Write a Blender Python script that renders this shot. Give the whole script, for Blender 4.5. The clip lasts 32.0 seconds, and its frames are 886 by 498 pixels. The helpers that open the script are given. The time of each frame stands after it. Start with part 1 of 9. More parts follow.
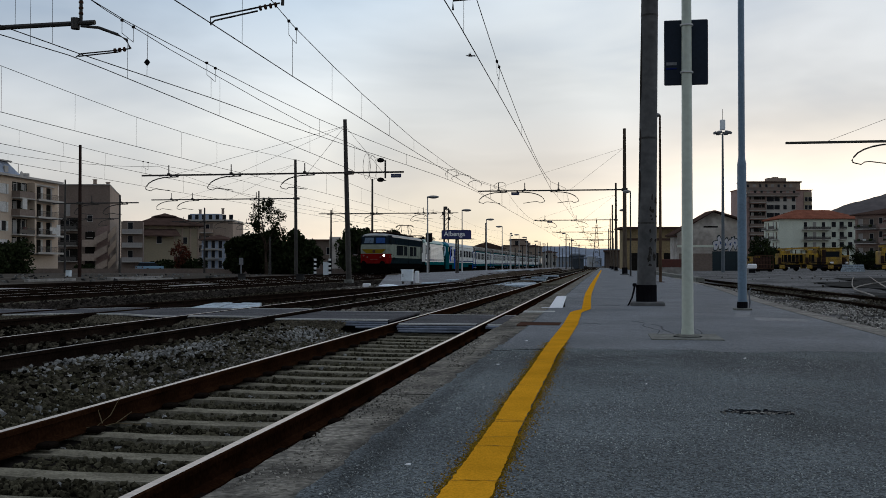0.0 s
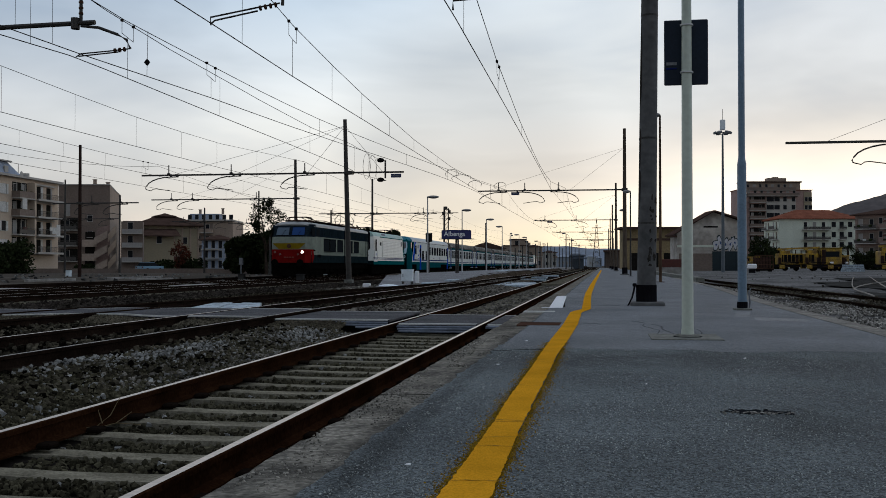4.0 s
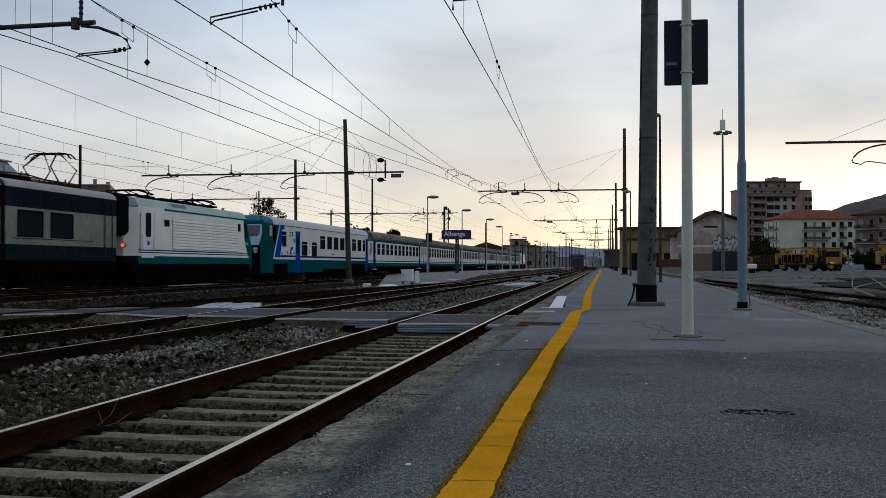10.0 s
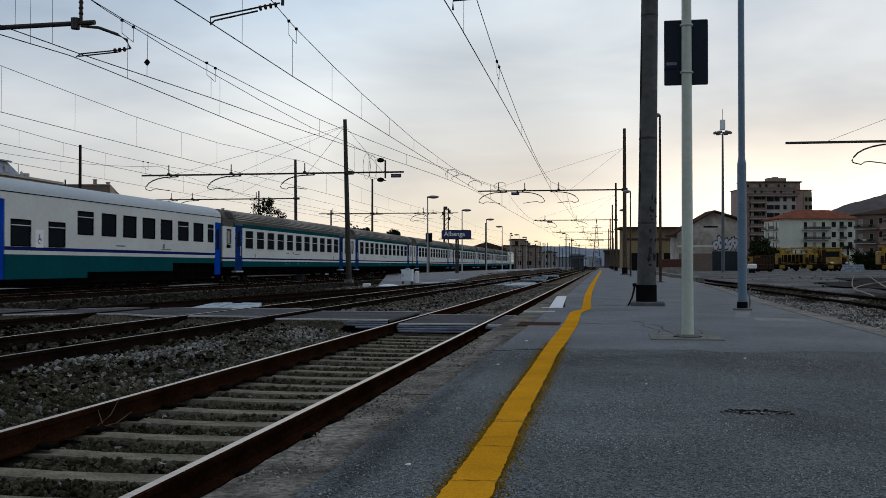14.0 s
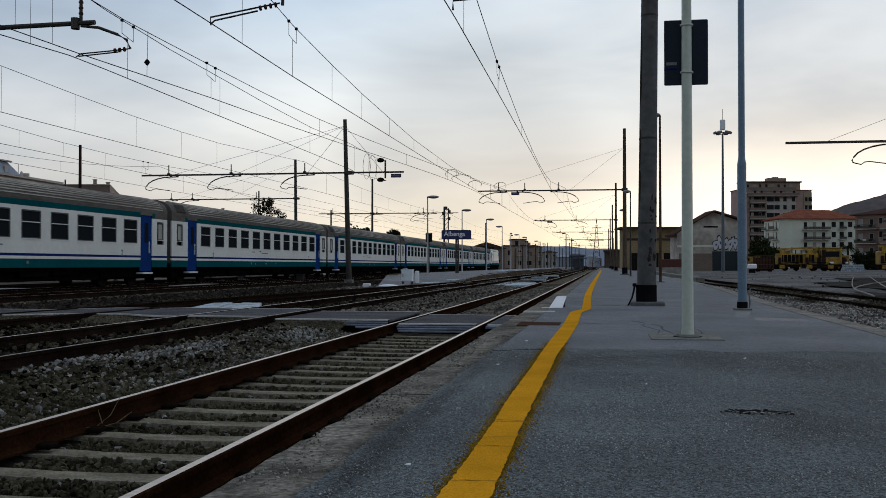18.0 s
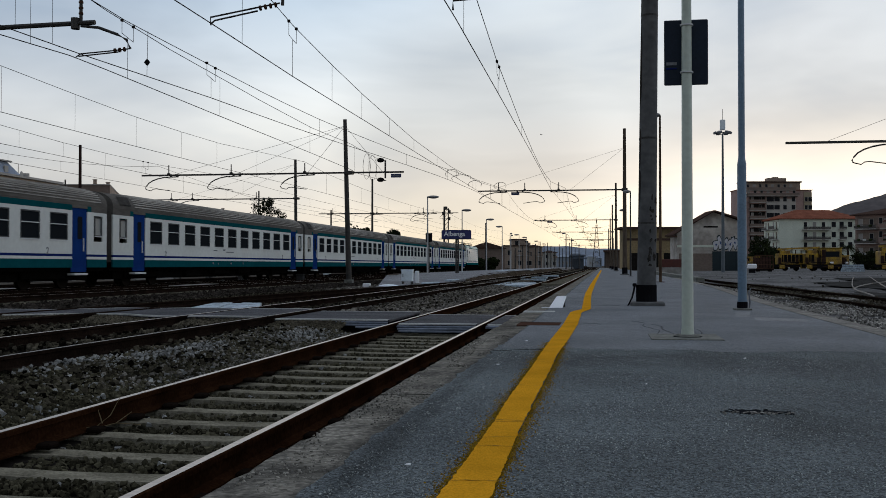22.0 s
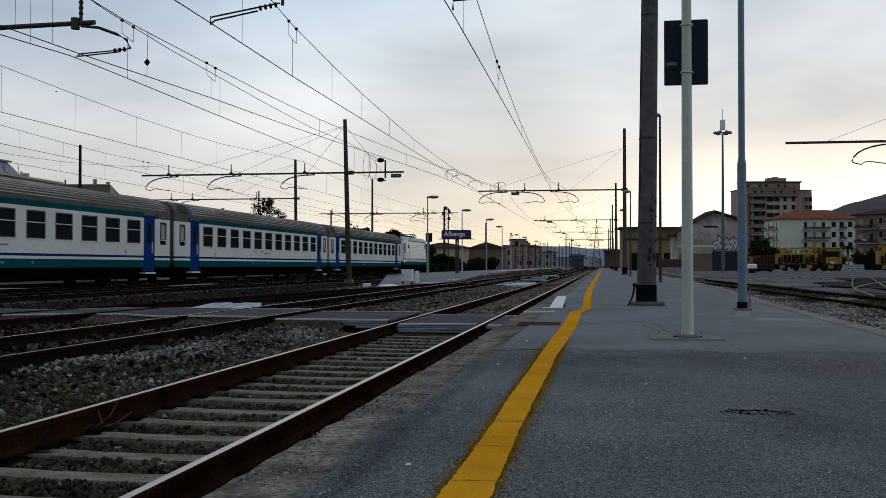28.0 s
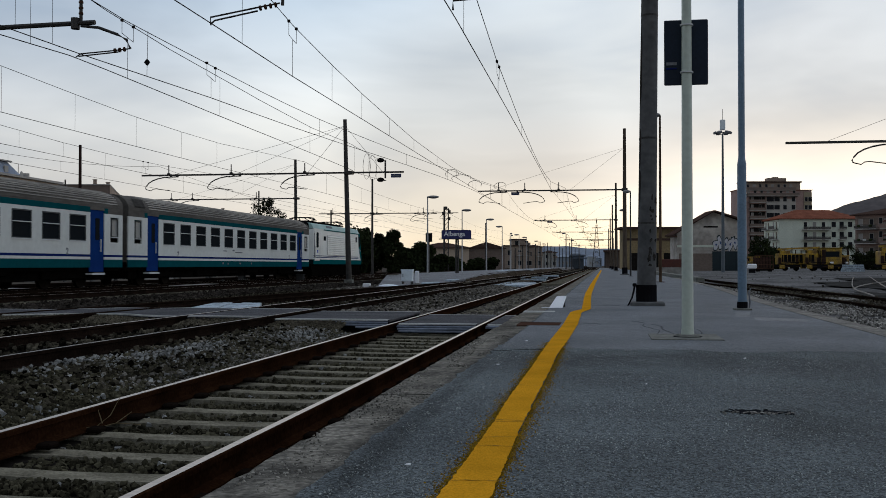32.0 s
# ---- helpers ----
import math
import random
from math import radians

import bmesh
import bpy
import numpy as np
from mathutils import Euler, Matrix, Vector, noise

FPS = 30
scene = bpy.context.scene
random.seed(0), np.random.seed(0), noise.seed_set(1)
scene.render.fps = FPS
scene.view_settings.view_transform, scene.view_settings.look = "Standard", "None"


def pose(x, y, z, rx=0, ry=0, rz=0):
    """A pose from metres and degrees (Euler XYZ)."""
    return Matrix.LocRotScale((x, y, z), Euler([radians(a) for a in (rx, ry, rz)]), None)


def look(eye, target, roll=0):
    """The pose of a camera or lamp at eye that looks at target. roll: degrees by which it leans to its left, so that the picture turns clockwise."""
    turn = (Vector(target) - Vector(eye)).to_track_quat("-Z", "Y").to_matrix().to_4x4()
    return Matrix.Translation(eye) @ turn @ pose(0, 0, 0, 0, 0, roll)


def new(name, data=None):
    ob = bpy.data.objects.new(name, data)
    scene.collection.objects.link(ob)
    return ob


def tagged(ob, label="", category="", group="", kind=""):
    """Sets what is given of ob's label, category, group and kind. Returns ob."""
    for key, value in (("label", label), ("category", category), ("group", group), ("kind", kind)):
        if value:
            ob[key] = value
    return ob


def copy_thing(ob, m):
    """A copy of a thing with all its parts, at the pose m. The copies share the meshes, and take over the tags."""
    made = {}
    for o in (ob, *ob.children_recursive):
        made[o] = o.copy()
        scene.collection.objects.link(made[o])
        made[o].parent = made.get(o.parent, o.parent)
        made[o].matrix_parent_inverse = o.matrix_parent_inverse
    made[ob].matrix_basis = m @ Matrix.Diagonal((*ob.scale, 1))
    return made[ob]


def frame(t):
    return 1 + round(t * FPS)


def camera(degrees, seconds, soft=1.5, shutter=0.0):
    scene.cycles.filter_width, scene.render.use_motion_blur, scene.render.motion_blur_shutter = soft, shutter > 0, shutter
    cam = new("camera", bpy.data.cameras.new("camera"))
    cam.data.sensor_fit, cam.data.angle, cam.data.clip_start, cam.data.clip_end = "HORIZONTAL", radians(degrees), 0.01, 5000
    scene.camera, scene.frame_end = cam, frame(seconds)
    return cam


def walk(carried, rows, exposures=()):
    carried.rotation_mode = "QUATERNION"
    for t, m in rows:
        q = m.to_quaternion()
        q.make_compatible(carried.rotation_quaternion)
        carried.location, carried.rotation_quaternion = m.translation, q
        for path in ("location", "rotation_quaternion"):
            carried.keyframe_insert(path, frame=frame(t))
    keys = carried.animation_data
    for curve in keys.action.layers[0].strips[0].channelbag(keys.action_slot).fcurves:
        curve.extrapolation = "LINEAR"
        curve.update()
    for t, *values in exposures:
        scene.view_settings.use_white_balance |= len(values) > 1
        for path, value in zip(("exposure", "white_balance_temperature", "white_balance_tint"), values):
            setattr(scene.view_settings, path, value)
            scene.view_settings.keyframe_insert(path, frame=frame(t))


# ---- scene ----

cam = camera(47.07, 32.0, soft=0.75, shutter=0.3)
EYE = (0.0, 0.0, 0.97)
AIM = (-15.519, 98.77, 2.581)
walk(cam, [(0.0, look(EYE, AIM)), (32.0, look(EYE, AIM))])

# ---- light ----
SUN_AZ, SUN_EL = 11.0, 3.5          # degrees right of the track's direction, and above the horizon


def make_world():
    w = bpy.data.worlds.new("dusk_sky")
    w.use_nodes = True
    nt = w.node_tree
    nt.nodes.clear()
    N, L = nt.nodes.new, nt.links.new
    out, bg = N("ShaderNodeOutputWorld"), N("ShaderNodeBackground")
    L(bg.outputs[0], out.inputs[0])
    tc = N("ShaderNodeTexCoord")
    sep = N("ShaderNodeSeparateXYZ")
    L(tc.outputs["Generated"], sep.inputs[0])

    def ramp(stops, fac):
        r = N("ShaderNodeValToRGB")
        els = r.color_ramp.elements
        while len(els) < len(stops):
            els.new(0.5)
        for e, (p, c) in zip(els, stops):
            e.position, e.color = p, (*c, 1)
        L(fac, r.inputs[0])
        return r.outputs[0]

    def mix(fac, a, b, blend="MIX"):
        m = N("ShaderNodeMix")
        m.data_type, m.blend_type = "RGBA", blend
        if isinstance(fac, float):
            m.inputs[0].default_value = fac
        else:
            L(fac, m.inputs[0])
        L(a, m.inputs[6]), L(b, m.inputs[7])
        return m.outputs[2]

    # towards the afterglow
    ga = radians(SUN_AZ)
    dot = N("ShaderNodeVectorMath")
    dot.operation = "DOT_PRODUCT"
    L(tc.outputs["Generated"], dot.inputs[0])
    dot.inputs[1].default_value = (math.sin(ga), math.cos(ga), 0.0)
    glow = N("ShaderNodeMapRange")
    L(dot.outputs["Value"], glow.inputs[0])
    glow.inputs[1].default_value, glow.inputs[2].default_value = 0.85, 0.992
    glow.interpolation_type = "SMOOTHSTEP"
    warm = ramp(SKY_WARM, sep.outputs["Z"])
    cool = ramp(SKY_COOL, sep.outputs["Z"])
    base = mix(glow.outputs[0], cool, warm)
    core = N("ShaderNodeMapRange")
    L(dot.outputs["Value"], core.inputs[0])
    core.inputs[1].default_value, core.inputs[2].default_value = 0.978, 0.996
    core.interpolation_type = "SMOOTHSTEP"
    base = mix(core.outputs[0], base, ramp(SKY_CORE, sep.outputs["Z"]))
    # soft layered cloud
    mp = N("ShaderNodeMapping")
    mp.inputs["Scale"].default_value = (1.5, 1.5, 5.0)
    mp.inputs["Rotation"].default_value = (0.0, radians(12), 0.0)
    L(tc.outputs["Generated"], mp.inputs[0])
    nz = N("ShaderNodeTexNoise")
    nz.inputs["Scale"].default_value, nz.inputs["Detail"].default_value = 2.3, 4.0
    nz.inputs["Roughness"].default_value, nz.inputs["Distortion"].default_value = 0.55, 0.3
    L(mp.outputs[0], nz.inputs["Vector"])
    cl = ramp([(0.34, (0.84, 0.87, 0.91)), (0.50, (1.0, 1.0, 1.0)), (0.64, (1.12, 1.11, 1.10))], nz.outputs["Fac"])
    base = mix(1.0, base, cl, "MULTIPLY")
    # brighter, thinner cloud high over the line, and a greyer stretch below it
    for (ax, el), near_, far_, col in (((-8.0, 13.5), 0.960, 0.998, (1.18, 1.165, 1.13)), ((-7.5, 6.3), 0.988, 0.9992, (0.78, 0.785, 0.80)), ((-31.0, 8.0), 0.985, 0.999, (0.86, 0.87, 0.89))):
        d2 = N("ShaderNodeVectorMath")
        d2.operation = "DOT_PRODUCT"
        L(tc.outputs["Generated"], d2.inputs[0])
        d2.inputs[1].default_value = (math.sin(radians(ax)) * math.cos(radians(el)), math.cos(radians(ax)) * math.cos(radians(el)), math.sin(radians(el)))
        m2 = N("ShaderNodeMapRange")
        m2.interpolation_type = "SMOOTHSTEP"
        L(d2.outputs["Value"], m2.inputs[0])
        m2.inputs[1].default_value, m2.inputs[2].default_value = near_, far_
        tint = N("ShaderNodeRGB")
        tint.outputs[0].default_value = (*col, 1)
        base = mix(m2.outputs[0], base, mix(1.0, base, tint.outputs[0], "MULTIPLY"))
    # the sky darkens away from the sunset
    away = N("ShaderNodeMapRange")
    L(dot.outputs["Value"], away.inputs[0])
    away.inputs[1].default_value, away.inputs[2].default_value = -1.0, 0.0
    away.inputs[3].default_value, away.inputs[4].default_value = 0.50, 1.06
    away.interpolation_type = "SMOOTHSTEP"
    fall = N("ShaderNodeVectorMath")
    fall.operation = "SCALE"
    L(base, fall.inputs[0]), L(away.outputs[0], fall.inputs["Scale"])
    base = fall.outputs[0]
    sky = N("ShaderNodeTexSky")
    sky.sky_type, sky.sun_disc = "NISHITA", False
    sky.sun_elevation, sky.sun_rotation = radians(SUN_EL), radians(SUN_AZ)
    dim = N("ShaderNodeVectorMath")
    dim.operation = "SCALE"
    dim.inputs["Scale"].default_value = 0.10
    L(sky.outputs[0], dim.inputs[0])
    L(mix(0.05, base, dim.outputs[0]), bg.inputs[0])
    bg.inputs[1].default_value = 1.0
    scene.world = w


# colour by the sine of the height, under the thin cloud
SKY_WARM = [(0.0, (1.10, 0.90, 0.58)), (0.028, (1.14, 1.01, 0.75)), (0.055, (1.02, 0.94, 0.79)), (0.085, (0.76, 0.735, 0.69)), (0.115, (0.645, 0.655, 0.655)), (0.15, (0.60, 0.645, 0.68)), (0.25, (0.66, 0.72, 0.78)), (0.45, (0.52, 0.57, 0.65)), (1.0, (0.44, 0.48, 0.56))]
SKY_CORE = [(0.0, (1.15, 1.0, 0.80)), (0.035, (1.2, 1.14, 1.0)), (0.065, (1.15, 1.12, 1.03)), (0.095, (0.94, 0.90, 0.82)), (0.135, (0.66, 0.68, 0.68)), (0.17, (0.60, 0.66, 0.71)), (0.25, (0.62, 0.69, 0.76)), (0.45, (0.52, 0.57, 0.65)), (1.0, (0.44, 0.48, 0.56))]
SKY_COOL = [(0.0, (0.78, 0.66, 0.55)), (0.05, (0.80, 0.745, 0.665)), (0.10, (0.77, 0.765, 0.74)), (0.13, (0.78, 0.80, 0.80)), (0.19, (0.575, 0.645, 0.72)), (0.25, (0.44, 0.54, 0.66)), (0.45, (0.45, 0.52, 0.63)), (1.0, (0.44, 0.48, 0.56))]
make_world()
sun = new("sun", bpy.data.lights.new("sun", "SUN"))
sun.data.energy, sun.data.angle, sun.data.color = 0.22, radians(14), (1.0, 0.78, 0.55)
_a, _e = radians(SUN_AZ), radians(SUN_EL)
sun.matrix_world = look((0, 0, 50), (-math.sin(_a) * math.cos(_e), -math.cos(_a) * math.cos(_e), 50 - math.sin(_e)))
scene.view_settings.exposure = 0.0


# ---- materials ----
def material(name, col, rough=0.6, metal=0.0, var=0.25, scale=3.0, fine=40.0, bump=0.0, col2=None, per=0.0, stretch=None, spec=0.5, bscale=None, speck=0.0):
    """Base colour varied at two scales, with fine relief. per: how far pieces differ; stretch: coordinates' scale."""
    m = bpy.data.materials.new(name)
    m.use_nodes = True
    nt = m.node_tree
    N, L = nt.nodes.new, nt.links.new
    p = nt.nodes["Principled BSDF"]
    p.inputs["Roughness"].default_value, p.inputs["Metallic"].default_value = rough, metal
    p.inputs["Specular IOR Level"].default_value = spec
    tc = N("ShaderNodeTexCoord")
    vec = tc.outputs["Object"]
    if stretch:
        mp = N("ShaderNodeMapping")
        mp.inputs["Scale"].default_value = stretch
        L(vec, mp.inputs[0])
        vec = mp.outputs[0]
    big, small = N("ShaderNodeTexNoise"), N("ShaderNodeTexNoise")
    big.inputs["Scale"].default_value, big.inputs["Detail"].default_value = scale, 5.0
    small.inputs["Scale"].default_value, small.inputs["Detail"].default_value = fine, 3.0
    L(vec, big.inputs["Vector"]), L(vec, small.inputs["Vector"])
    c2 = col2 or tuple(c * (1 - var) for c in col)
    rp = N("ShaderNodeValToRGB")
    rp.color_ramp.elements[0].position, rp.color_ramp.elements[1].position = 0.36, 0.64
    rp.color_ramp.elements[0].color = (*c2, 1)
    rp.color_ramp.elements[1].color = (*col, 1)
    L(big.outputs["Fac"], rp.inputs[0])
    rp2 = N("ShaderNodeMapRange")
    rp2.inputs[1].default_value, rp2.inputs[2].default_value = 0.3, 0.7
    rp2.inputs[3].default_value, rp2.inputs[4].default_value = 1 - var * 0.8, 1 + var * 0.5
    L(small.outputs["Fac"], rp2.inputs[0])
    sc = N("ShaderNodeVectorMath")
    sc.operation = "SCALE"
    L(rp.outputs[0], sc.inputs[0]), L(rp2.outputs[0], sc.inputs["Scale"])
    colour = sc.outputs[0]
    if speck:
        gr = N("ShaderNodeTexVoronoi")
        gr.inputs["Scale"].default_value = fine
        L(vec, gr.inputs["Vector"])
        sp = N("ShaderNodeSeparateColor")
        L(gr.outputs["Color"], sp.inputs[0])
        m3 = N("ShaderNodeMapRange")
        m3.inputs[1].default_value, m3.inputs[2].default_value = 0.0, 1.0
        m3.inputs[3].default_value, m3.inputs[4].default_value = 1 - speck, 1 + speck
        L(sp.outputs[0], m3.inputs[0])
        s3 = N("ShaderNodeVectorMath")
        s3.operation = "SCALE"
        L(colour, s3.inputs[0]), L(m3.outputs[0], s3.inputs["Scale"])
        colour = s3.outputs[0]
    if per:
        oi, ge, ad = N("ShaderNodeObjectInfo"), N("ShaderNodeNewGeometry"), N("ShaderNodeMath")
        ad.operation = "ADD"
        L(oi.outputs["Random"], ad.inputs[0]), L(ge.outputs["Random Per Island"], ad.inputs[1])
        mr = N("ShaderNodeMapRange")
        mr.inputs[1].default_value, mr.inputs[2].default_value = 0.3, 1.7
        mr.inputs[3].default_value, mr.inputs[4].default_value = 1 - per, 1 + per
        L(ad.outputs[0], mr.inputs[0])
        s2 = N("ShaderNodeVectorMath")
        s2.operation = "SCALE"
        L(colour, s2.inputs[0]), L(mr.outputs[0], s2.inputs["Scale"])
        colour = s2.outputs[0]
    L(colour, p.inputs["Base Color"])
    ro = N("ShaderNodeMapRange")
    ro.inputs[3].default_value, ro.inputs[4].default_value = max(0.05, rough - 0.12), min(1.0, rough + 0.12)
    L(big.outputs["Fac"], ro.inputs[0]), L(ro.outputs[0], p.inputs["Roughness"])
    if bump:
        b = N("ShaderNodeBump")
        b.inputs["Strength"].default_value, b.inputs["Distance"].default_value = bump, 0.02
        if bscale:
            vo = N("ShaderNodeTexNoise")
            vo.inputs["Scale"].default_value, vo.inputs["Detail"].default_value = bscale, 2.0
            L(vec, vo.inputs["Vector"]), L(vo.outputs["Fac"], b.inputs["Height"])
        else:
            L(small.outputs["Fac"], b.inputs["Height"])
        L(b.outputs[0], p.inputs["Normal"])
    return m


def glowing(name, col, strength):
    m = bpy.data.materials.new(name)
    m.use_nodes = True
    p = m.node_tree.nodes["Principled BSDF"]
    p.inputs["Base Color"].default_value = (*col, 1)
    p.inputs["Emission Color"].default_value, p.inputs["Emission Strength"].default_value = (*col, 1), strength
    return m


def glassy(name, col, rough=0.08, spec=0.04):
    m = bpy.data.materials.new(name)
    m.use_nodes = True
    p = m.node_tree.nodes["Principled BSDF"]
    p.inputs["Base Color"].default_value = (*col, 1)
    p.inputs["Roughness"].default_value, p.inputs["IOR"].default_value = rough, 1.5
    p.inputs["Specular IOR Level"].default_value = spec
    return m


M = {}
M["asphalt"] = material("asphalt", (0.138, 0.160, 0.168), 0.9, var=0.35, scale=1.1, fine=130, bump=0.7, bscale=110, col2=(0.086, 0.100, 0.107), spec=0.1, speck=0.75)
M["deck"] = material("worn_crossing_asphalt", (0.082, 0.084, 0.094), 0.9, var=0.45, scale=1.2, fine=70, bump=0.6, bscale=60, spec=0.1, speck=0.5)
M["cover_plate"] = material("pale_bluish_cover_boards", (0.46, 0.56, 0.64), 0.8, var=0.4, scale=4.0, fine=20, col2=(0.20, 0.25, 0.30))
M["asphalt_dark"] = material("crumbled_asphalt", (0.020, 0.021, 0.024), 0.95, var=0.4, scale=4.0, fine=90, spec=0.0)
M["asphalt_crack"] = material("dusty_crack", (0.048, 0.050, 0.052), 0.95, var=0.4, scale=6.0, fine=90, spec=0.0)
M["asphalt_pale"] = material("pale_asphalt_patch", (0.24, 0.25, 0.26), 0.9, var=0.25, scale=1.5, fine=90, spec=0.1, speck=0.4)
M["kerb_chip"] = material("pale_kerb_grit", (0.30, 0.285, 0.25), 0.9, var=0.4, scale=2.0, fine=40, per=0.8, spec=0.0)
M["asphalt_new"] = material("smooth_asphalt", (0.185, 0.200, 0.215), 0.9, var=0.25, scale=0.9, fine=100, bump=0.6, bscale=80, col2=(0.130, 0.142, 0.155), spec=0.1, speck=0.45)
M["kerb"] = material("platform_edge_stone", (0.218, 0.203, 0.172), 0.92, var=0.55, scale=4.0, fine=38, bump=1.0, bscale=26, per=0.16, col2=(0.088, 0.082, 0.071), spec=0.05, speck=0.34)
M["yellow"] = material("worn_yellow_paint", (0.76, 0.355, 0.022), 0.85, var=0.20, scale=2.2, fine=110, bump=0.6, bscale=110, spec=0.0)
M["yellow_dirty"] = material("dirty_yellow_paint", (0.33, 0.18, 0.015), 0.9, var=0.4, spec=0.1)
M["side_kerb"] = material("sandy_kerb_stone", (0.225, 0.215, 0.195), 0.92, var=0.4, scale=2.0, fine=30, bump=0.6, bscale=30, per=0.25, spec=0.05, speck=0.3)
M["white_paint"] = material("worn_white_paint", (0.62, 0.62, 0.60), 0.75, var=0.35, scale=3.0, fine=60)
M["ballast_bed"] = material("ballast_bed", (0.024, 0.021, 0.018), 0.96, var=0.6, scale=1.6, fine=22, bump=1.0, bscale=18, spec=0.0)
M["stone"] = material("ballast_stone", (0.078, 0.071, 0.047), 0.92, var=0.5, scale=1.0, fine=30, per=0.95, spec=0.0)
M["yard_stone"] = material("white_grey_gravel", (0.56, 0.535, 0.49), 0.92, var=0.5, scale=2.0, fine=30, per=0.8, spec=0.0)
M["stone_mid"] = material("grey_ballast_stone", (0.225, 0.207, 0.180), 0.92, var=0.45, scale=1.0, fine=30, per=0.85, spec=0.0)
M["stone_inner"] = material("inner_ballast_stone", (0.110, 0.097, 0.071), 0.92, var=0.5, scale=1.0, fine=30, per=0.95, spec=0.0)
M["grit"] = material("asphalt_grit", (0.40, 0.43, 0.42), 0.9, var=0.4, scale=1.2, fine=60, per=0.7, spec=0.0)
M["yellow_speck"] = material("yellow_overspray", (0.34, 0.205, 0.022), 0.9, var=0.3, per=0.6, spec=0.0)
M["dark_stone"] = material("sooty_ballast_stone", (0.047, 0.040, 0.034), 0.92, var=0.5, scale=1.0, fine=30, per=0.95, spec=0.0)
M["twig"] = material("dry_grass_stalk", (0.22, 0.17, 0.10), 0.9, var=0.3, spec=0.0)
M["pale_stone"] = material("pale_ballast_stone", (0.218, 0.218, 0.208), 0.92, var=0.4, scale=2.0, fine=30, per=0.8, spec=0.0)
M["dirt"] = material("bare_earth", (0.10, 0.088, 0.075), 0.95, var=0.4, scale=0.12, fine=3.0, bump=0.6, bscale=8, spec=0.0)
M["yard"] = material("compacted_gravel_yard", (0.212, 0.208, 0.204), 0.95, var=0.6, scale=0.28, fine=6.0, bump=0.5, bscale=15, spec=0.0)
M["rail_side"] = material("rusty_rail", (0.036, 0.0155, 0.0075), 0.8, var=0.5, scale=2.0, fine=40, bump=0.4, spec=0.0)
M["rail_sooty"] = material("sooty_rail", (0.022, 0.0145, 0.011), 0.8, var=0.5, scale=2.0, fine=40, bump=0.4, spec=0.0)
M["rail_top"] = material("polished_rail_head", (0.56, 0.46, 0.385), 0.34, metal=0.9, var=0.25, scale=3.0, fine=30)
M["rail_mid"] = material("dulled_rail_head", (0.22, 0.185, 0.15), 0.46, metal=0.7, var=0.3, scale=3.0, fine=30)
M["rail_dull"] = material("dull_rail_head", (0.026, 0.019, 0.015), 0.8, var=0.3, scale=3.0, fine=30, spec=0.0)
M["sleeper"] = material("concrete_sleeper", (0.25, 0.23, 0.175), 0.94, var=0.45, scale=4.0, fine=50, bump=0.5, per=0.16, spec=0.0)
M["clip"] = material("rusty_clip", (0.014, 0.010, 0.008), 0.8, var=0.4, spec=0.0)
M["concrete"] = material("weathered_concrete", (0.30, 0.29, 0.27), 0.9, var=0.35, scale=2.0, fine=30, bump=0.4)
M["base_concrete"] = material("stained_base_concrete", (0.20, 0.205, 0.185), 0.92, var=0.35, scale=5.0, fine=40, bump=0.4, spec=0.1)
M["pole_green"] = material("pale_green_painted_steel", (0.50, 0.56, 0.49), 0.45, var=0.12, scale=2.0, fine=20)
M["pole_blue"] = material("blue_grey_painted_steel", (0.14, 0.225, 0.315), 0.45, var=0.2, scale=2.0, fine=30)
M["plate_blue"] = material("blue_enamel_plate", (0.02, 0.03, 0.10), 0.5, var=0.1)
M["pole_grey"] = material("pale_galvanised_post", (0.42, 0.43, 0.44), 0.6, var=0.2, scale=2.0, fine=30)
M["lamp_head"] = material("grey_lamp_housing", (0.20, 0.20, 0.20), 0.5, var=0.2)
M["soot"] = material("flaking_soot", (0.052, 0.048, 0.044), 0.95, var=0.4, scale=8.0, fine=40, spec=0.0)
M["post_brown"] = material("rust_stained_post", (0.115, 0.076, 0.052), 0.85, var=0.45, scale=1.0, fine=9, stretch=(1, 1, 0.25), spec=0.05)
M["mast_brown"] = material("brown_stained_concrete", (0.135, 0.108, 0.084), 0.9, var=0.45, scale=0.8, fine=9, stretch=(1, 1, 0.2), spec=0.0)
M["mast_concrete"] = material("spun_concrete_mast", (0.120, 0.122, 0.124), 0.85, var=0.28, scale=1.2, fine=10, bump=0.3, spec=0.1)
M["mast_grey"] = material("blue_grey_mast_paint", (0.13, 0.155, 0.175), 0.6, var=0.2, scale=0.5, fine=8, spec=0.1)
M["galv"] = material("dark_galvanised_steel", (0.068, 0.065, 0.062), 0.55, metal=0.3, var=0.3, scale=4.0, spec=0.1)
M["rust"] = material("rust_brown_steel", (0.10, 0.055, 0.04), 0.75, var=0.4, spec=0.0)
M["rust_dark"] = material("dark_rusted_steel", (0.045, 0.028, 0.024), 0.8, var=0.4, spec=0.0)
M["mark"] = material("grey_lettering", (0.22, 0.23, 0.25), 0.6, spec=0.0)
M["wire"] = material("dark_copper_wire", (0.03, 0.028, 0.028), 0.6, metal=0.3, var=0.2, spec=0.0)
M["black"] = material("black_paint", (0.012, 0.012, 0.014), 0.5, var=0.3, spec=0.0)
M["sign_back"] = material("dark_blue_sign_back", (0.012, 0.022, 0.04), 0.4, var=0.2, spec=0.15)
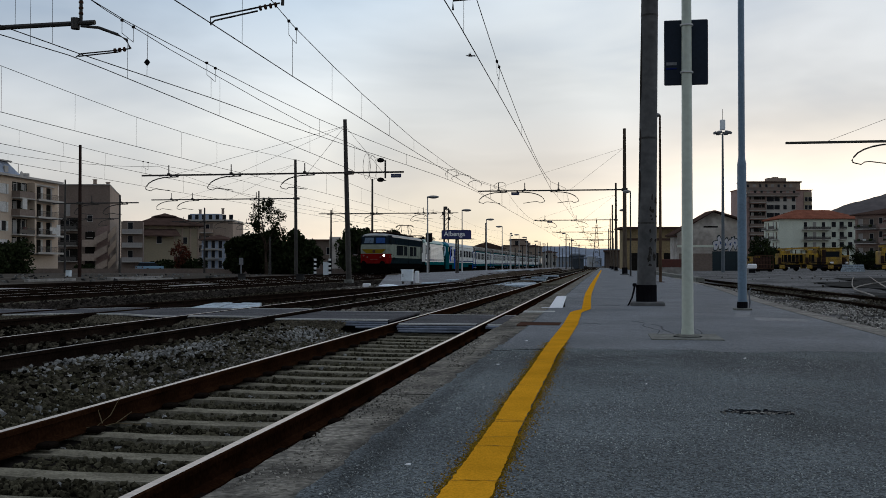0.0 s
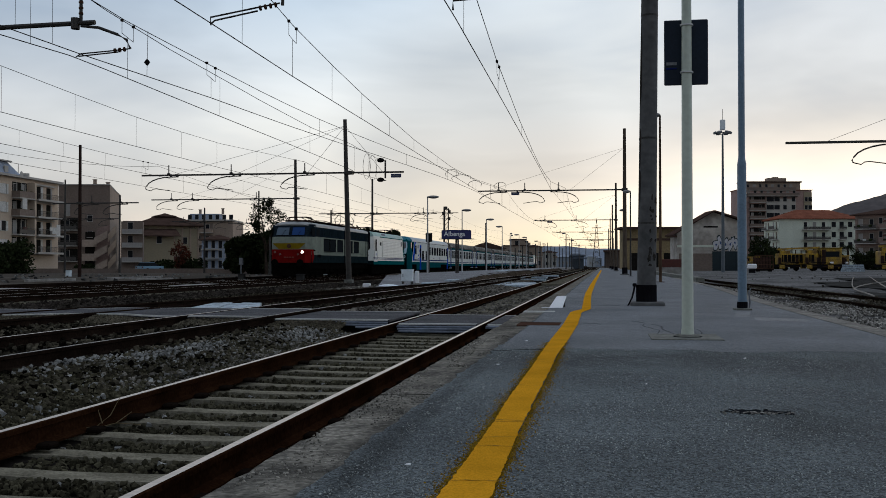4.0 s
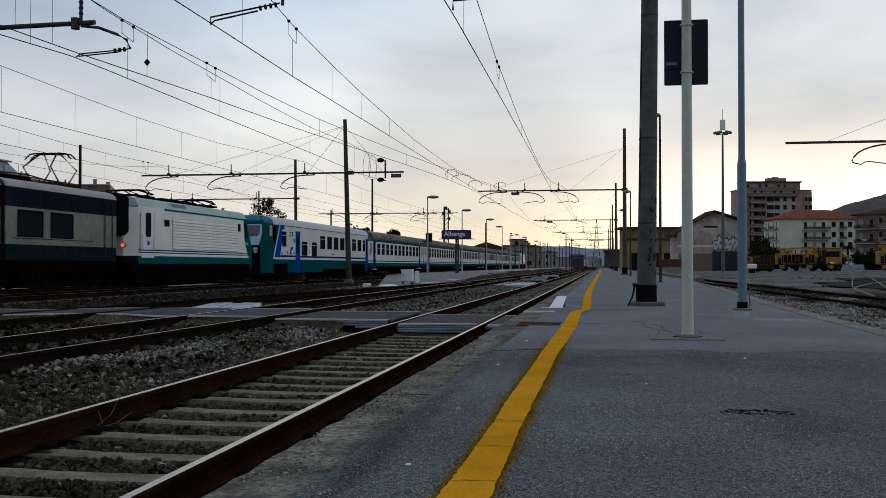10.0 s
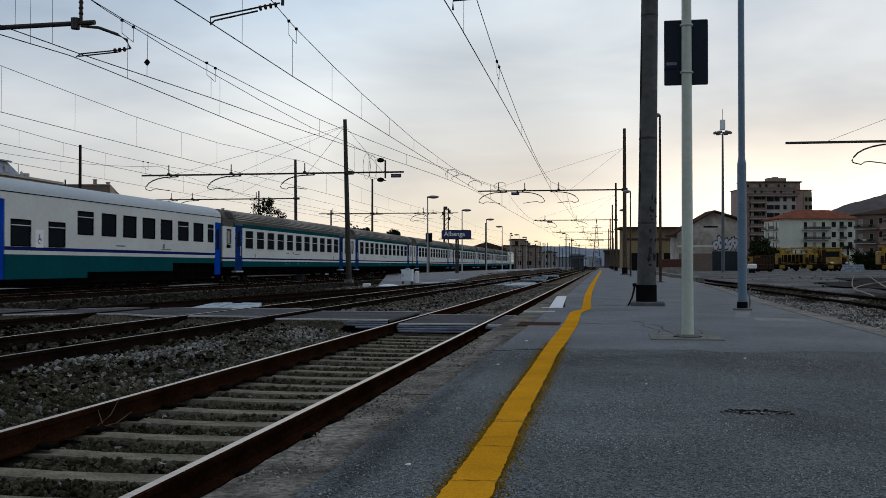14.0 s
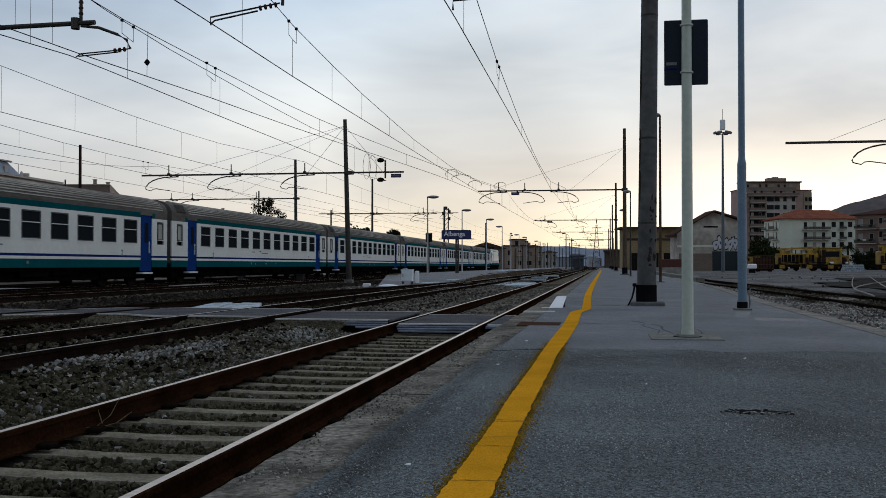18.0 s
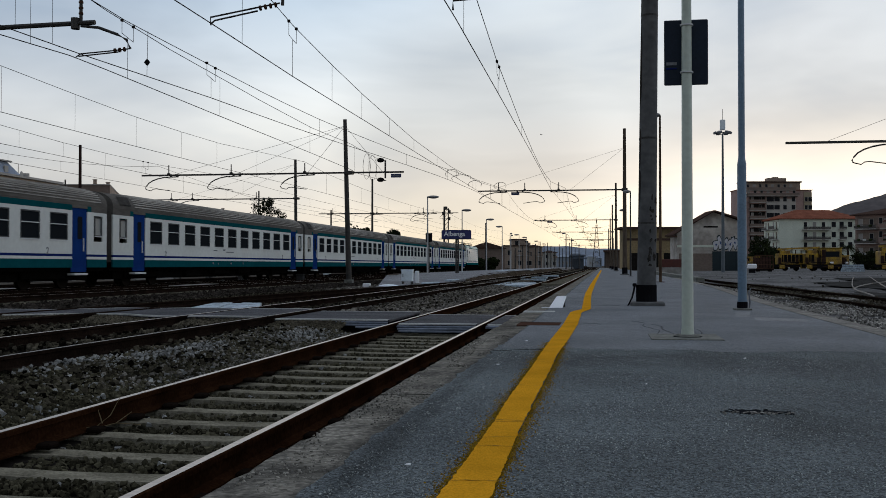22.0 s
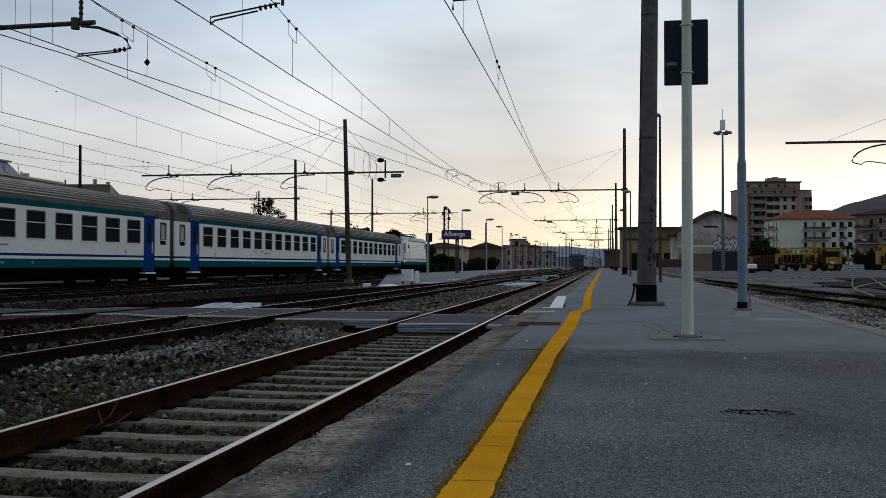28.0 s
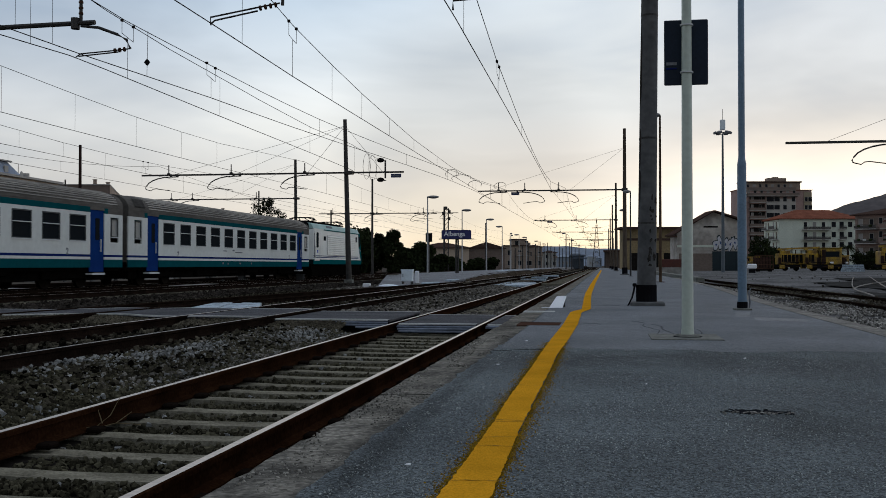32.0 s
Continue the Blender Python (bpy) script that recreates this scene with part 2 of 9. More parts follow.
M["sign_blue"] = material("blue_station_sign", (0.012, 0.018, 0.12), 0.4, var=0.1)
M["white"] = material("white_enamel", (0.82, 0.84, 0.87), 0.4, var=0.08)
M["cabinet"] = material("pale_grey_cabinet", (0.74, 0.83, 0.89), 0.5, var=0.12, scale=3.0)


def stained(m, places):
    """Old damp stains: (x, y, half-length across, half-length along, how dark), with uneven rims."""
    nt = m.node_tree
    N, L = nt.nodes.new, nt.links.new
    p = nt.nodes["Principled BSDF"]
    colour = p.inputs["Base Color"].links[0].from_socket
    tc = N("ShaderNodeTexCoord")
    nz = N("ShaderNodeTexNoise")
    nz.inputs["Scale"].default_value, nz.inputs["Detail"].default_value = 3.5, 5.0
    L(tc.outputs["Object"], nz.inputs["Vector"])
    for x, y, a, b, dark in places:
        mp = N("ShaderNodeMapping")
        mp.inputs["Location"].default_value = (-x / a, -y / b, 0.0)
        mp.inputs["Scale"].default_value = (1 / a, 1 / b, 0.0)
        L(tc.outputs["Object"], mp.inputs[0])
        ln = N("ShaderNodeVectorMath")
        ln.operation = "LENGTH"
        L(mp.outputs[0], ln.inputs[0])
        ad = N("ShaderNodeMath")
        ad.operation = "MULTIPLY_ADD"
        ad.inputs[1].default_value = 1.4
        L(nz.outputs["Fac"], ad.inputs[0]), L(ln.outputs["Value"], ad.inputs[2])
        mr = N("ShaderNodeMapRange")
        mr.interpolation_type = "SMOOTHSTEP"
        mr.inputs[1].default_value, mr.inputs[2].default_value = 0.9, 2.0
        mr.inputs[3].default_value, mr.inputs[4].default_value = 1.0 - dark, 1.0
        L(ad.outputs[0], mr.inputs[0])
        sc = N("ShaderNodeVectorMath")
        sc.operation = "SCALE"
        L(colour, sc.inputs[0]), L(mr.outputs[0], sc.inputs["Scale"])
        colour = sc.outputs[0]
    L(colour, p.inputs["Base Color"])


stained(M["asphalt"], [(0.85, 4.75, 0.32, 0.55, 0.40), (0.6, 7.7, 2.4, 0.75, 0.30), (-0.84, 4.6, 0.075, 3.2, 0.42), (-0.80, 3.4, 0.07, 0.5, 0.3), (1.3, 3.6, 0.5, 0.5, 0.15)])
stained(M["kerb"], [(-0.93, 4.4, 0.06, 1.0, 0.4), (-0.93, 6.8, 0.05, 1.0, 0.4), (-0.9, 9.5, 0.06, 1.5, 0.4), (-1.1, 11.8, 0.2, 0.6, 0.4)])

# ---- mesh building ----


class Mesh:
    """Vertices and faces of one part, gathered piece by piece."""

    def __init__(self):
        self.v, self.f, self.mi, self.k = [], [], [], 0

    def add(self, vs, fs):
        o = len(self.v)
        self.v.extend(vs)
        self.f.extend([tuple(i + o for i in f) for f in fs])
        self.mi.extend([self.k] * len(fs))
        return self

    def box(self, x0, x1, y0, y1, z0, z1, c=0.0):
        if c <= 0:
            vs = [(x, y, z) for z in (z0, z1) for y in (y0, y1) for x in (x0, x1)]
            return self.add(vs, [(0, 2, 3, 1), (4, 5, 7, 6), (0, 1, 5, 4), (1, 3, 7, 5), (3, 2, 6, 7), (2, 0, 4, 6)])
        bm = bmesh.new()
        r = bmesh.ops.create_cube(bm, size=1.0)
        for v in r["verts"]:
            v.co = Vector(((x0 + x1) / 2 + v.co.x * (x1 - x0), (y0 + y1) / 2 + v.co.y * (y1 - y0), (z0 + z1) / 2 + v.co.z * (z1 - z0)))
        bmesh.ops.bevel(bm, geom=bm.edges[:], offset=c, segments=1, affect="EDGES")
        bm.verts.index_update()
        self.add([tuple(v.co) for v in bm.verts], [tuple(v.index for v in f.verts) for f in bm.faces])
        bm.free()
        return self

    def tube(self, pts, r, n=6, r1=None, caps=True):
        """A round bar along points; r to r1."""
        pts = [Vector(p) for p in pts]
        r1 = r if r1 is None else r1
        vs, fs = [], []
        for i, p in enumerate(pts):
            d = (pts[min(i + 1, len(pts) - 1)] - pts[max(i - 1, 0)]).normalized()
            a = d.orthogonal().normalized() if abs(d.z) < 0.9 else Vector((1, 0, 0))
            a = (a - d * a.dot(d)).normalized()
            b = d.cross(a)
            q = r + (r1 - r) * i / max(1, len(pts) - 1)
            for k in range(n):
                t = 2 * math.pi * k / n
                vs.append(tuple(p + q * (math.cos(t) * a + math.sin(t) * b)))
        for i in range(len(pts) - 1):
            for k in range(n):
                fs.append((i * n + k, i * n + (k + 1) % n, (i + 1) * n + (k + 1) % n, (i + 1) * n + k))
        if caps:
            fs.append(tuple(range(n - 1, -1, -1)))
            fs.append(tuple((len(pts) - 1) * n + k for k in range(n)))
        return self.add(vs, fs)

    def sweep(self, prof, stations, closed=True, caps=True):
        """A profile carried through stations; each station maps (u, v) to a point."""
        n, vs, fs = len(prof), [], []
        for st in stations:
            vs.extend([tuple(st(u, v)) for u, v in prof])
        m = n if closed else n - 1
        for i in range(len(stations) - 1):
            for k in range(m):
                fs.append((i * n + k, i * n + (k + 1) % n, (i + 1) * n + (k + 1) % n, (i + 1) * n + k))
        if caps:
            fs.append(tuple(range(n - 1, -1, -1)))
            fs.append(tuple((len(stations) - 1) * n + k for k in range(n)))
        return self.add(vs, fs)

    def along_y(self, prof, y0, y1, caps=True):
        """Profile of (x, z) drawn out from y0 to y1."""
        return self.sweep(prof, [lambda u, v: (u, y0, v), lambda u, v: (u, y1, v)], caps=caps)

    def along_x(self, prof, x0, x1):
        return self.sweep(prof, [lambda u, v: (x0, u, v), lambda u, v: (x1, u, v)])

    def sphere(self, c, r, n=8, m=5, sq=(1, 1, 1)):
        vs = [(c[0], c[1], c[2] - r * sq[2])]
        for i in range(1, m):
            a = -math.pi / 2 + math.pi * i / m
            for k in range(n):
                t = 2 * math.pi * k / n
                vs.append((c[0] + r * sq[0] * math.cos(a) * math.cos(t), c[1] + r * sq[1] * math.cos(a) * math.sin(t), c[2] + r * sq[2] * math.sin(a)))
        vs.append((c[0], c[1], c[2] + r * sq[2]))
        fs = [(0, 1 + (k + 1) % n, 1 + k) for k in range(n)]
        for i in range(m - 2):
            for k in range(n):
                a, b = 1 + i * n + k, 1 + i * n + (k + 1) % n
                fs.append((a, b, b + n, a + n))
        e = len(vs) - 1
        fs.extend([(e, 1 + (m - 2) * n + k, 1 + (m - 2) * n + (k + 1) % n) for k in range(n)])
        return self.add(vs, fs)

    def data(self, name, mats, smooth=False):
        me = bpy.data.meshes.new(name)
        me.from_pydata(self.v, [], self.f)
        for m in mats if isinstance(mats, (list, tuple)) else [mats]:
            me.materials.append(m)
        if any(self.mi):
            me.polygons.foreach_set("material_index", self.mi)
        if smooth:
            me.polygons.foreach_set("use_smooth", [True] * len(me.polygons))
            me.set_sharp_from_angle(angle=radians(40))
        me.update()
        return me


def part(name, me, mats, parent, label="", smooth=False, m=None):
    ob = new(name, me.data(name, mats, smooth) if isinstance(me, Mesh) else me)
    ob.parent = parent
    if m is not None:
        ob.matrix_basis = m
    if label:
        tagged(ob, label)
    return ob


def thing(name, label, category, at=(0, 0, 0), group="", kind="", rz=0.0):
    ob = new(name)
    ob.matrix_basis = pose(*at, 0, 0, rz)
    return tagged(ob, label, category, group, kind)


def single(name, me, mats, label, category, at=(0, 0, 0), group="", kind="", smooth=False, rz=0.0):
    ob = new(name, me.data(name, mats, smooth))
    ob.matrix_basis = pose(*at, 0, 0, rz)
    return tagged(ob, label, category, group, kind)


RNG = np.random.default_rng(7)

# ---- plan, in metres: x across the tracks, y along them, z up from the first track's rail head ----
PLAT = 0.27                 # the near platform's top
EDGE = -1.225               # its edge beside the first track
T1, T2, T4, T5, T6 = -2.73, -6.45, -17.0, -20.8, -26.0
Z1, Z2, Z4, Z5 = 0.0, 0.10, 0.10, 0.10
FAR = 520.0


def t3_x(y):
    """The connecting track runs into the second one."""
    pts = [(-10, -12.2), (20, -10.0), (26, -9.55), (33, -8.95), (43, -8.0), (50, -7.3), (58, -6.7), (66, -6.46)]
    for (a, xa), (b, xb) in zip(pts, pts[1:]):
        if y <= b:
            return xa + (xb - xa) * (y - a) / (b - a)
    return pts[-1][1]


def ground_z(x, y):
    pts = [(-60, -0.02), (-30, -0.08), (-15, -0.1), (-8.3, -0.04), (-4.9, -0.04), (-4.0, -0.16), (-3.7, -0.195), (-1.8, -0.195), (EDGE, -0.2), (2.6, -0.05), (4.0, 0.05), (9.0, 0.05), (13.0, 0.12), (30, 0.15)]
    if x <= pts[0][0]:
        return pts[0][1]
    for (a, za), (b, zb) in zip(pts, pts[1:]):
        if x <= b:
            return za + (zb - za) * (x - a) / (b - a)
    return pts[-1][1]


def build_ground():
    xs = sorted(set([-2500, -900, -400, -200, -120, -80, -60] + [-60 + 1.5 * i for i in range(61)] + [EDGE, 33, 40, 60, 100, 200, 400, 900, 2500]))
    ys = sorted(set([-200, -60, -20] + [-12 + 1.5 * i for i in range(60)] + [80 + 6 * i for i in range(30)] + [270, 320, 400, 600, 900, 1500, 3000]))
    me = Mesh()
    vs = [(x, y, ground_z(x, y) - 0.03 + (0.05 * noise.noise(Vector((x * 0.7, y * 0.7, 0))) if abs(x) < 40 and y < 120 and not EDGE < x < 3.0 else 0)) for y in ys for x in xs]
    n = len(xs)
    fs, mi = [], []
    for j in range(len(ys) - 1):
        for i in range(n - 1):
            fs.append((j * n + i, j * n + i + 1, (j + 1) * n + i + 1, (j + 1) * n + i))
            cx = (xs[i] + xs[i + 1]) / 2
            mi.append(0 if -23 < cx < EDGE else (2 if 3 < cx < 60 else 1))
    me.v, me.f, me.mi = vs, fs, mi
    single("ground", me, [M["ballast_bed"], M["dirt"], M["yard"]], "dark ballast and bare earth of a railway yard", "ground", kind="structure", smooth=True)


build_ground()

RAIL = [(-0.065, -0.15), (0.065, -0.15), (0.065, -0.138), (0.012, -0.118), (0.010, -0.045), (0.034, -0.036), (0.035, -0.006), (0.024, 0.0), (-0.024, 0.0), (-0.035, -0.006), (-0.034, -0.036), (-0.010, -0.045), (-0.012, -0.118), (-0.065, -0.138)]


def rail_mesh(path):
    """path: points of the head's middle; the head's faces take the second material."""
    me = Mesh()
    st = []
    for x, y, z in path:
        st.append(lambda u, v, x=x, y=y, z=z: (x + u, y, z + v))
    me.sweep(RAIL, st)
    n = len(RAIL)
    for i in range(len(path) - 1):
        for k in (7,):
            me.mi[i * n + k] = 1
    return me


def sleeper_mesh():
    me = Mesh()
    prof = [(-0.14, -0.22), (0.14, -0.22), (0.10, 0.0), (-0.10, 0.0)]
    st = []
    for x, dz in ((-1.15, -0.02), (-1.13, 0.0), (-0.5, 0.0), (-0.3, -0.008), (0.3, -0.008), (0.5, 0.0), (1.13, 0.0), (1.15, -0.02)):
        st.append(lambda u, v, x=x, dz=dz: (x, u, v + (dz if v > -0.1 else 0)))
    return me.sweep(prof, st)


SLEEPER = sleeper_mesh().data("sleeper", M["sleeper"])
_c = Mesh()
for _s in (-1, 1):
    _c.box(_s * 0.115 - 0.05, _s * 0.115 + 0.05, -0.06, 0.06, -0.152, -0.115, 0.012)
CLIP = _c.data("rail_clip", M["clip"])


def track(label, xf, z, y0, y1, near, bright=True, step=0.6, near_head="rail_top", side="rail_sooty"):
    """A track whose middle is xf(y). near: up to where its sleepers are pieces of their own."""
    th = thing("railway_track", label, "railway track", kind="structure")
    ys = np.concatenate([np.arange(y0, min(90, y1), 3.0), np.arange(max(y0, min(90, y1)), y1 + 0.1, 30.0)])
    for s in (-1, 1):
        part("rail", rail_mesh([(xf(y) + s * 0.7525, y, z) for y in ys]), [M[side], (M[near_head] if s > 0 else M["rail_top"]) if bright else M["rail_dull"]], th)
    rest = Mesh()
    rng = np.random.default_rng(3)
    for y in np.arange(y0, min(y1, 260), step):
        dx, dy, r = rng.normal(0, 0.015), rng.normal(0, 0.012), rng.normal(0, 0.006)
        if y < near:
            part("sleeper", SLEEPER, None, th, m=pose(xf(y) + dx, y + dy, z - 0.165 + rng.normal(0, 0.006), 0, 0, math.degrees(r)))
            for s in (-1, 1):
                if y < near * 0.6:
                    part("rail_clip", CLIP, None, th, m=pose(xf(y) + s * 0.7525, y + dy, z))
        else:
            x = xf(y)
            rest.box(x - 1.15, x + 1.15, y - 0.12, y + 0.12, z - 0.35, z - 0.165)
    if rest.v:
        tagged(part("far_sleepers", rest, M["sleeper"], th), kind="stuff")
    return th


track("track with polished rails on concrete sleepers beside the platform", lambda y: T1, Z1, -8, FAR, 62, side="rail_side")
track("second track with polished rails on dark ballast", lambda y: T2, Z2, -8, FAR, 40, near_head="rail_mid")
track("connecting track with worn rails running into the next", t3_x, Z2 - 0.01, -8, 62, 30, False)
track("through track with polished rails", lambda y: T4, Z4, -8, FAR, 20)
track("through track under the passing train", lambda y: T5, Z5, -8, FAR, 20)
track("siding with rusty rails near the houses", lambda y: T6, Z5, -8, 300, 0, False)
track("yard siding with rusty rails in pale ballast", lambda y: max(5.3, 6.3 - max(0.0, y - 24.0) * 0.03), 0.15, -8, 200, 45, False)


# ---- near platform ----
def plat_right(y):
    pts = [(-8, 2.68), (10.5, 2.73), (16.0, 2.81), (18.7, 2.86), (24.5, 3.04), (35, 3.50), (64, 3.95), (300, 4.2)]
    for (a, xa), (b, xb) in zip(pts, pts[1:]):
        if y <= b:
            return xa + (xb - xa) * (y - a) / (b - a)
    return pts[-1][1]


def slab(me, y0, y1, xa, xb, z0, z1, n=20):
    """A level slab between two curved edges."""
    prev = None
    for i in range(n + 1):
        y = y0 + (y1 - y0) * i / n
        o = len(me.v)
        me.v.extend([(xa(y), y, z0), (xb(y), y, z0), (xb(y), y, z1), (xa(y), y, z1)])
        if prev is not None:
            p = prev
            for a, b in ((0, 1), (1, 2), (2, 3), (3, 0)):
                me.f.append((p + b, p + a, o + a, o + b))
                me.mi.append(me.k)
        else:
            me.f.append((o, o + 1, o + 2, o + 3)), me.mi.append(me.k)
        prev = o
    me.f.append((prev + 3, prev + 2, prev + 1, prev)), me.mi.append(me.k)


def build_platform():
    th = thing("platform", "grey asphalt station platform with a worn stone edge", "platform", kind="structure")
    me = Mesh()
    ragged = lambda y: EDGE + 0.305 + 0.035 * noise.noise(Vector((y * 1.1, 1, 0))) + 0.028 * noise.noise(Vector((y * 5.0, 2, 0))) + 0.018 * noise.noise(Vector((y * 17.0, 3, 0))) + 0.05 * min(1.0, max(0.0, (y - 6.0) / 4.0))
    slab(me, -8, 30.0, ragged, plat_right, -0.4, PLAT, 700)
    slab(me, 30.0, 300.0, lambda y: EDGE + 0.315, plat_right, -0.4, PLAT, 60)
    part("coarse_asphalt", me, M["asphalt"], th)
    # the finer surface begins along an uneven line
    me = Mesh()
    n = 70
    for i in range(n + 1):
        u = i / n
        x = ragged(8.6) + 0.03 + (plat_right(8.6) - 0.02 - ragged(8.6) - 0.03) * u
        y = 8.6 + 0.35 * noise.noise(Vector((x * 1.3, 4, 0))) + 0.12 * noise.noise(Vector((x * 6.0, 5, 0)))
        me.v.extend([(x, y, PLAT + 0.0015)] + [(ragged(q) + 0.03 + (plat_right(q) - 0.05 - ragged(q)) * u, q, PLAT + 0.0015) for q in (12, 16, 22, 40, 64, 120, 300)])
        if i:
            o = len(me.v) - 8
            for k in range(7):
                me.f.append((o - 8 + k, o + k, o + k + 1, o - 8 + k + 1)), me.mi.append(0)
    part("smooth_asphalt", me, M["asphalt_new"], th)
    rng = np.random.default_rng(11)
    y = -8.0
    while y < 150:
        ln = 1.5 if y < 80 else 10
        me = Mesh()
        j = rng.normal(0, 0.006)
        top = PLAT - 0.008 + rng.normal(0, 0.003)
        if y < 24:
            n = 14
            for i in range(n + 1):
                yy = y + 0.0015 + (ln - 0.003) * i / n
                chip = max(0.0, noise.noise(Vector((yy * 4.0, 5, 0)))) * 0.06 + 0.012 * noise.noise(Vector((yy * 17.0, 6, 0)))
                o = len(me.v)
                me.v.extend([(EDGE + j, yy, -0.25), (EDGE + j, yy, top - 0.05 - chip), (EDGE + j + 0.012 + chip, yy, top - 0.004), (EDGE + 0.16, yy, top + 0.004 * noise.noise(Vector((yy * 6.0, 8, 0)))), (EDGE + 0.42, yy, top)])
                if i:
                    for k in range(4):
                        me.f.append((o + k, o - 5 + k, o - 4 + k, o + 1 + k)), me.mi.append(0)
        else:
            me.box(EDGE + j, EDGE + 0.335, y + 0.006, y + ln - 0.006, -0.25, top, 0.02)
        part("edge_stone", me, M["kerb"], th)
        y += ln
    y = -8.0
    while y < 60:
        xa, xb = plat_right(y), plat_right(y + 2.0)
        part("edge_strip", Mesh().add([(xa + 0.03, y, -0.3), (xa + 0.41, y, -0.3), (xa + 0.40, y, PLAT - 0.03), (xa + 0.035, y, PLAT - 0.005), (xb + 0.03, y + 1.985, -0.3), (xb + 0.41, y + 1.985, -0.3), (xb + 0.40, y + 1.985, PLAT - 0.03), (xb + 0.035, y + 1.985, PLAT - 0.005)], [(0, 1, 2, 3), (7, 6, 5, 4), (1, 5, 6, 2), (2, 6, 7, 3), (3, 7, 4, 0)]), M["side_kerb"], th)
        y += 2.0
    # yellow safety line, with the jog in it
    pts = [(-8, -0.405, 0.078), (3.04, -0.414, 0.078), (3.6, -0.410, 0.072), (4.06, -0.414, 0.067), (4.5, -0.414, 0.066), (5.5, -0.420, 0.070), (7.0, -0.414, 0.067), (7.9, -0.420, 0.066), (9.7, -0.400, 0.083), (12.1, -0.378, 0.086), (15.2, -0.395, 0.085), (15.7, -0.34, 0.085), (16.3, -0.262, 0.070), (18.5, -0.285, 0.072), (21.2, -0.317, 0.075), (25.5, -0.353, 0.08), (42, -0.366, 0.085), (85, -0.31, 0.09), (150, -0.25, 0.1)]
    line = Mesh()
    py, pxx, pw = zip(*pts)
    ys = list(np.arange(-8, 2.0, 0.25)) + list(np.arange(2.0, 13.0, 0.022)) + list(np.arange(13.0, 27.0, 0.15)) + list(np.arange(27, 150, 4.0))
    for yy in ys:
        xx, w = float(np.interp(yy, py, pxx)), float(np.interp(yy, py, pw))
        e = [0.007 * noise.noise(Vector((yy * 5.0, k, 0))) + 0.006 * noise.noise(Vector((yy * 23.0, k, 4))) + 0.004 * noise.noise(Vector((yy * 60.0, k, 9))) for k in (3, 13)]
        line.v.extend([(xx - w + e[0], yy, PLAT + 0.008), (xx + w + e[1], yy, PLAT + 0.008)])
        n = len(line.v)
        if n > 2:
            line.f.append((n - 4, n - 3, n - 1, n - 2)), line.mi.append(0)
    part("yellow_safety_line", line, M["yellow"], th, "worn yellow painted safety line")
    wear = Mesh()
    for y, sh in ((3.25, 0.01), (3.9, -0.02), (4.08, 0.03), (4.5, 0.02), (4.56, -0.02), (5.9, -0.03), (6.9, 0.05), (7.35, 0.02), (7.5, -0.03), (8.3, 0.03), (9.6, 0.01), (10.9, -0.04), (12.3, 0.05), (13.2, 0.03)):
        p = [(-0.49 + 0.17 * k / 7, y + sh * k / 7 + 0.02 * noise.noise(Vector((k * 1.7, y, 0)))) for k in range(8)]
        for (xa, ya), (xb, yb) in zip(p, p[1:]):
            w = 0.002 + 0.006 * abs(noise.noise(Vector((xa * 30, y, 0))))
            wear.add([(xa, ya - w, PLAT + 0.010), (xb, yb - w, PLAT + 0.010), (xb, yb + w, PLAT + 0.010), (xa, ya + w, PLAT + 0.010)], [(0, 1, 2, 3)])
    tagged(part("paint_cracks", wear, M["yellow_dirty"], th, "cracks across the painted line"), kind="stuff")


build_platform()


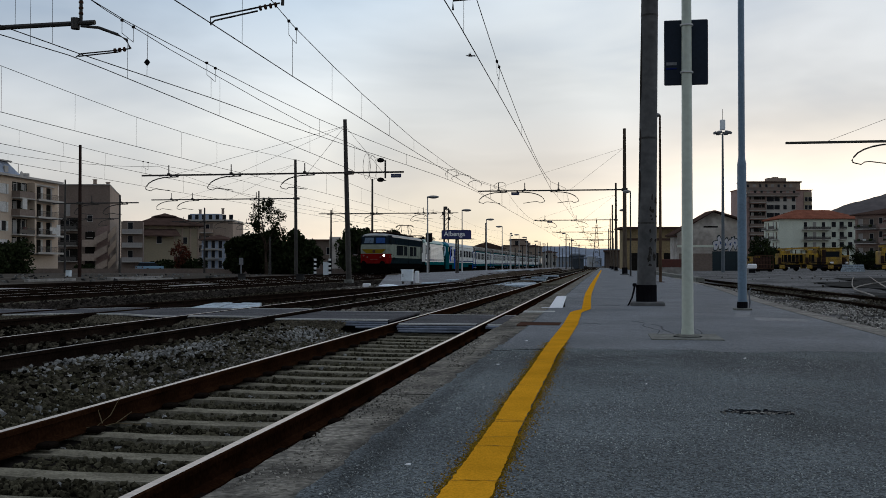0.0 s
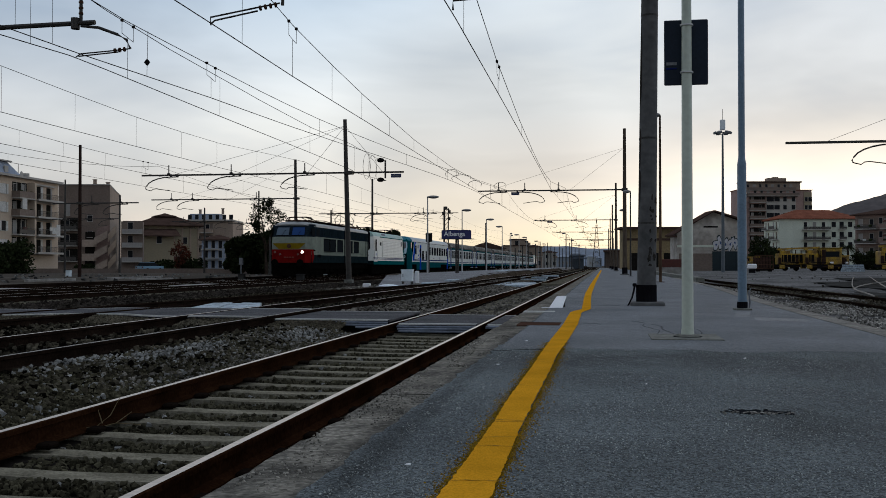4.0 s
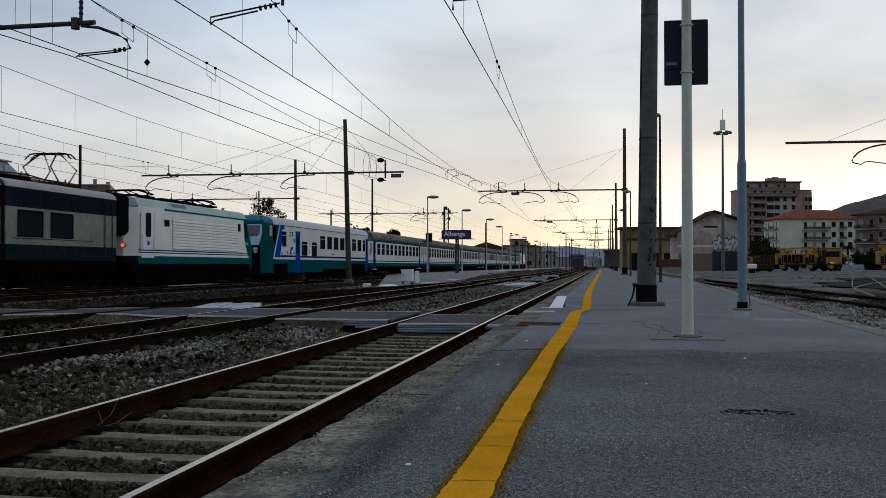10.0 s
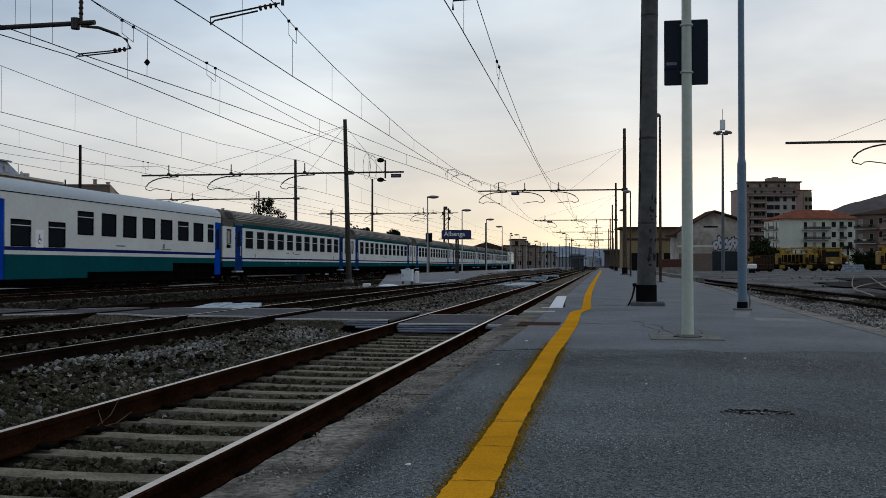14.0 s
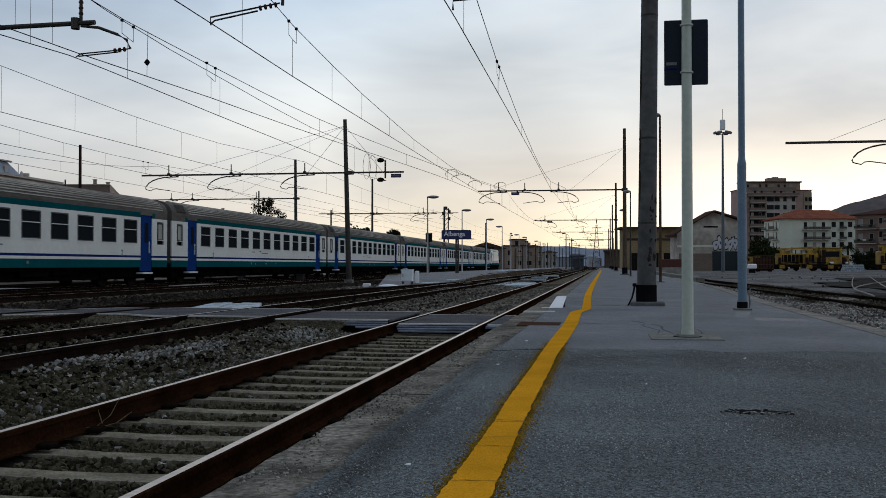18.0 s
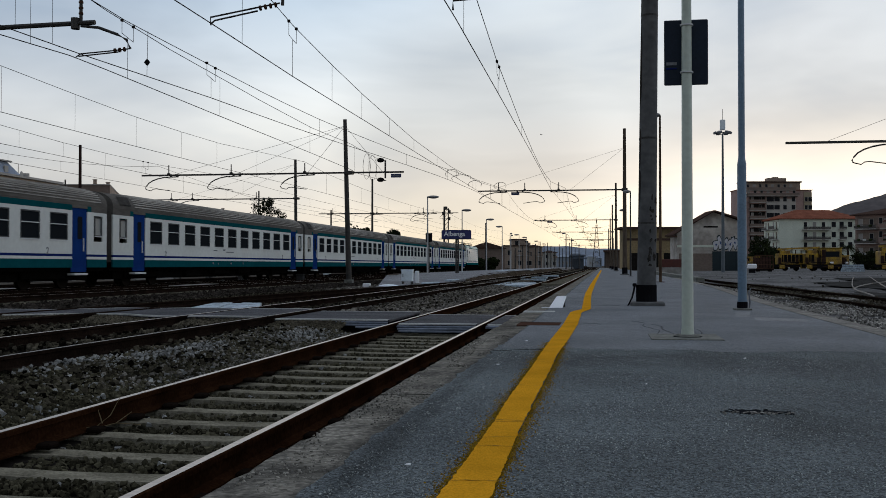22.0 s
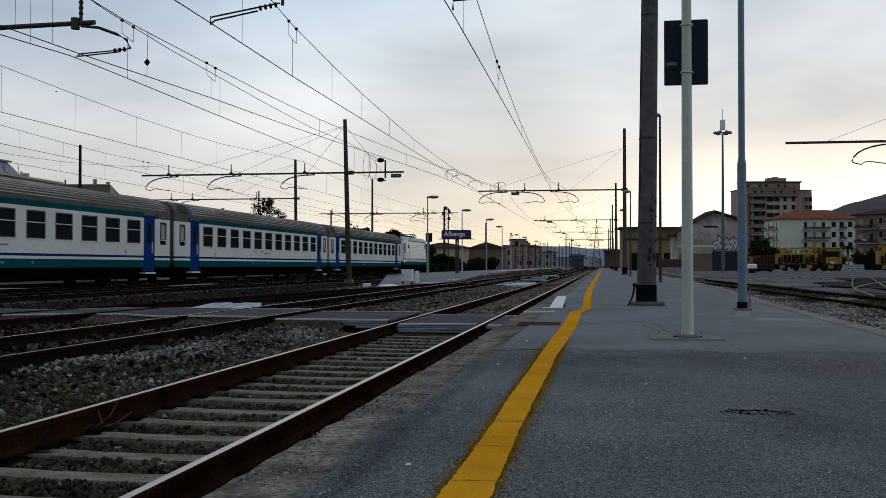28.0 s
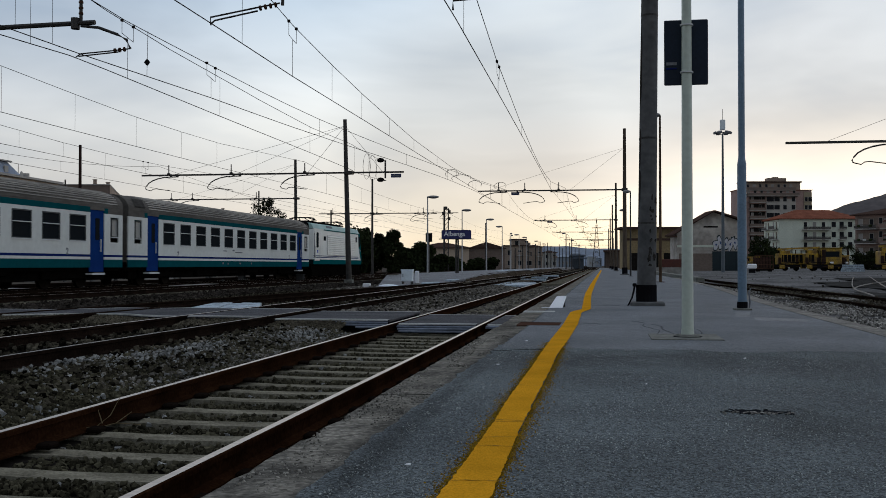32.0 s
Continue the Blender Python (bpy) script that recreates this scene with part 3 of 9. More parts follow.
# ---- overhead line ----
def catenary(label, xs, height, supports, lift=1.35, low=0.35, drop=8, contact=None, messenger=None, droppers=None, loops=()):
    """A contact wire, hung by droppers from a sagging messenger wire; xs(y) is its place across.
    contact, messenger: (y, height) of the near stretch where it is not regular; droppers: their places along it; loops: droppers with a stirrup."""
    th = thing("overhead_wire", label, "overhead wire", group="overhead wires")

    def zc(y):
        if contact and contact[0][0] <= y <= contact[-1][0]:
            return float(np.interp(y, [p[0] for p in contact], [p[1] for p in contact]))
        return height

    def zm(y):
        if messenger and messenger[0][0] <= y <= messenger[-1][0]:
            return float(np.interp(y, [p[0] for p in messenger], [p[1] for p in messenger]))
        for a, b in zip(supports, supports[1:]):
            if y <= b:
                t = (y - a) / (b - a)
                return zc(y) + low + (lift - low) * (2 * t - 1) ** 2
        return zc(y) + lift

    ys = sorted(set([float(y) for a, b in zip(supports, supports[1:]) for y in np.linspace(a, b, 2 * drop + 1)] + [p[0] for p in (contact or []) + (messenger or [])]))
    part("contact_wire", Mesh().tube([(xs(y), y, zc(y)) for y in ys], 0.010, 5), M["wire"], th)
    part("messenger_wire", Mesh().tube([(xs(y), y, zm(y)) for y in ys], 0.009, 5), M["wire"], th)
    regular = [a + (b - a) * (k + 0.5) / drop for a, b in zip(supports, supports[1:]) if a < 140 for k in range(drop)]
    if droppers:
        regular = list(droppers) + [y for y in regular if y > max(droppers) + 5.0]
    for y in regular:
        part("dropper", Mesh().tube([(xs(y), y, zc(y)), (xs(y), y, zm(y))], 0.0045, 4), M["wire"], th)
    for y in loops:
        x, z0, z1 = xs(y), zc(y), zm(y)
        st = part("stirrup", Mesh().tube([(x, y - 0.28, zm(y - 0.28)), (x, y - 0.28, z1 - 0.28), (x, y + 0.28, z1 - 0.36), (x, y + 0.28, zm(y + 0.28))], 0.007, 4), M["wire"], th)
        part("hanger", Mesh().tube([(x, y, z0), (x, y, z1 - 0.32)], 0.005, 4), M["wire"], st)
        for d in (-0.28, 0.28):
            part("clamp", Mesh().box(x - 0.03, x + 0.03, y + d - 0.03, y + d + 0.03, zm(y + d) - 0.03, zm(y + d) + 0.03, 0.008), M["wire"], st)


def zig(x, supports, s=0.25):
    def f(y):
        for i, (a, b) in enumerate(zip(supports, supports[1:])):
            if y <= b:
                t = (y - a) / (b - a)
                return x + s * (1 if i % 2 else -1) * (1 - 2 * t)
        return x
    return f


S1 = [-40, 17.6, 75.3, 125, 170, 220, 280, 340]
S4 = [-30, 21.0, 57.4, 115, 175, 235, 300]


def across(*pts):
    """A wire's place across the tracks, from (y, x) pairs."""
    return lambda y: float(np.interp(y, [p[0] for p in pts], [p[1] for p in pts]))


catenary("contact wire and messenger over the platform track", across((-40, -2.75), (17.6, -2.54), (25.5, -2.59), (39, -2.70), (58, -2.90), (75.3, -2.7), (125, -2.5), (340, -2.6)), 5.3, S1, low=0.2, messenger=[(17.6, 6.75), (20.8, 6.46), (25.0, 6.05), (33, 5.66), (38.4, 5.50), (44, 5.42), (50, 5.48), (58, 5.72), (75.3, 6.65)], droppers=[18.7, 33.8, 39.0, 45.0, 52.0], loops=[25.4])
catenary("contact wire and messenger over the second track", across((-40, -6.5), (15.3, -6.72), (21.9, -6.85), (32.4, -6.88), (46.4, -6.95), (75.3, -7.1), (125, -6.8), (340, -6.9)), 5.2, S1, messenger=[(17.6, 6.70), (20.3, 6.50), (21.9, 6.35), (25.4, 6.11), (28.9, 5.92), (32.9, 5.77), (37, 5.63), (46.4, 5.55), (58, 5.75), (75.3, 6.55)], droppers=[18.5, 25.3, 28.6, 32.5, 37.0, 42.5, 48.5, 55.0], loops=[21.9])
catenary("contact wire and messenger over the connecting track", across((-40, -12.4), (16.6, -10.51), (18.9, -10.32), (24.3, -9.77), (29.2, -9.43), (34.4, -8.95), (41.5, -8.20), (48.5, -7.56), (57.2, -7.16), (75.3, -7.0)), 5.2, [-40, 18.9, 75.3], low=0.45, messenger=[(18.9, 6.42), (20.5, 6.25), (21.6, 6.18), (24.3, 6.02), (27.5, 5.89), (32.2, 5.75), (37, 5.68), (42, 5.64), (47, 5.65), (58, 5.90), (75.3, 6.55)], droppers=[16.9, 18.0, 32.2, 42.0, 49.3], loops=[24.4])
catenary("contact wire crossing to the next track", across((-40, -16.5), (17.1, -10.92), (19.2, -10.57), (27.4, -10.70), (36.7, -10.80), (44, -10.95), (57.4, -12.68)), 5.2, [-40, 20.5, 57.4], lift=1.47, low=0.95, contact=[(19, 5.2), (45, 5.18), (57.4, 5.92)], messenger=[(20.5, 6.48), (23.9, 6.35), (27.8, 6.28), (30.9, 6.21), (36.8, 6.14), (45, 6.35), (57.4, 7.05)], droppers=[17.9, 27.4, 36.7, 44.5], loops=[21.55])
catenary("contact wire and messenger over the through track", across((-30, -17.3), (27.5, -17.55), (45, -17.55), (57.4, -17.2), (115, -17.4), (300, -17.5)), 5.5, S4, lift=1.4, low=0.95, drop=6, messenger=[(21, 7.15), (27.5, 6.87), (31.9, 6.73), (36.3, 6.62), (40.6, 6.60), (45, 6.63), (49.7, 6.78), (57.4, 7.02)], droppers=[27.6, 31.85, 36.4, 40.6, 44.6, 49.7])
catenary("contact wire and messenger over the train's track", across((-30, -21.8), (34.5, -22.0), (57.4, -22.3), (115, -21.9), (300, -22.0)), 5.48, S4, lift=0.85, low=0.55, messenger=[(21, 6.6), (34.7, 6.16), (39.1, 6.05), (43.5, 6.02), (49, 6.06), (57.4, 6.3)], droppers=[35.8, 39.1, 42.8, 51.5], loops=[47.0])
catenary("contact wire and messenger over the siding", zig(T6, S4), 5.55, S4)


def mast(label, x, y, z, h, r0, r1, mat, n=10, lean=0.0, beam=None, arms=(), stays=(), base=None, category="catenary mast", plate=None, stay_at=0.96):
    """A mast with a cross beam (x0, x1, height), registration arms (x, side) under it and stay wires."""
    th = thing("catenary_mast", label, category, (x, y, z), group="catenary masts")
    part("post", Mesh().tube([(0, 0, 0), (lean, 0, h)], r0, n, r1), mat, th, smooth=True)
    if base:
        part("footing", Mesh().box(-base, base, -base, base, -0.3, 0.10, 0.02), M["base_concrete"], th)
    if beam:
        bx0, bx1, bz = beam
        part("cross_beam", Mesh().box(bx0 - x, bx1 - x, -0.05, 0.05, bz - z - 0.048, bz - z + 0.048, 0.01), M["galv"], th)
        part("clamp", Mesh().box(-r0 - 0.06, r0 + 0.06, -r0 - 0.06, r0 + 0.06, bz - z - 0.10, bz - z + 0.10, 0.02), M["galv"], th)
        for ax, side in arms:
            q = ax - x
            b = bz - z
            part("insulator_post", Mesh().tube([(q, 0, b), (q, 0, b + 0.14), (q, 0, b + 0.15), (q, 0, b + 0.6)], 0.05, 8, 0.03), M["galv"], th)
            part("post_foot", Mesh().box(q - 0.09, q + 0.09, -0.08, 0.08, b + 0.03, b + 0.12, 0.02), M["galv"], th)
            for e in (0.15, 0.55):
                part("arm_clamp", Mesh().box(q + side * e - 0.06, q + side * e + 0.06, -0.07, 0.07, b - 0.13, b + 0.06, 0.02), M["galv"], th)
            bow = [(q + side * 0.6, 0, b - 0.10), (q + side * 0.1, 0, b - 0.11)]
            bow += [(q + side * (0.1 - 1.55 * math.sin(0.2618 * k)), 0, b - 0.11 - 0.68 * (1 - math.cos(0.2618 * k))) for k in range(1, 6)]
            bow += [(q - side * 1.47, 0, b - 0.74), (q - side * 1.42, 0, b - 0.84)]
            arm = part("registration_arm", Mesh().tube(bow, 0.034, 6), M["galv"], th)
            part("steady_tube", Mesh().tube([(q - side * 1.42, 0, b - 0.84), (q - side * 1.12, 0, b - 0.92), (q - side * 0.98, 0, b - 0.82), (q - side * 0.8, 0, b - 0.80), (q + side * 0.1, 0, b - 0.93)], 0.022, 6), M["galv"], arm)
        if plate is not None:
            pl = part("number_plate", Mesh().box(plate - x - 0.3, plate - x + 0.3, -0.03, 0.0, bz - z - 0.32, bz - z - 0.1), M["plate_blue"], th, "small dark blue plate")
            part("lettering_bar", Mesh().box(plate - x - 0.2, plate - x + 0.2, -0.036, -0.03, bz - z - 0.24, bz - z - 0.18), M["mark"], pl)
    for sx, sz in stays:
        part("stay_wire", Mesh().tube([(lean * stay_at, 0, h * stay_at), (sx - x, 0, sz - z)], 0.010, 4), M["wire"], th)
    return th


_m = mast("dark concrete mast standing on the platform", 0.75, 18.1, PLAT, 9.0, 0.165, 0.13, M["mast_concrete"], 16, 0.12)
for _z in (1.42, 2.9, 5.05):
    part("steel_band", Mesh().tube([(_z * 0.0133, 0, _z), (_z * 0.0133, 0, _z + 0.035)], 0.168 - _z * 0.0038, 16), M["galv"], _m)


_rng = np.random.default_rng(44)
for _k in range(26):
    # soot and damp that has flaked off the mast in patches
    _th, _z = (_rng.uniform(0.2, 1.2), _rng.uniform(0.55, 2.1)) if _k < 18 else (_rng.uniform(-1.4, -1.0), _rng.uniform(1.6, 5.0))
    _w, _h = (_rng.uniform(0.08, 0.38), _rng.uniform(0.02, 0.09)) if _k < 18 else (0.16, _rng.uniform(0.2, 0.6))
    _v = []
    for _q in range(14):
        _t, _g = _q * 0.4488, _rng.uniform(0.5, 1.15)
        _a, _zz = _th + _w * _g * math.cos(_t), _z + _h * _g * math.sin(_t)
        _r = 0.165 - 0.00389 * _zz + 0.003
        _v.append((0.01333 * _zz + _r * math.sin(_a), -_r * math.cos(_a), _zz))
    _r = 0.165 - 0.00389 * _z + 0.0045
    _v.append((0.01333 * _z + _r * math.sin(_th), -_r * math.cos(_th), _z))
    part("soot_patch", Mesh().add(_v, [(_q, (_q + 1) % 14, 14) for _q in range(14)]), M["soot"], _m)


def near_gantry():
    """Arms that hold the wires of the first three tracks, high over the view."""
    th = thing("registration_gantry", "steel arms and insulators holding the overhead wires", "gantry", (0.75, 18.1, PLAT))

    def bar(name, pts, r, mat="galv"):
        return part(name, Mesh().tube([(x - 0.75, y - 18.1, z - PLAT) for x, y, z in pts], r, 8), M[mat], th)

    def insulators(p, q, n=4):
        for i in range(n):
            a = [p[k] + (q[k] - p[k]) * (i + 0.35) / n for k in range(3)]
            b = [p[k] + (q[k] - p[k]) * (i + 0.65) / n for k in range(3)]
            bar("insulator", [a, b], 0.048, "rust")

    y = 17.0
    bar("main_beam", [(0.75, y + 1.0, 7.0), (-6.2, y, 7.0)], 0.07)
    bar("steady_arm", [(-2.50, y, 5.30), (-2.50, y, 5.46), (-1.3, y, 5.52), (0.62, y + 1.0, 5.95)], 0.018)
    bar("drop_bar", [(-5.48, y, 7.0), (-5.50, y, 5.50)], 0.03)
    bar("steady_arm", [(-6.81, y, 5.20), (-6.82, y, 5.34), (-5.95, y, 5.48), (-5.55, y, 5.54)], 0.016)
    bar("steady_arm", [(-6.80, y, 5.23), (-6.74, y, 5.28), (-5.95, y, 5.42)], 0.016)
    insulators((-5.95, y, 5.46), (-5.58, y, 5.52))
    y = 18.9
    bar("side_beam", [(-16.0, y + 0.2, 5.74), (-11.9, y, 5.79), (-10.0, y, 5.82)], 0.05)
    bar("clamp", [(-10.42, y, 5.70), (-10.42, y, 5.92)], 0.09)
    bar("insulator_post", [(-10.30, y, 5.8), (-10.30, y, 6.9)], 0.035)
    insulators((-10.30, y, 5.95), (-10.30, y, 6.4), 4)
    bar("registration_arm", [(-10.3, y, 5.76), (-9.92, y, 5.71), (-9.52, y, 5.56), (-9.33, y, 5.45), (-9.25, y, 5.27)], 0.03)
    bar("steady_arm", [(-9.25, y, 5.27), (-9.6, y, 5.24), (-10.3, y, 5.20), (-10.4, y, 5.14)], 0.014)
    bar("steady_arm", [(-9.5, y, 5.21), (-10.35, y, 5.15)], 0.014)
    insulators((-9.62, y, 5.235), (-9.32, y, 5.262), 3)


near_gantry()
_i = thing("line_insulator", "dark insulators on a bracket at the end of the beam", "insulator", (-12.4, 57.45, 6.3))
part("bracket", Mesh().tube([(0, 0, -0.3), (0, 0, 0.75)], 0.05, 6), M["galv"], _i)
for _z in (0.75, -0.38):
    part("insulator", Mesh().sphere((-0.28, 0, _z), 0.17, 10, 6, (1.3, 1, 0.8)), M["black"], _i, smooth=True)
    part("link", Mesh().tube([(-0.28, 0, _z), (0.05, 0, _z - 0.05)], 0.03, 5), M["galv"], _i)
for _x, _z in ((-0.75, 0.9), (-1.1, 1.0)):
    part("loop_wire", Mesh().tube([(_x + 0.22 * math.cos(_t * 0.5236), 0, _z - 0.6 + 0.75 * math.sin(_t * 0.5236)) for _t in range(13)], 0.012, 4), M["wire"], _i)
_d = thing("wire_marker", "black diamond marker plate hung from the overhead wire", "marker", (-10.12, 21.5, 5.54))
part("plate", Mesh().add([(-0.075, 0, 0), (0, 0, -0.085), (0.075, 0, 0), (0, 0, 0.085), (-0.075, 0.02, 0), (0, 0.02, -0.085), (0.075, 0.02, 0), (0, 0.02, 0.085)], [(0, 1, 2, 3), (7, 6, 5, 4), (0, 4, 5, 1), (1, 5, 6, 2), (2, 6, 7, 3), (3, 7, 4, 0)]), M["black"], _d)
part("hanger", Mesh().tube([(0, 0, -0.33), (0.02, 0, 0.7)], 0.006, 4), M["wire"], _d)
mast("tall steel mast with a long cross beam", -14.54, 57.4, 0.05, 9.4, 0.17, 0.11, M["galv"], 10, -0.25, (-27.3, -11.3, 6.35), [(-25.6, 1), (-21.7, 1), (-17.2, 1)], [(-25.2, 6.4), (-21.3, 6.4), (-17.0, 6.4), (-12.57, 6.4)], base=0.24, plate=-11.75)
mast("steel mast with a long cross beam behind the tracks", -26.8, 86.9, 0.05, 10.3, 0.17, 0.12, M["galv"], 8, -0.1, (-40.4, -26.5, 6.9), [(-38.5, 1), (-36.5, 1), (-30.5, -1)], [(-38, 6.9), (-33, 6.9)])
mast("steel mast near the apartment houses", -40.6, 74.5, 0.05, 10.4, 0.15, 0.11, M["rust_dark"], 8, 0, (-42.9, -35.7, 5.85), [(-37.2, 1), (-39.6, 1)])
for sy in (75.3, 125, 170, 220, 280):
    _p = mast("platform mast with a cross beam over two tracks", 1.58, sy, PLAT, 10.7, 0.16, 0.11, M["mast_brown"], 8, 0, (-9.2 if sy < 100 else -8.3, 1.6, 6.5), [(-7.65, 1), (-5.7, -1), (-3.2, -1)] if sy < 100 else [(-7.0, -1), (-3.2, -1)], [(-2.4, 6.5), (-8.5, 6.5)], plate=-6.4, stay_at=0.87)
    part("black_band", Mesh().tube([(0, 0, 0.0), (0, 0, 0.55)], 0.2, 12), M["black"], _p)
    part("footing", Mesh().box(-0.32, 0.32, -0.32, 0.32, -0.05, 0.09, 0.02), M["mast_concrete"], _p)

COS, SIN = 0.98786, 0.15532      # the view's own direction, for what stands far off


def spot(a, d, z=0.0):
    """A place a metres to the right of the view's middle line and d metres along it."""
    return (a * COS - d * SIN, a * SIN + d * COS, z)


_j = thing("jumper_loops", "slack loops of cable between the overhead wires", "cable", spot(0.4, 48.0, 5.2))
for _a, _z, _rx, _rz in ((0.0, 0.1, 0.34, 0.22), (1.1, -0.42, 0.34, 0.2), (2.3, -0.5, 0.3, 0.18), (0.45, -0.1, 0.5, 0.16)):
    part("loop", Mesh().tube([(_a + _rx * math.cos(_t * 0.4488), 0.05 * _t, _z + _rz * math.sin(_t * 0.4488)) for _t in range(-1, 9)], 0.012, 5), M["wire"], _j)

# ---- train times ----
ROWS = [(0.0, 91.0), (1.0, 84.4), (2.0, 78.1), (3.0, 72.0), (3.5, 68.7), (5.5, 55.2), (6.0, 51.6), (7.0, 44.2), (8.5, 32.6), (11.0, 12.7), (12.5, 0.35), (13.5, -8.1), (18.0, -45.3), (21.5, -73.6), (24.5, -97.7), (28.0, -125.1), (30.0, -141.0), (32.0, -156.4)]

# ---- the train ----
M["coach_white"] = material("coach_white_paint", (0.66, 0.69, 0.67), 0.5, var=0.07, scale=0.5, fine=5, col2=(0.60, 0.62, 0.60), spec=0.0)
M["coach_green"] = material("coach_green_paint", (0.005, 0.076, 0.090), 0.5, var=0.14, scale=0.5, fine=6, spec=0.0)
M["coach_blue"] = material("coach_blue_paint", (0.012, 0.024, 0.13), 0.4, var=0.2, spec=0.0)
M["door_blue"] = material("door_blue_paint", (0.006, 0.065, 0.46), 0.5, var=0.2, scale=1.5, spec=0.0)
M["coach_roof"] = material("sooty_grey_roof", (0.142, 0.133, 0.122), 0.75, var=0.25, scale=1.2, fine=9, stretch=(1, 0.25, 1), spec=0.0)
# ribs much paler than the roof between them
M["roof_rib"] = material("pale_roof_rib", (0.50, 0.48, 0.445), 0.7, var=0.4, scale=0.8, fine=9, stretch=(1, 0.2, 1), spec=0.0)
M["roof_hatch"] = material("grey_roof_hatch", (0.075, 0.072, 0.068), 0.8, var=0.3, scale=3.0, spec=0.0)
M["door_navy"] = material("coach_door_blue", (0.011, 0.042, 0.185), 0.5, var=0.2, scale=1.5, spec=0.0)
M["ctrl_roof"] = material("pale_grey_roof", (0.47, 0.53, 0.57), 0.5, var=0.08, scale=0.8, fine=9, spec=0.02)
M["underframe"] = material("sooty_underframe", (0.006, 0.0055, 0.005), 0.9, var=0.4, spec=0.0)
M["wheel"] = material("wheel_steel", (0.010, 0.008, 0.007), 0.75, metal=0.3, var=0.4, spec=0.0)
M["bellows"] = material("black_rubber", (0.008, 0.008, 0.009), 0.8, var=0.3, spec=0.0)
M["glass_dark"] = glassy("dark_window_glass", (0.014, 0.017, 0.020), 0.4, 0.0)
# opaque panes; the sky's reflection is put into these two base colours
M["glass_blue"] = glassy("windscreen_painted_sky_blue", (0.020, 0.060, 0.19), 0.3, 0.05)
M["glass_pale"] = glassy("windscreen_painted_sky_grey", (0.10, 0.14, 0.19), 0.3, 0.05)
M["glass_frost"] = material("frosted_glass", (0.22, 0.24, 0.24), 0.5, var=0.1)
# the grey stands in for what the glass mirrors
M["screen_grey"] = material("dull_grey_windscreen", (0.15, 0.14, 0.15), 0.35, var=0.1, spec=0.1)
M["nose_dark"] = material("nose_dark_green", (0.004, 0.012, 0.014), 0.5, var=0.2, spec=0.0)
# pale front; the blue of the sky mirrored on it is painted in
M["nose_pale"] = material("nose_sky_tinted", (0.42, 0.60, 0.68), 0.45, var=0.1, spec=0.0)
M["cab_roof"] = material("cab_roof_blue", (0.05, 0.20, 0.28), 0.5, var=0.15, spec=0.0)
M["battery"] = material("sooty_grey_box", (0.045, 0.045, 0.045), 0.8, var=0.3, spec=0.0)
M["frame_grey"] = material("aluminium_frame", (0.62, 0.64, 0.65), 0.6, var=0.1, spec=0.0)
M["win_frame"] = material("grey_rubber_frame", (0.10, 0.105, 0.105), 0.7, var=0.2, spec=0.0)
M["loco_blue"] = material("loco_dark_blue", (0.014, 0.023, 0.032), 0.5, var=0.35, scale=1.0, fine=8, spec=0.0)
M["loco_grey"] = material("loco_pearl_grey", (0.225, 0.255, 0.215), 0.45, var=0.2, scale=0.6, fine=4, spec=0.0)
M["loco_skirt"] = material("loco_slate_skirt", (0.012, 0.022, 0.026), 0.6, var=0.3, spec=0.0)
M["loco_roof"] = material("loco_pale_roof", (0.34, 0.35, 0.35), 0.6, var=0.3, scale=0.8)
M["loco_red"] = material("loco_red_nose", (0.20, 0.009, 0.009), 0.5, var=0.25, spec=0.0)
M["number_red"] = material("dull_pink_number", (0.22, 0.07, 0.06), 0.6, spec=0.0)
M["loco_yellow"] = material("loco_yellow_band", (0.22, 0.15, 0.012), 0.45, var=0.2, spec=0.0)
M["e_white"] = material("loco_white_paint", (0.75, 0.78, 0.755), 0.45, var=0.10, scale=0.9, spec=0.03)
M["e_roof"] = material("loco_pale_green_roof", (0.40, 0.56, 0.54), 0.5, var=0.15, scale=0.8, spec=0.02)
M["e_green"] = material("loco_green_paint", (0.003, 0.095, 0.105), 0.5, var=0.1, scale=0.9, spec=0.0)
M["louvre"] = material("louvre_shadow", (0.42, 0.44, 0.44), 0.6, var=0.1)
M["lamp_on"] = glowing("lit_headlight", (1.0, 0.97, 0.90), 9.0)
M["lamp_off"] = material("headlight_glass", (0.16, 0.07, 0.06), 0.4, var=0.1)
M["tail_glow"] = glowing("lit_tail_lamp", (1.0, 0.16, 0.04), 1.0)
HW = 1.40                    # half the width of a car


def sides(me, y0, y1, z0, z1, t=0.06, w=HW):
    """Both side walls of a car between two heights."""
    me.box(w - t, w, y0, y1, z0, z1)
    me.box(-w, -w + t, y0, y1, z0, z1)
    return me


def pillars(me, y0, y1, z0, z1, gaps, w=HW, t=0.06):
    """The wall between the window openings; gaps: (from, to) along the car."""
    a = y0
    for g0, g1 in sorted(gaps):
        if g0 - a > 0.01:
            sides(me, a, g0, z0, z1, t, w)
        a = g1
    if y1 - a > 0.01:
        sides(me, a, y1, z0, z1, t, w)


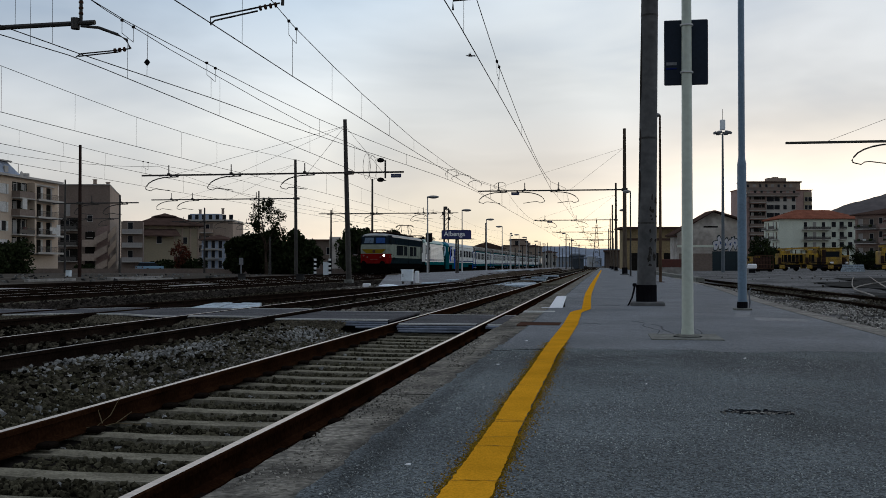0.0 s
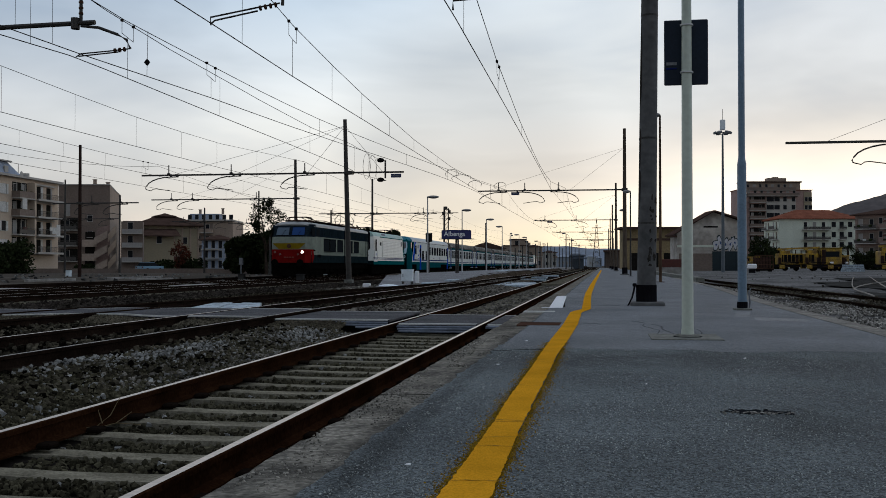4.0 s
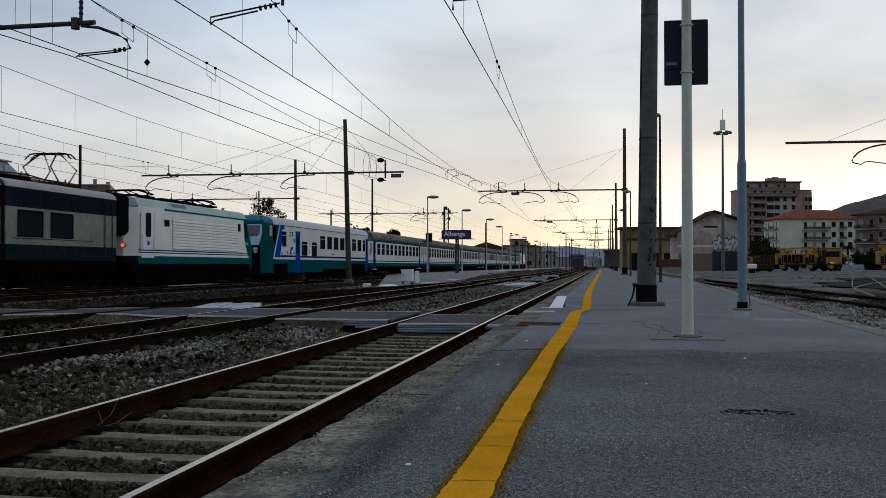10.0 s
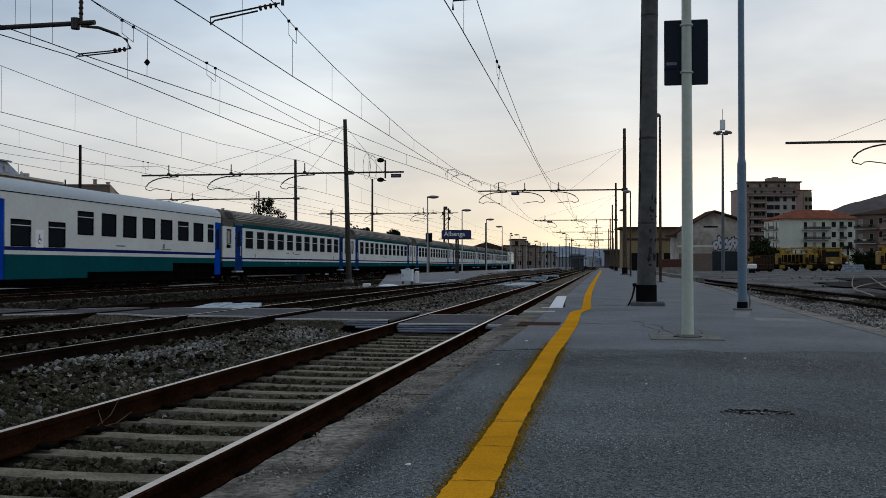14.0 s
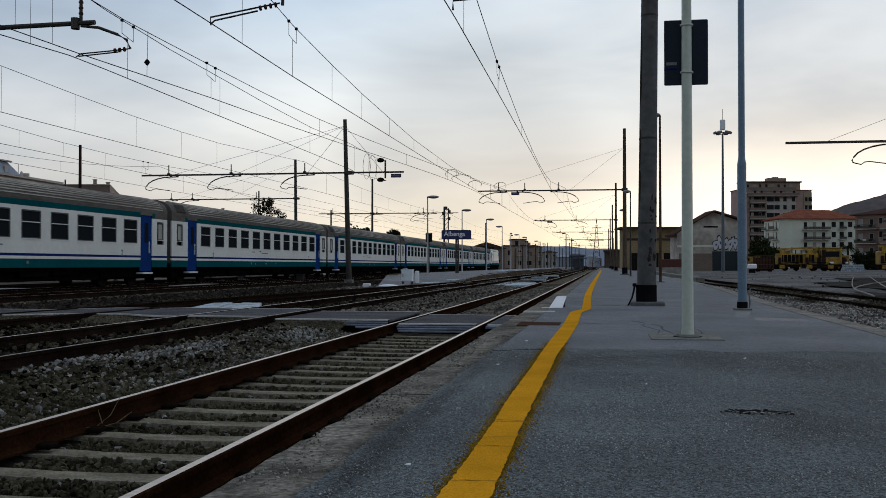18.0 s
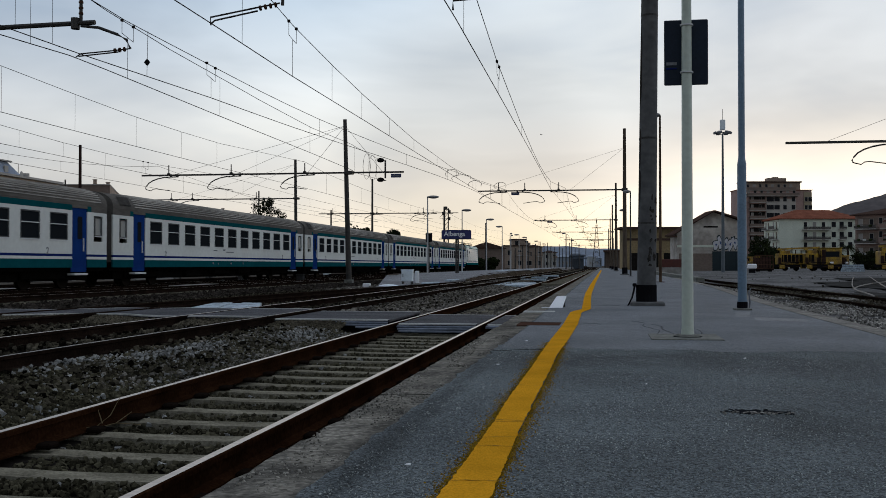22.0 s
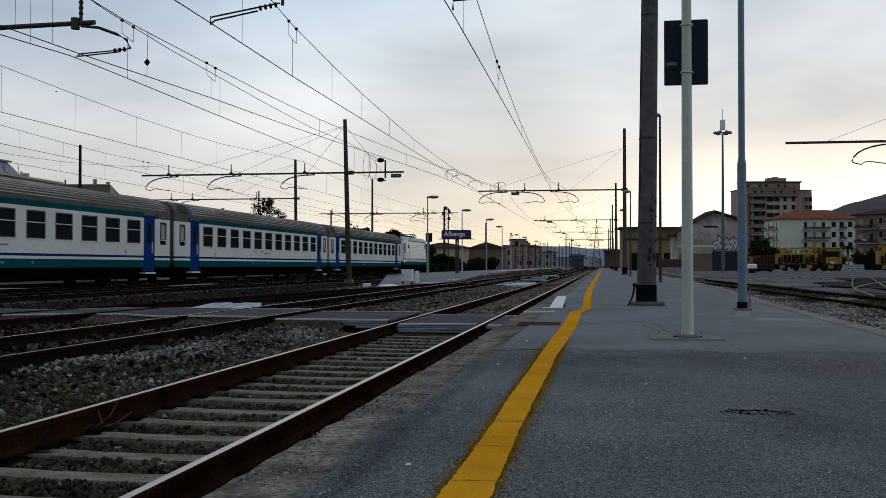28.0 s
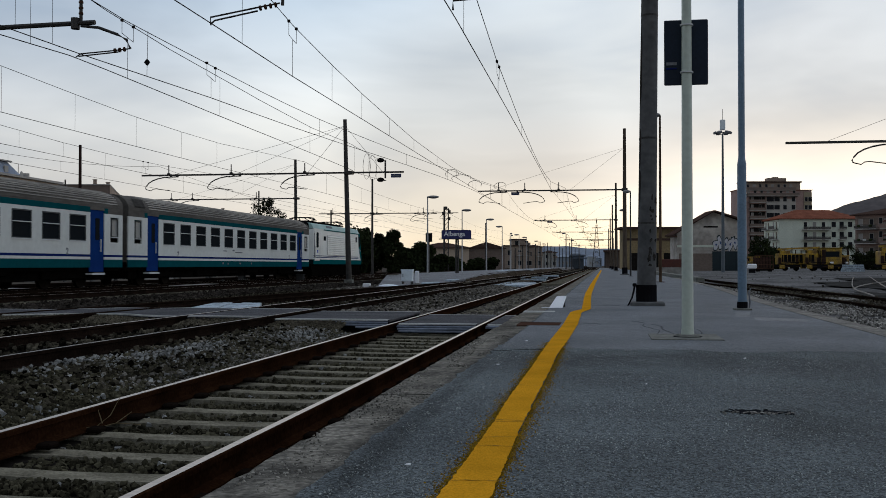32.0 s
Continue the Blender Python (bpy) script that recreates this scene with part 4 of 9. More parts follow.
def pane_mesh(w, h, r=0.06, t=0.012, n=3):
    """A flat sheet with rounded corners in the y-z plane, facing +x, its middle at the origin."""
    prof = []
    for cx, cz, a0 in ((w / 2 - r, h / 2 - r, 0), (-w / 2 + r, h / 2 - r, 90), (-w / 2 + r, -h / 2 + r, 180), (w / 2 - r, -h / 2 + r, 270)):
        for i in range(n + 1):
            a = radians(a0 + 90 * i / n)
            prof.append((cx + r * math.cos(a), cz + r * math.sin(a)))
    return Mesh().sweep(prof, [lambda u, v: (-t, u, v), lambda u, v: (0, u, v)])


def ring_mesh(w, h, b=0.045, t=0.03, r=0.06):
    """A window frame in the y-z plane."""
    me = Mesh()
    me.box(-t, 0.012, -w / 2, w / 2, h / 2 - b, h / 2), me.box(-t, 0.012, -w / 2, w / 2, -h / 2, -h / 2 + b)
    me.box(-t, 0.012, -w / 2, -w / 2 + b, -h / 2 + b, h / 2 - b), me.box(-t, 0.012, w / 2 - b, w / 2, -h / 2 + b, h / 2 - b)
    return me


class Windows:
    """Window meshes shared by all the windows of one size."""
    made = {}

    @classmethod
    def put(cls, th, y, z, w, h, bar=None, x=HW, both=True, glass="glass_dark", frame_mat="bellows", lip=False):
        key = (w, h, bar, glass, frame_mat)
        if key not in cls.made:
            fr = ring_mesh(w, h).data("window", M[frame_mat])
            pn = pane_mesh(w - 0.06, h - 0.06).data("pane", M[glass])
            br = Mesh().box(-0.012, 0.014, -w / 2 + 0.03, w / 2 - 0.03, -0.016, 0.016).data("window_bar", M["frame_grey"]) if bar else None
            lp = Mesh().box(-0.01, 0.022, -w / 2, w / 2, -h / 2 - 0.022, -h / 2 + 0.012).data("window_lip", M["frame_grey"]) if lip else None
            cls.made[key] = (fr, pn, br, lp)
        fr, pn, br, lp = cls.made[key]
        for s in ((1, -1) if both else (1,)):
            win = part("window", fr, None, th, m=pose(s * x, y, z, 0, 0, 0 if s > 0 else 180))
            part("pane", pn, None, win, m=pose(-0.018, 0, 0))
            if lp:
                part("window_lip", lp, None, win)
            if br:
                part("window_bar", br, None, win, m=pose(0, 0, h / 2 - h * bar))


_b = Mesh()
for _s in (-1, 1):
    _b.box(_s * 1.02 - 0.09, _s * 1.02 + 0.09, -1.95, 1.95, 0.36, 0.74, 0.03)
    for _y in (-1.28, 1.28):
        _b.box(_s * 1.02 - 0.13, _s * 1.02 + 0.13, _y - 0.17, _y + 0.17, 0.3, 0.66, 0.03)
_b.box(-1.0, 1.0, -0.3, 0.3, 0.4, 0.75, 0.04)
BOGIE = _b.data("bogie", M["underframe"])


def _wheel():
    me = Mesh()
    me.tube([(-0.07, 0, 0), (0.0, 0, 0), (0.07, 0, 0)], 0.46, 20)
    me.tube([(0.06, 0, 0), (0.12, 0, 0)], 0.16, 12)
    return me.data("wheel", M["wheel"], True)


WHEEL = _wheel()


def bogie(th, y):
    bg = part("bogie", BOGIE, None, th, m=pose(0, y, 0))
    for dy in (-1.28, 1.28):
        for s in (-1, 1):
            part("wheel", WHEEL, None, bg, m=pose(s * 0.76, dy, 0.46, 0, 0, 0 if s > 0 else 180))


def buffers(th, y, d):
    """Two buffers and a coupling at a car's end; d is the way out."""
    for s in (-0.875, 0.875):
        part("buffer", Mesh().tube([(s, y, 1.05), (s, y + d * 0.42, 1.05)], 0.11, 10).tube([(s, y + d * 0.42, 1.05), (s, y + d * 0.47, 1.05)], 0.24, 14), M["underframe"], th, smooth=True)
    part("coupling", Mesh().box(-0.08, 0.08, min(y, y + d * 0.4), max(y, y + d * 0.4), 0.92, 1.06, 0.02), M["underframe"], th)


def roof_arc(w, z0, z1, n=18, rib=0.0, flat=0.72):
    """A roof's outline from one gutter over the top to the other, with lengthwise ribs."""
    pts = []
    for i in range(n + 1):
        a = math.pi * i / n
        c, s = math.cos(a), math.sin(a)
        x = w * math.copysign(abs(c) ** flat, c)
        pts.append((x, z0 + (z1 - z0) * abs(s) ** 0.85))
    if rib:
        out = []
        for i, (a, b) in enumerate(zip(pts, pts[1:])):
            ax, az, bx, bz = *a, *b
            for k, up in ((0.0, 0), (0.12, rib), (0.5, rib), (0.62, 0)):
                out.append((ax + (bx - ax) * k, az + (bz - az) * k + up))
        pts = out + [pts[-1]]
    return pts


def gangway(th, y, d):
    part("gangway_bellows", Mesh().box(-0.62, 0.62, min(y, y + d * 0.34), max(y, y + d * 0.34), 0.95, 3.25, 0.08), M["bellows"], th)


def built_text(name, text, size, mat, parent, m):
    cu = bpy.data.curves.new(name, "FONT")
    cu.body, cu.size, cu.extrude, cu.align_x, cu.align_y = text, size, 0.004, "CENTER", "CENTER"
    cu.offset = 0.008
    cu.materials.append(mat)
    tmp = new(name + "_tmp", cu)
    bpy.context.view_layer.update()
    me = bpy.data.meshes.new_from_object(tmp.evaluated_get(bpy.context.evaluated_depsgraph_get()))
    bpy.data.objects.remove(tmp)
    ob = new(name, me)
    ob.parent, ob.matrix_basis = parent, m
    return ob


def make_coach():
    ln = 26.7
    th = thing("passenger_coach", "white passenger coach with green and blue stripes, sooty ribbed roof", "train car", (T5, 0, Z5), group="coaches of the train")
    wins = [4.25 + 1.86 * k for k in range(11)]
    doors = (2.62, 24.35)
    ends = (1.15, 25.75)
    gaps = [(y - 0.6, y + 0.6) for y in wins]
    dg = [(d - 0.56, d + 0.56) for d in doors]
    y0, y1 = 0.25, ln - 0.25
    low, white = Mesh(), Mesh()
    for a, b in ((y0, dg[0][0]), (dg[0][1], dg[1][0]), (dg[1][1], y1)):
        sides(low, a, b, 0.79, 1.10)
    part("lower_panel", low, M["coach_green"], th, "dark green lower panel")
    st = Mesh()
    for a, b in ((y0, dg[0][0]), (dg[0][1], dg[1][0]), (dg[1][1], y1)):
        sides(st, a, b, 1.20, 1.29)
        sides(white, a, b, 1.10, 1.20)
        sides(white, a, b, 1.29, 1.79)
    part("stripe", st, M["coach_blue"], th, "dark blue stripe")
    eg = [(e - 0.34, e + 0.34) for e in ends]
    pillars(white, y0, y1, 1.79, 2.78, gaps + dg + eg)
    for a, b in ((y0, dg[0][0]), (dg[0][1], dg[1][0]), (dg[1][1], y1)):
        sides(white, a, b, 2.78, 2.91)
    part("side_wall", white, M["coach_white"], th, "off-white side wall")
    up = Mesh()
    for a, b in ((dg[0][0] - 0.3, dg[0][0]), (dg[0][1], dg[1][0]), (dg[1][1], dg[1][1] + 0.3)):
        sides(up, a, b, 2.91, 3.12)
    part("upper_band", up, M["coach_green"], th, "dark green band under the roof")
    cap = Mesh()
    for a, b in ((y0, dg[0][0] - 0.3), (dg[1][1] + 0.3, y1)):
        sides(cap, a, b, 2.91, 3.12)
    sides(cap, y0, y1, 3.12, 3.17)
    for a, b in dg:
        sides(cap, a, b, 3.02, 3.12)
    part("gutter", cap, M["coach_roof"], th)
    part("roof", Mesh().along_y(roof_arc(HW + 0.01, 3.17, 3.88, 22), y0, y1), M["coach_roof"], th, "sooty grey ribbed roof")
    arc = roof_arc(HW + 0.01, 3.17, 3.88, 44)
    for k in range(2, 43, 2):
        rx, rz = arc[k]
        part("roof_rib", Mesh().box(rx - 0.022, rx + 0.022, y0 + 1.9, y1 - 0.5, rz - 0.01, rz + 0.028), M["roof_rib"], th)
    for yy in (1.3,):
        g = Mesh()
        g.add([(1.42, yy - 0.5, 3.36), (1.42, yy + 0.5, 3.36), (1.24, yy + 0.5, 3.68), (1.24, yy - 0.5, 3.68)], [(0, 1, 2, 3)])
        g.add([(1.40, yy - 0.5, 3.30), (1.40, yy + 0.5, 3.30), (1.42, yy + 0.5, 3.36), (1.42, yy - 0.5, 3.36)], [(0, 1, 2, 3)])
        part("roof_hatch", g, M["roof_hatch"], th)
    for ye in (y0, y1 - 0.05):
        part("end_wall", Mesh().box(-HW + 0.06, HW - 0.06, ye, ye + 0.05, 0.9, 3.17), M["coach_roof"], th)
    part("floor", Mesh().box(-HW + 0.06, HW - 0.06, y0, y1, 0.85, 1.0), M["underframe"], th)
    for y in wins:
        Windows.put(th, y, 2.285, 1.20, 0.99, 0.42, frame_mat="win_frame", lip=True)
    for y in ends:
        Windows.put(th, y, 2.36, 0.56, 0.74, None, glass="glass_frost", frame_mat="win_frame", lip=True)
    for i, d in enumerate(doors):
        for s in (1, -1):
            dr = part("door", Mesh().box(-0.05, 0.0, -0.56, 0.56, 0.62, 3.02, 0.012), M["door_navy"], th, "blue folding door", m=pose(s * (HW - 0.03), d, 0, 0, 0, 0 if s > 0 else 180))
            part("door_window", pane_mesh(0.34, 0.85, 0.06), M["glass_dark"], dr, m=pose(0.012, 0.05, 2.28))
            part("door_handle", Mesh().box(0.0, 0.03, 0.28, 0.33, 1.4, 1.9), M["frame_grey"], dr)
            part("step", Mesh().box(-0.2, 0.10, -0.5, 0.5, 0.50, 0.58, 0.01), M["frame_grey"], dr)
    for y, z, w, h in ((11.2, 1.62, 0.5, 0.05), (12.4, 1.66, 0.3, 0.08), (13.2, 1.56, 1.1, 0.05), (10.9, 0.98, 0.16, 0.10), (11.6, 0.96, 0.10, 0.08), (13.4, 0.97, 0.2, 0.08), (15.2, 0.98, 0.12, 0.1)):
        part("lettering_bar", Mesh().box(HW, HW + 0.006, y - w / 2, y + w / 2, z - h / 2, z + h / 2), M["mark"], th)
    for y, a, z0 in ((9.2, 1.6, 0.35), (12.6, 1.3, 0.42), (16.0, 1.0, 0.45), (18.0, 0.7, 0.5)):
        part("underfloor_box", Mesh().box(-1.2, 1.2, y - a / 2 - 0.4, y + a / 2 + 0.4, z0, 0.85, 0.03), M["underframe"], th)
    for y in (5.25, 22.1):
        built_text("class_figure", "2", 0.34, M["mark"], th, pose(HW + 0.005, y, 1.38, 90, 0, 90))
    part("sole_bar", Mesh().box(-1.25, 1.25, y0, y1, 0.66, 0.85), M["underframe"], th)
    bogie(th, 3.85), bogie(th, ln - 3.85)
    # dark box added to fill the gap under the floor with shade
    part("underfloor_shade", Mesh().box(-1.0, 1.0, y0 + 0.8, y1 - 0.8, 0.30, 0.68), M["underframe"], th)
    gangway(th, y0, -1), gangway(th, y1, 1)
    return th


def strip(me, pts, x=HW, t=0.05):
    """A flat panel on the near side from (y, z) corners."""
    n = len(pts)
    vs = [(x, y, z) for y, z in pts] + [(x - t, y, z) for y, z in pts]
    fs = [tuple(range(n)), tuple(range(2 * n - 1, n - 1, -1))] + [(i, n + i, n + (i + 1) % n, (i + 1) % n) for i in range(n)]
    return me.add(vs, fs)


def both_strip(me, pts, x=HW, t=0.05):
    strip(me, pts, x, t), strip(me, pts, -x, -t)
    return me


def make_control_coach():
    ln = 27.15
    th = thing("control_coach", "white and teal control coach with a sloping cab and pale roof", "train car", (T5, 0, Z5))
    y1 = ln - 0.25
    up = [(13.05, 1.2), (14.9, 1.2), (16.7, 1.2), (18.5, 1.22), (20.3, 1.22), (22.15, 1.2), (23.95, 1.2), (25.5, 0.74)]
    low = [(8.7, 1.22), (11.0, 1.15)]
    white = Mesh()
    gaps_up = [(y - w / 2, y + w / 2) for y, w in up]
    door = (6.70, 7.76)
    cabw = (3.95, 4.78)
    # the window rows stand at two heights
    for a, b in ((4.4, door[0]), (door[1], 26.1)):
        sides(white, a, b, 2.92, 3.32)
        sides(white, a, b, 1.36, 1.52)
    sides(white, 3.9, door[0], 1.52, 2.06)
    sides(white, cabw[1], door[0], 2.06, 2.92)
    pillars(white, door[1], 11.9, 1.52, 2.42, [(y - w / 2, y + w / 2) for y, w in low])
    sides(white, door[1], 11.9, 2.42, 2.92)
    sides(white, 11.9, 26.1, 1.52, 2.02)
    pillars(white, 11.9, 26.1, 2.02, 2.92, gaps_up)
    part("side_wall", white, M["coach_white"], th, "off-white side wall")
    part("stripe", sides(sides(Mesh(), 3.9, door[0], 1.38, 1.50, w=HW + 0.004), door[1], 26.1, 1.38, 1.50, w=HW + 0.004), M["coach_blue"], th)
    part("white_line", sides(sides(Mesh(), 2.5, door[0], 1.24, 1.36), door[1], 26.1, 1.24, 1.36), M["coach_white"], th)
    for a, b, z in ((1.2, 2.3, 0.5), (2.3, 5.1, 0.98), (5.1, door[0], 0.42), (door[1], 13.2, 0.40), (13.2, 21.0, 0.62), (21.0, 26.1, 0.98)):
        for q in (HW - 0.06, -HW):
            part("skirt_panel", Mesh().box(q, q + 0.06, a, b, z, 1.24), M["coach_green"], th, "teal green lower skirt")
    bl = Mesh()
    both_strip(bl, [(2.36, 1.36), (3.56, 1.36), (3.95, 2.3), (3.95, 3.06), (4.56, 3.10), (4.56, 3.30), (3.52, 3.30)])
    part("slanted_stripe", bl, M["door_blue"], th, "bright blue slanted stripe")
    part("front_white", both_strip(Mesh(), [(3.60, 1.50), (3.96, 1.50), (3.96, 2.34)], HW + 0.003, 0.02), M["coach_white"], th)
    part("window_head", both_strip(Mesh(), [(3.95, 2.92), (4.80, 2.92), (4.80, 3.30), (4.56, 3.30), (4.56, 3.10), (3.95, 3.06)], HW - 0.002, 0.02), M["coach_white"], th)
    part("slanted_line", both_strip(Mesh(), [(2.22, 1.25), (2.4, 1.25), (3.58, 3.30), (3.44, 3.30)], HW + 0.008, 0.02), M["coach_white"], th)
    # cab: front face, bevelled corners and flanks
    cab = Mesh()
    nose = [(0.70, 0.40), (0.56, 0.9), (0.50, 2.03), (1.10, 3.32), (1.35, 3.56), (2.0, 3.80)]
    half = [1.18, 1.22, 1.22, 1.14, 1.0, 0.75]
    back = [(1.20, 0.42), (1.15, 0.9), (1.12, 2.03), (1.85, 3.30), (2.1, 3.32), (2.6, 3.32)]
    vs, fs = [], []
    for (y, z), h in zip(nose, half):
        vs.extend([(-h, y, z), (h, y, z)])
    for i in range(len(nose) - 1):
        fs.append((2 * i, 2 * i + 1, 2 * i + 3, 2 * i + 2))
    cab.add(vs, fs)
    for s in (1, -1):
        w2, f2 = [], []
        for (y, z), h, (yb, zb) in zip(nose, half, back):
            w2.extend([(s * h, y, z), (s * HW, yb, zb)])
        for i in range(len(nose) - 1):
            f2.append((2 * i, 2 * i + 1, 2 * i + 3, 2 * i + 2) if s > 0 else (2 * i, 2 * i + 2, 2 * i + 3, 2 * i + 1))
        cab.add(w2, f2)
        w3 = [(s * HW, y, z) for y, z in back[:5]] + [(s * HW, 3.5, 3.32), (s * HW, 2.32, 1.24), (s * HW, 2.32, 0.42)]
        cab.add(w3, [tuple(range(8)) if s > 0 else tuple(range(7, -1, -1))])
    part("cab_shell", cab, M["coach_green"], th, "teal green sloping cab")

    def on_front(x, z, out):
        if z > 2.03:
            return (x, 0.50 + (z - 2.03) * 0.465 - out, z)
        return (x, 0.56 - (z - 0.9) * 0.053 - out, z)

    ws = part("windscreen_surround", Mesh().add([on_front(-1.12, 2.06, 0.012), on_front(1.12, 2.06, 0.012), on_front(1.20, 2.75, 0.012), on_front(1.10, 3.28, 0.012), on_front(-1.10, 3.28, 0.012), on_front(-1.20, 2.75, 0.012)], [(0, 1, 2, 3, 4, 5)]), M["nose_pale"], th, "pale blue-white windscreen surround")
    part("windscreen", Mesh().add([on_front(-1.05, 2.68, 0.02), on_front(-0.92, 2.58, 0.02), on_front(0.92, 2.58, 0.02), on_front(1.05, 2.68, 0.02), on_front(1.0, 3.22, 0.02), on_front(-1.0, 3.22, 0.02)], [(0, 1, 2, 3, 4, 5)]), M["screen_grey"], ws, "grey windscreen with its reflection in the colour")
    part("wiper", Mesh().tube([on_front(-0.1, 2.56, 0.04), on_front(0.7, 2.68, 0.04)], 0.015, 4), M["black"], ws)
    part("nose_panel", Mesh().add([on_front(-1.15, 0.45, 0.012), on_front(1.15, 0.45, 0.012), on_front(1.18, 2.02, 0.012), on_front(-1.18, 2.02, 0.012)], [(0, 1, 2, 3)]), M["nose_dark"], th, "very dark green nose panel")
    c = on_front(0.90, 1.76, 0.02)
    part("round_emblem", Mesh().tube([(0.90, c[1], 1.76), (0.90, c[1] - 0.01, 1.76)], 0.165, 24), M["white"], th)
    part("emblem_mark", Mesh().add([(x + 0.90, c[1] - 0.015, z + 1.76) for x, z in ((-0.15, 0.08), (0, 0), (-0.15, -0.08), (0.15, -0.08), (0.15, 0.08))], [(0, 1, 2), (1, 3, 4)]), M["bellows"], th)
    for s in (1, -1):
        part("cab_window", pane_mesh(0.46, 0.62, 0.12), M["screen_grey"], th, m=pose(s * (HW + 0.006), 1.82, 2.92, 0, 0, 0 if s > 0 else 180))
        part("cab_recess", both_strip(Mesh(), [(2.22, 2.40), (2.5, 2.20), (2.8, 2.20), (2.8, 3.22), (2.22, 3.22)], HW + 0.012, 0.03), M["bellows"], th) if s > 0 else None
    part("roof", Mesh().along_y(roof_arc(HW + 0.01, 3.32, 3.90, 16), 2.3, y1), M["ctrl_roof"], th, "smooth pale grey roof", smooth=True)
    part("cab_roof", Mesh().sweep(roof_arc(1, 0, 1, 12), [lambda u, v: (u * 1.02, 1.25, 3.36 + v * 0.22), lambda u, v: (u * 1.22, 1.55, 3.32 + v * 0.42), lambda u, v: (u * (HW + 0.006), 2.35, 3.315 + v * 0.57)]), M["cab_roof"], th, "blue cab roof", smooth=True)
    part("gutter", sides(Mesh(), 3.0, y1, 3.305, 3.335, w=HW + 0.014), M["bellows"], th)
    part("roof_vent", Mesh().add([(1.385, 24.9, 3.46), (1.385, 25.9, 3.46), (1.2, 25.9, 3.70), (1.2, 24.9, 3.70)], [(0, 1, 2, 3)]), M["louvre"], th)
    for i, (y, w) in enumerate(up):
        Windows.put(th, y, 2.47, w, 0.9, 0.25 if i in (0, 5, 7) else None)
    for y, w in low:
        Windows.put(th, y, 1.97, w, 0.92, 0.22)
    Windows.put(th, (cabw[0] + cabw[1]) / 2, 2.50, 0.83, 0.92, 0.26)
    Windows.put(th, 5.77, 2.84, 0.58, 0.27, None, HW + 0.012)
    for yy in (7.23, 26.5):
        for s in (1, -1):
            w = 1.04 if yy < 10 else 0.78
            dr = part("door", Mesh().box(-0.05, 0.0, -w / 2, w / 2, 0.40, 3.06, 0.012), M["door_blue"], th, "bright blue entrance door", m=pose(s * (HW - 0.015), yy, 0, 0, 0, 0 if s > 0 else 180))
            part("door_window", pane_mesh(w * 0.5, 1.05, 0.06), M["glass_dark"], dr, m=pose(0.012, 0, 2.2))
    part("upper_fill", sides(Mesh(), 6.70, 7.76, 3.06, 3.32), M["coach_white"], th)
    part("end_fill", sides(Mesh(), 26.1, y1, 3.06, 3.32), M["coach_white"], th)
    for y, z, w, h, m in ((6.4, 2.45, 0.2, 0.25, "door_blue"), (9.85, 1.80, 0.5, 0.62, "white"), (5.0, 1.68, 0.15, 0.2, "mark"), (6.4, 1.68, 0.15, 0.2, "mark"), (3.9, 1.62, 0.16, 0.12, "rust"), (15.9, 1.66, 0.8, 0.05, "mark"), (20.0, 1.72, 0.2, 0.2, "mark"), (20.3, 1.58, 1.0, 0.04, "mark")):
        part("emblem_panel" if h > 0.2 else "lettering_bar", Mesh().box(HW, HW + 0.006 + 0.006 * (w < 0.3), y - w / 2, y + w / 2, z - h / 2, z + h / 2), M[m], th)
    em = part("emblem_panel", strip(Mesh(), [(5.5, 1.56), (6.0, 1.56), (6.2, 2.02), (5.72, 2.02)], HW + 0.008, 0.01), M["door_blue"], th, "slanted blue emblem panel")
    part("emblem_mark", strip(Mesh(), [(5.8, 1.64), (6.0, 1.64), (6.1, 1.86), (5.9, 1.86)], HW + 0.012, 0.006), M["white"], em)
    part("wheelchair_mark", Mesh().tube([(HW + 0.012, 9.85 + 0.09 * math.cos(k * 0.6), 1.72 + 0.09 * math.sin(k * 0.6)) for k in range(9)], 0.015, 4).tube([(HW + 0.012, 9.83, 1.75), (HW + 0.012, 9.83, 1.95)], 0.02, 4), M["bellows"], th)
    part("floor", Mesh().box(-HW + 0.06, HW - 0.06, 1.8, y1, 0.85, 1.0), M["underframe"], th)
    part("end_wall", Mesh().box(-HW + 0.06, HW - 0.06, y1 - 0.05, y1, 0.9, 3.32), M["coach_roof"], th)
    part("sole_bar", Mesh().box(-1.25, 1.25, 0.9, y1, 0.5, 0.85), M["underframe"], th)
    # added block, black in place of the shade between the bogies
    part("underfloor_shade", Mesh().box(-1.2, 1.2, 1.0, y1 - 0.8, 0.17, 0.66, 0.03), M["underframe"], th)
    for y, a in ((15.2, 1.0), (17.4, 0.8), (19.5, 1.2)):
        part("underfloor_box", Mesh().box(-1.2, 1.2, y - a, y + a, 0.36, 0.64, 0.03), M["underframe"], th)
    bogie(th, 3.9), bogie(th, ln - 3.85)
    buffers(th, 0.6, -1), gangway(th, y1, 1)
    return th


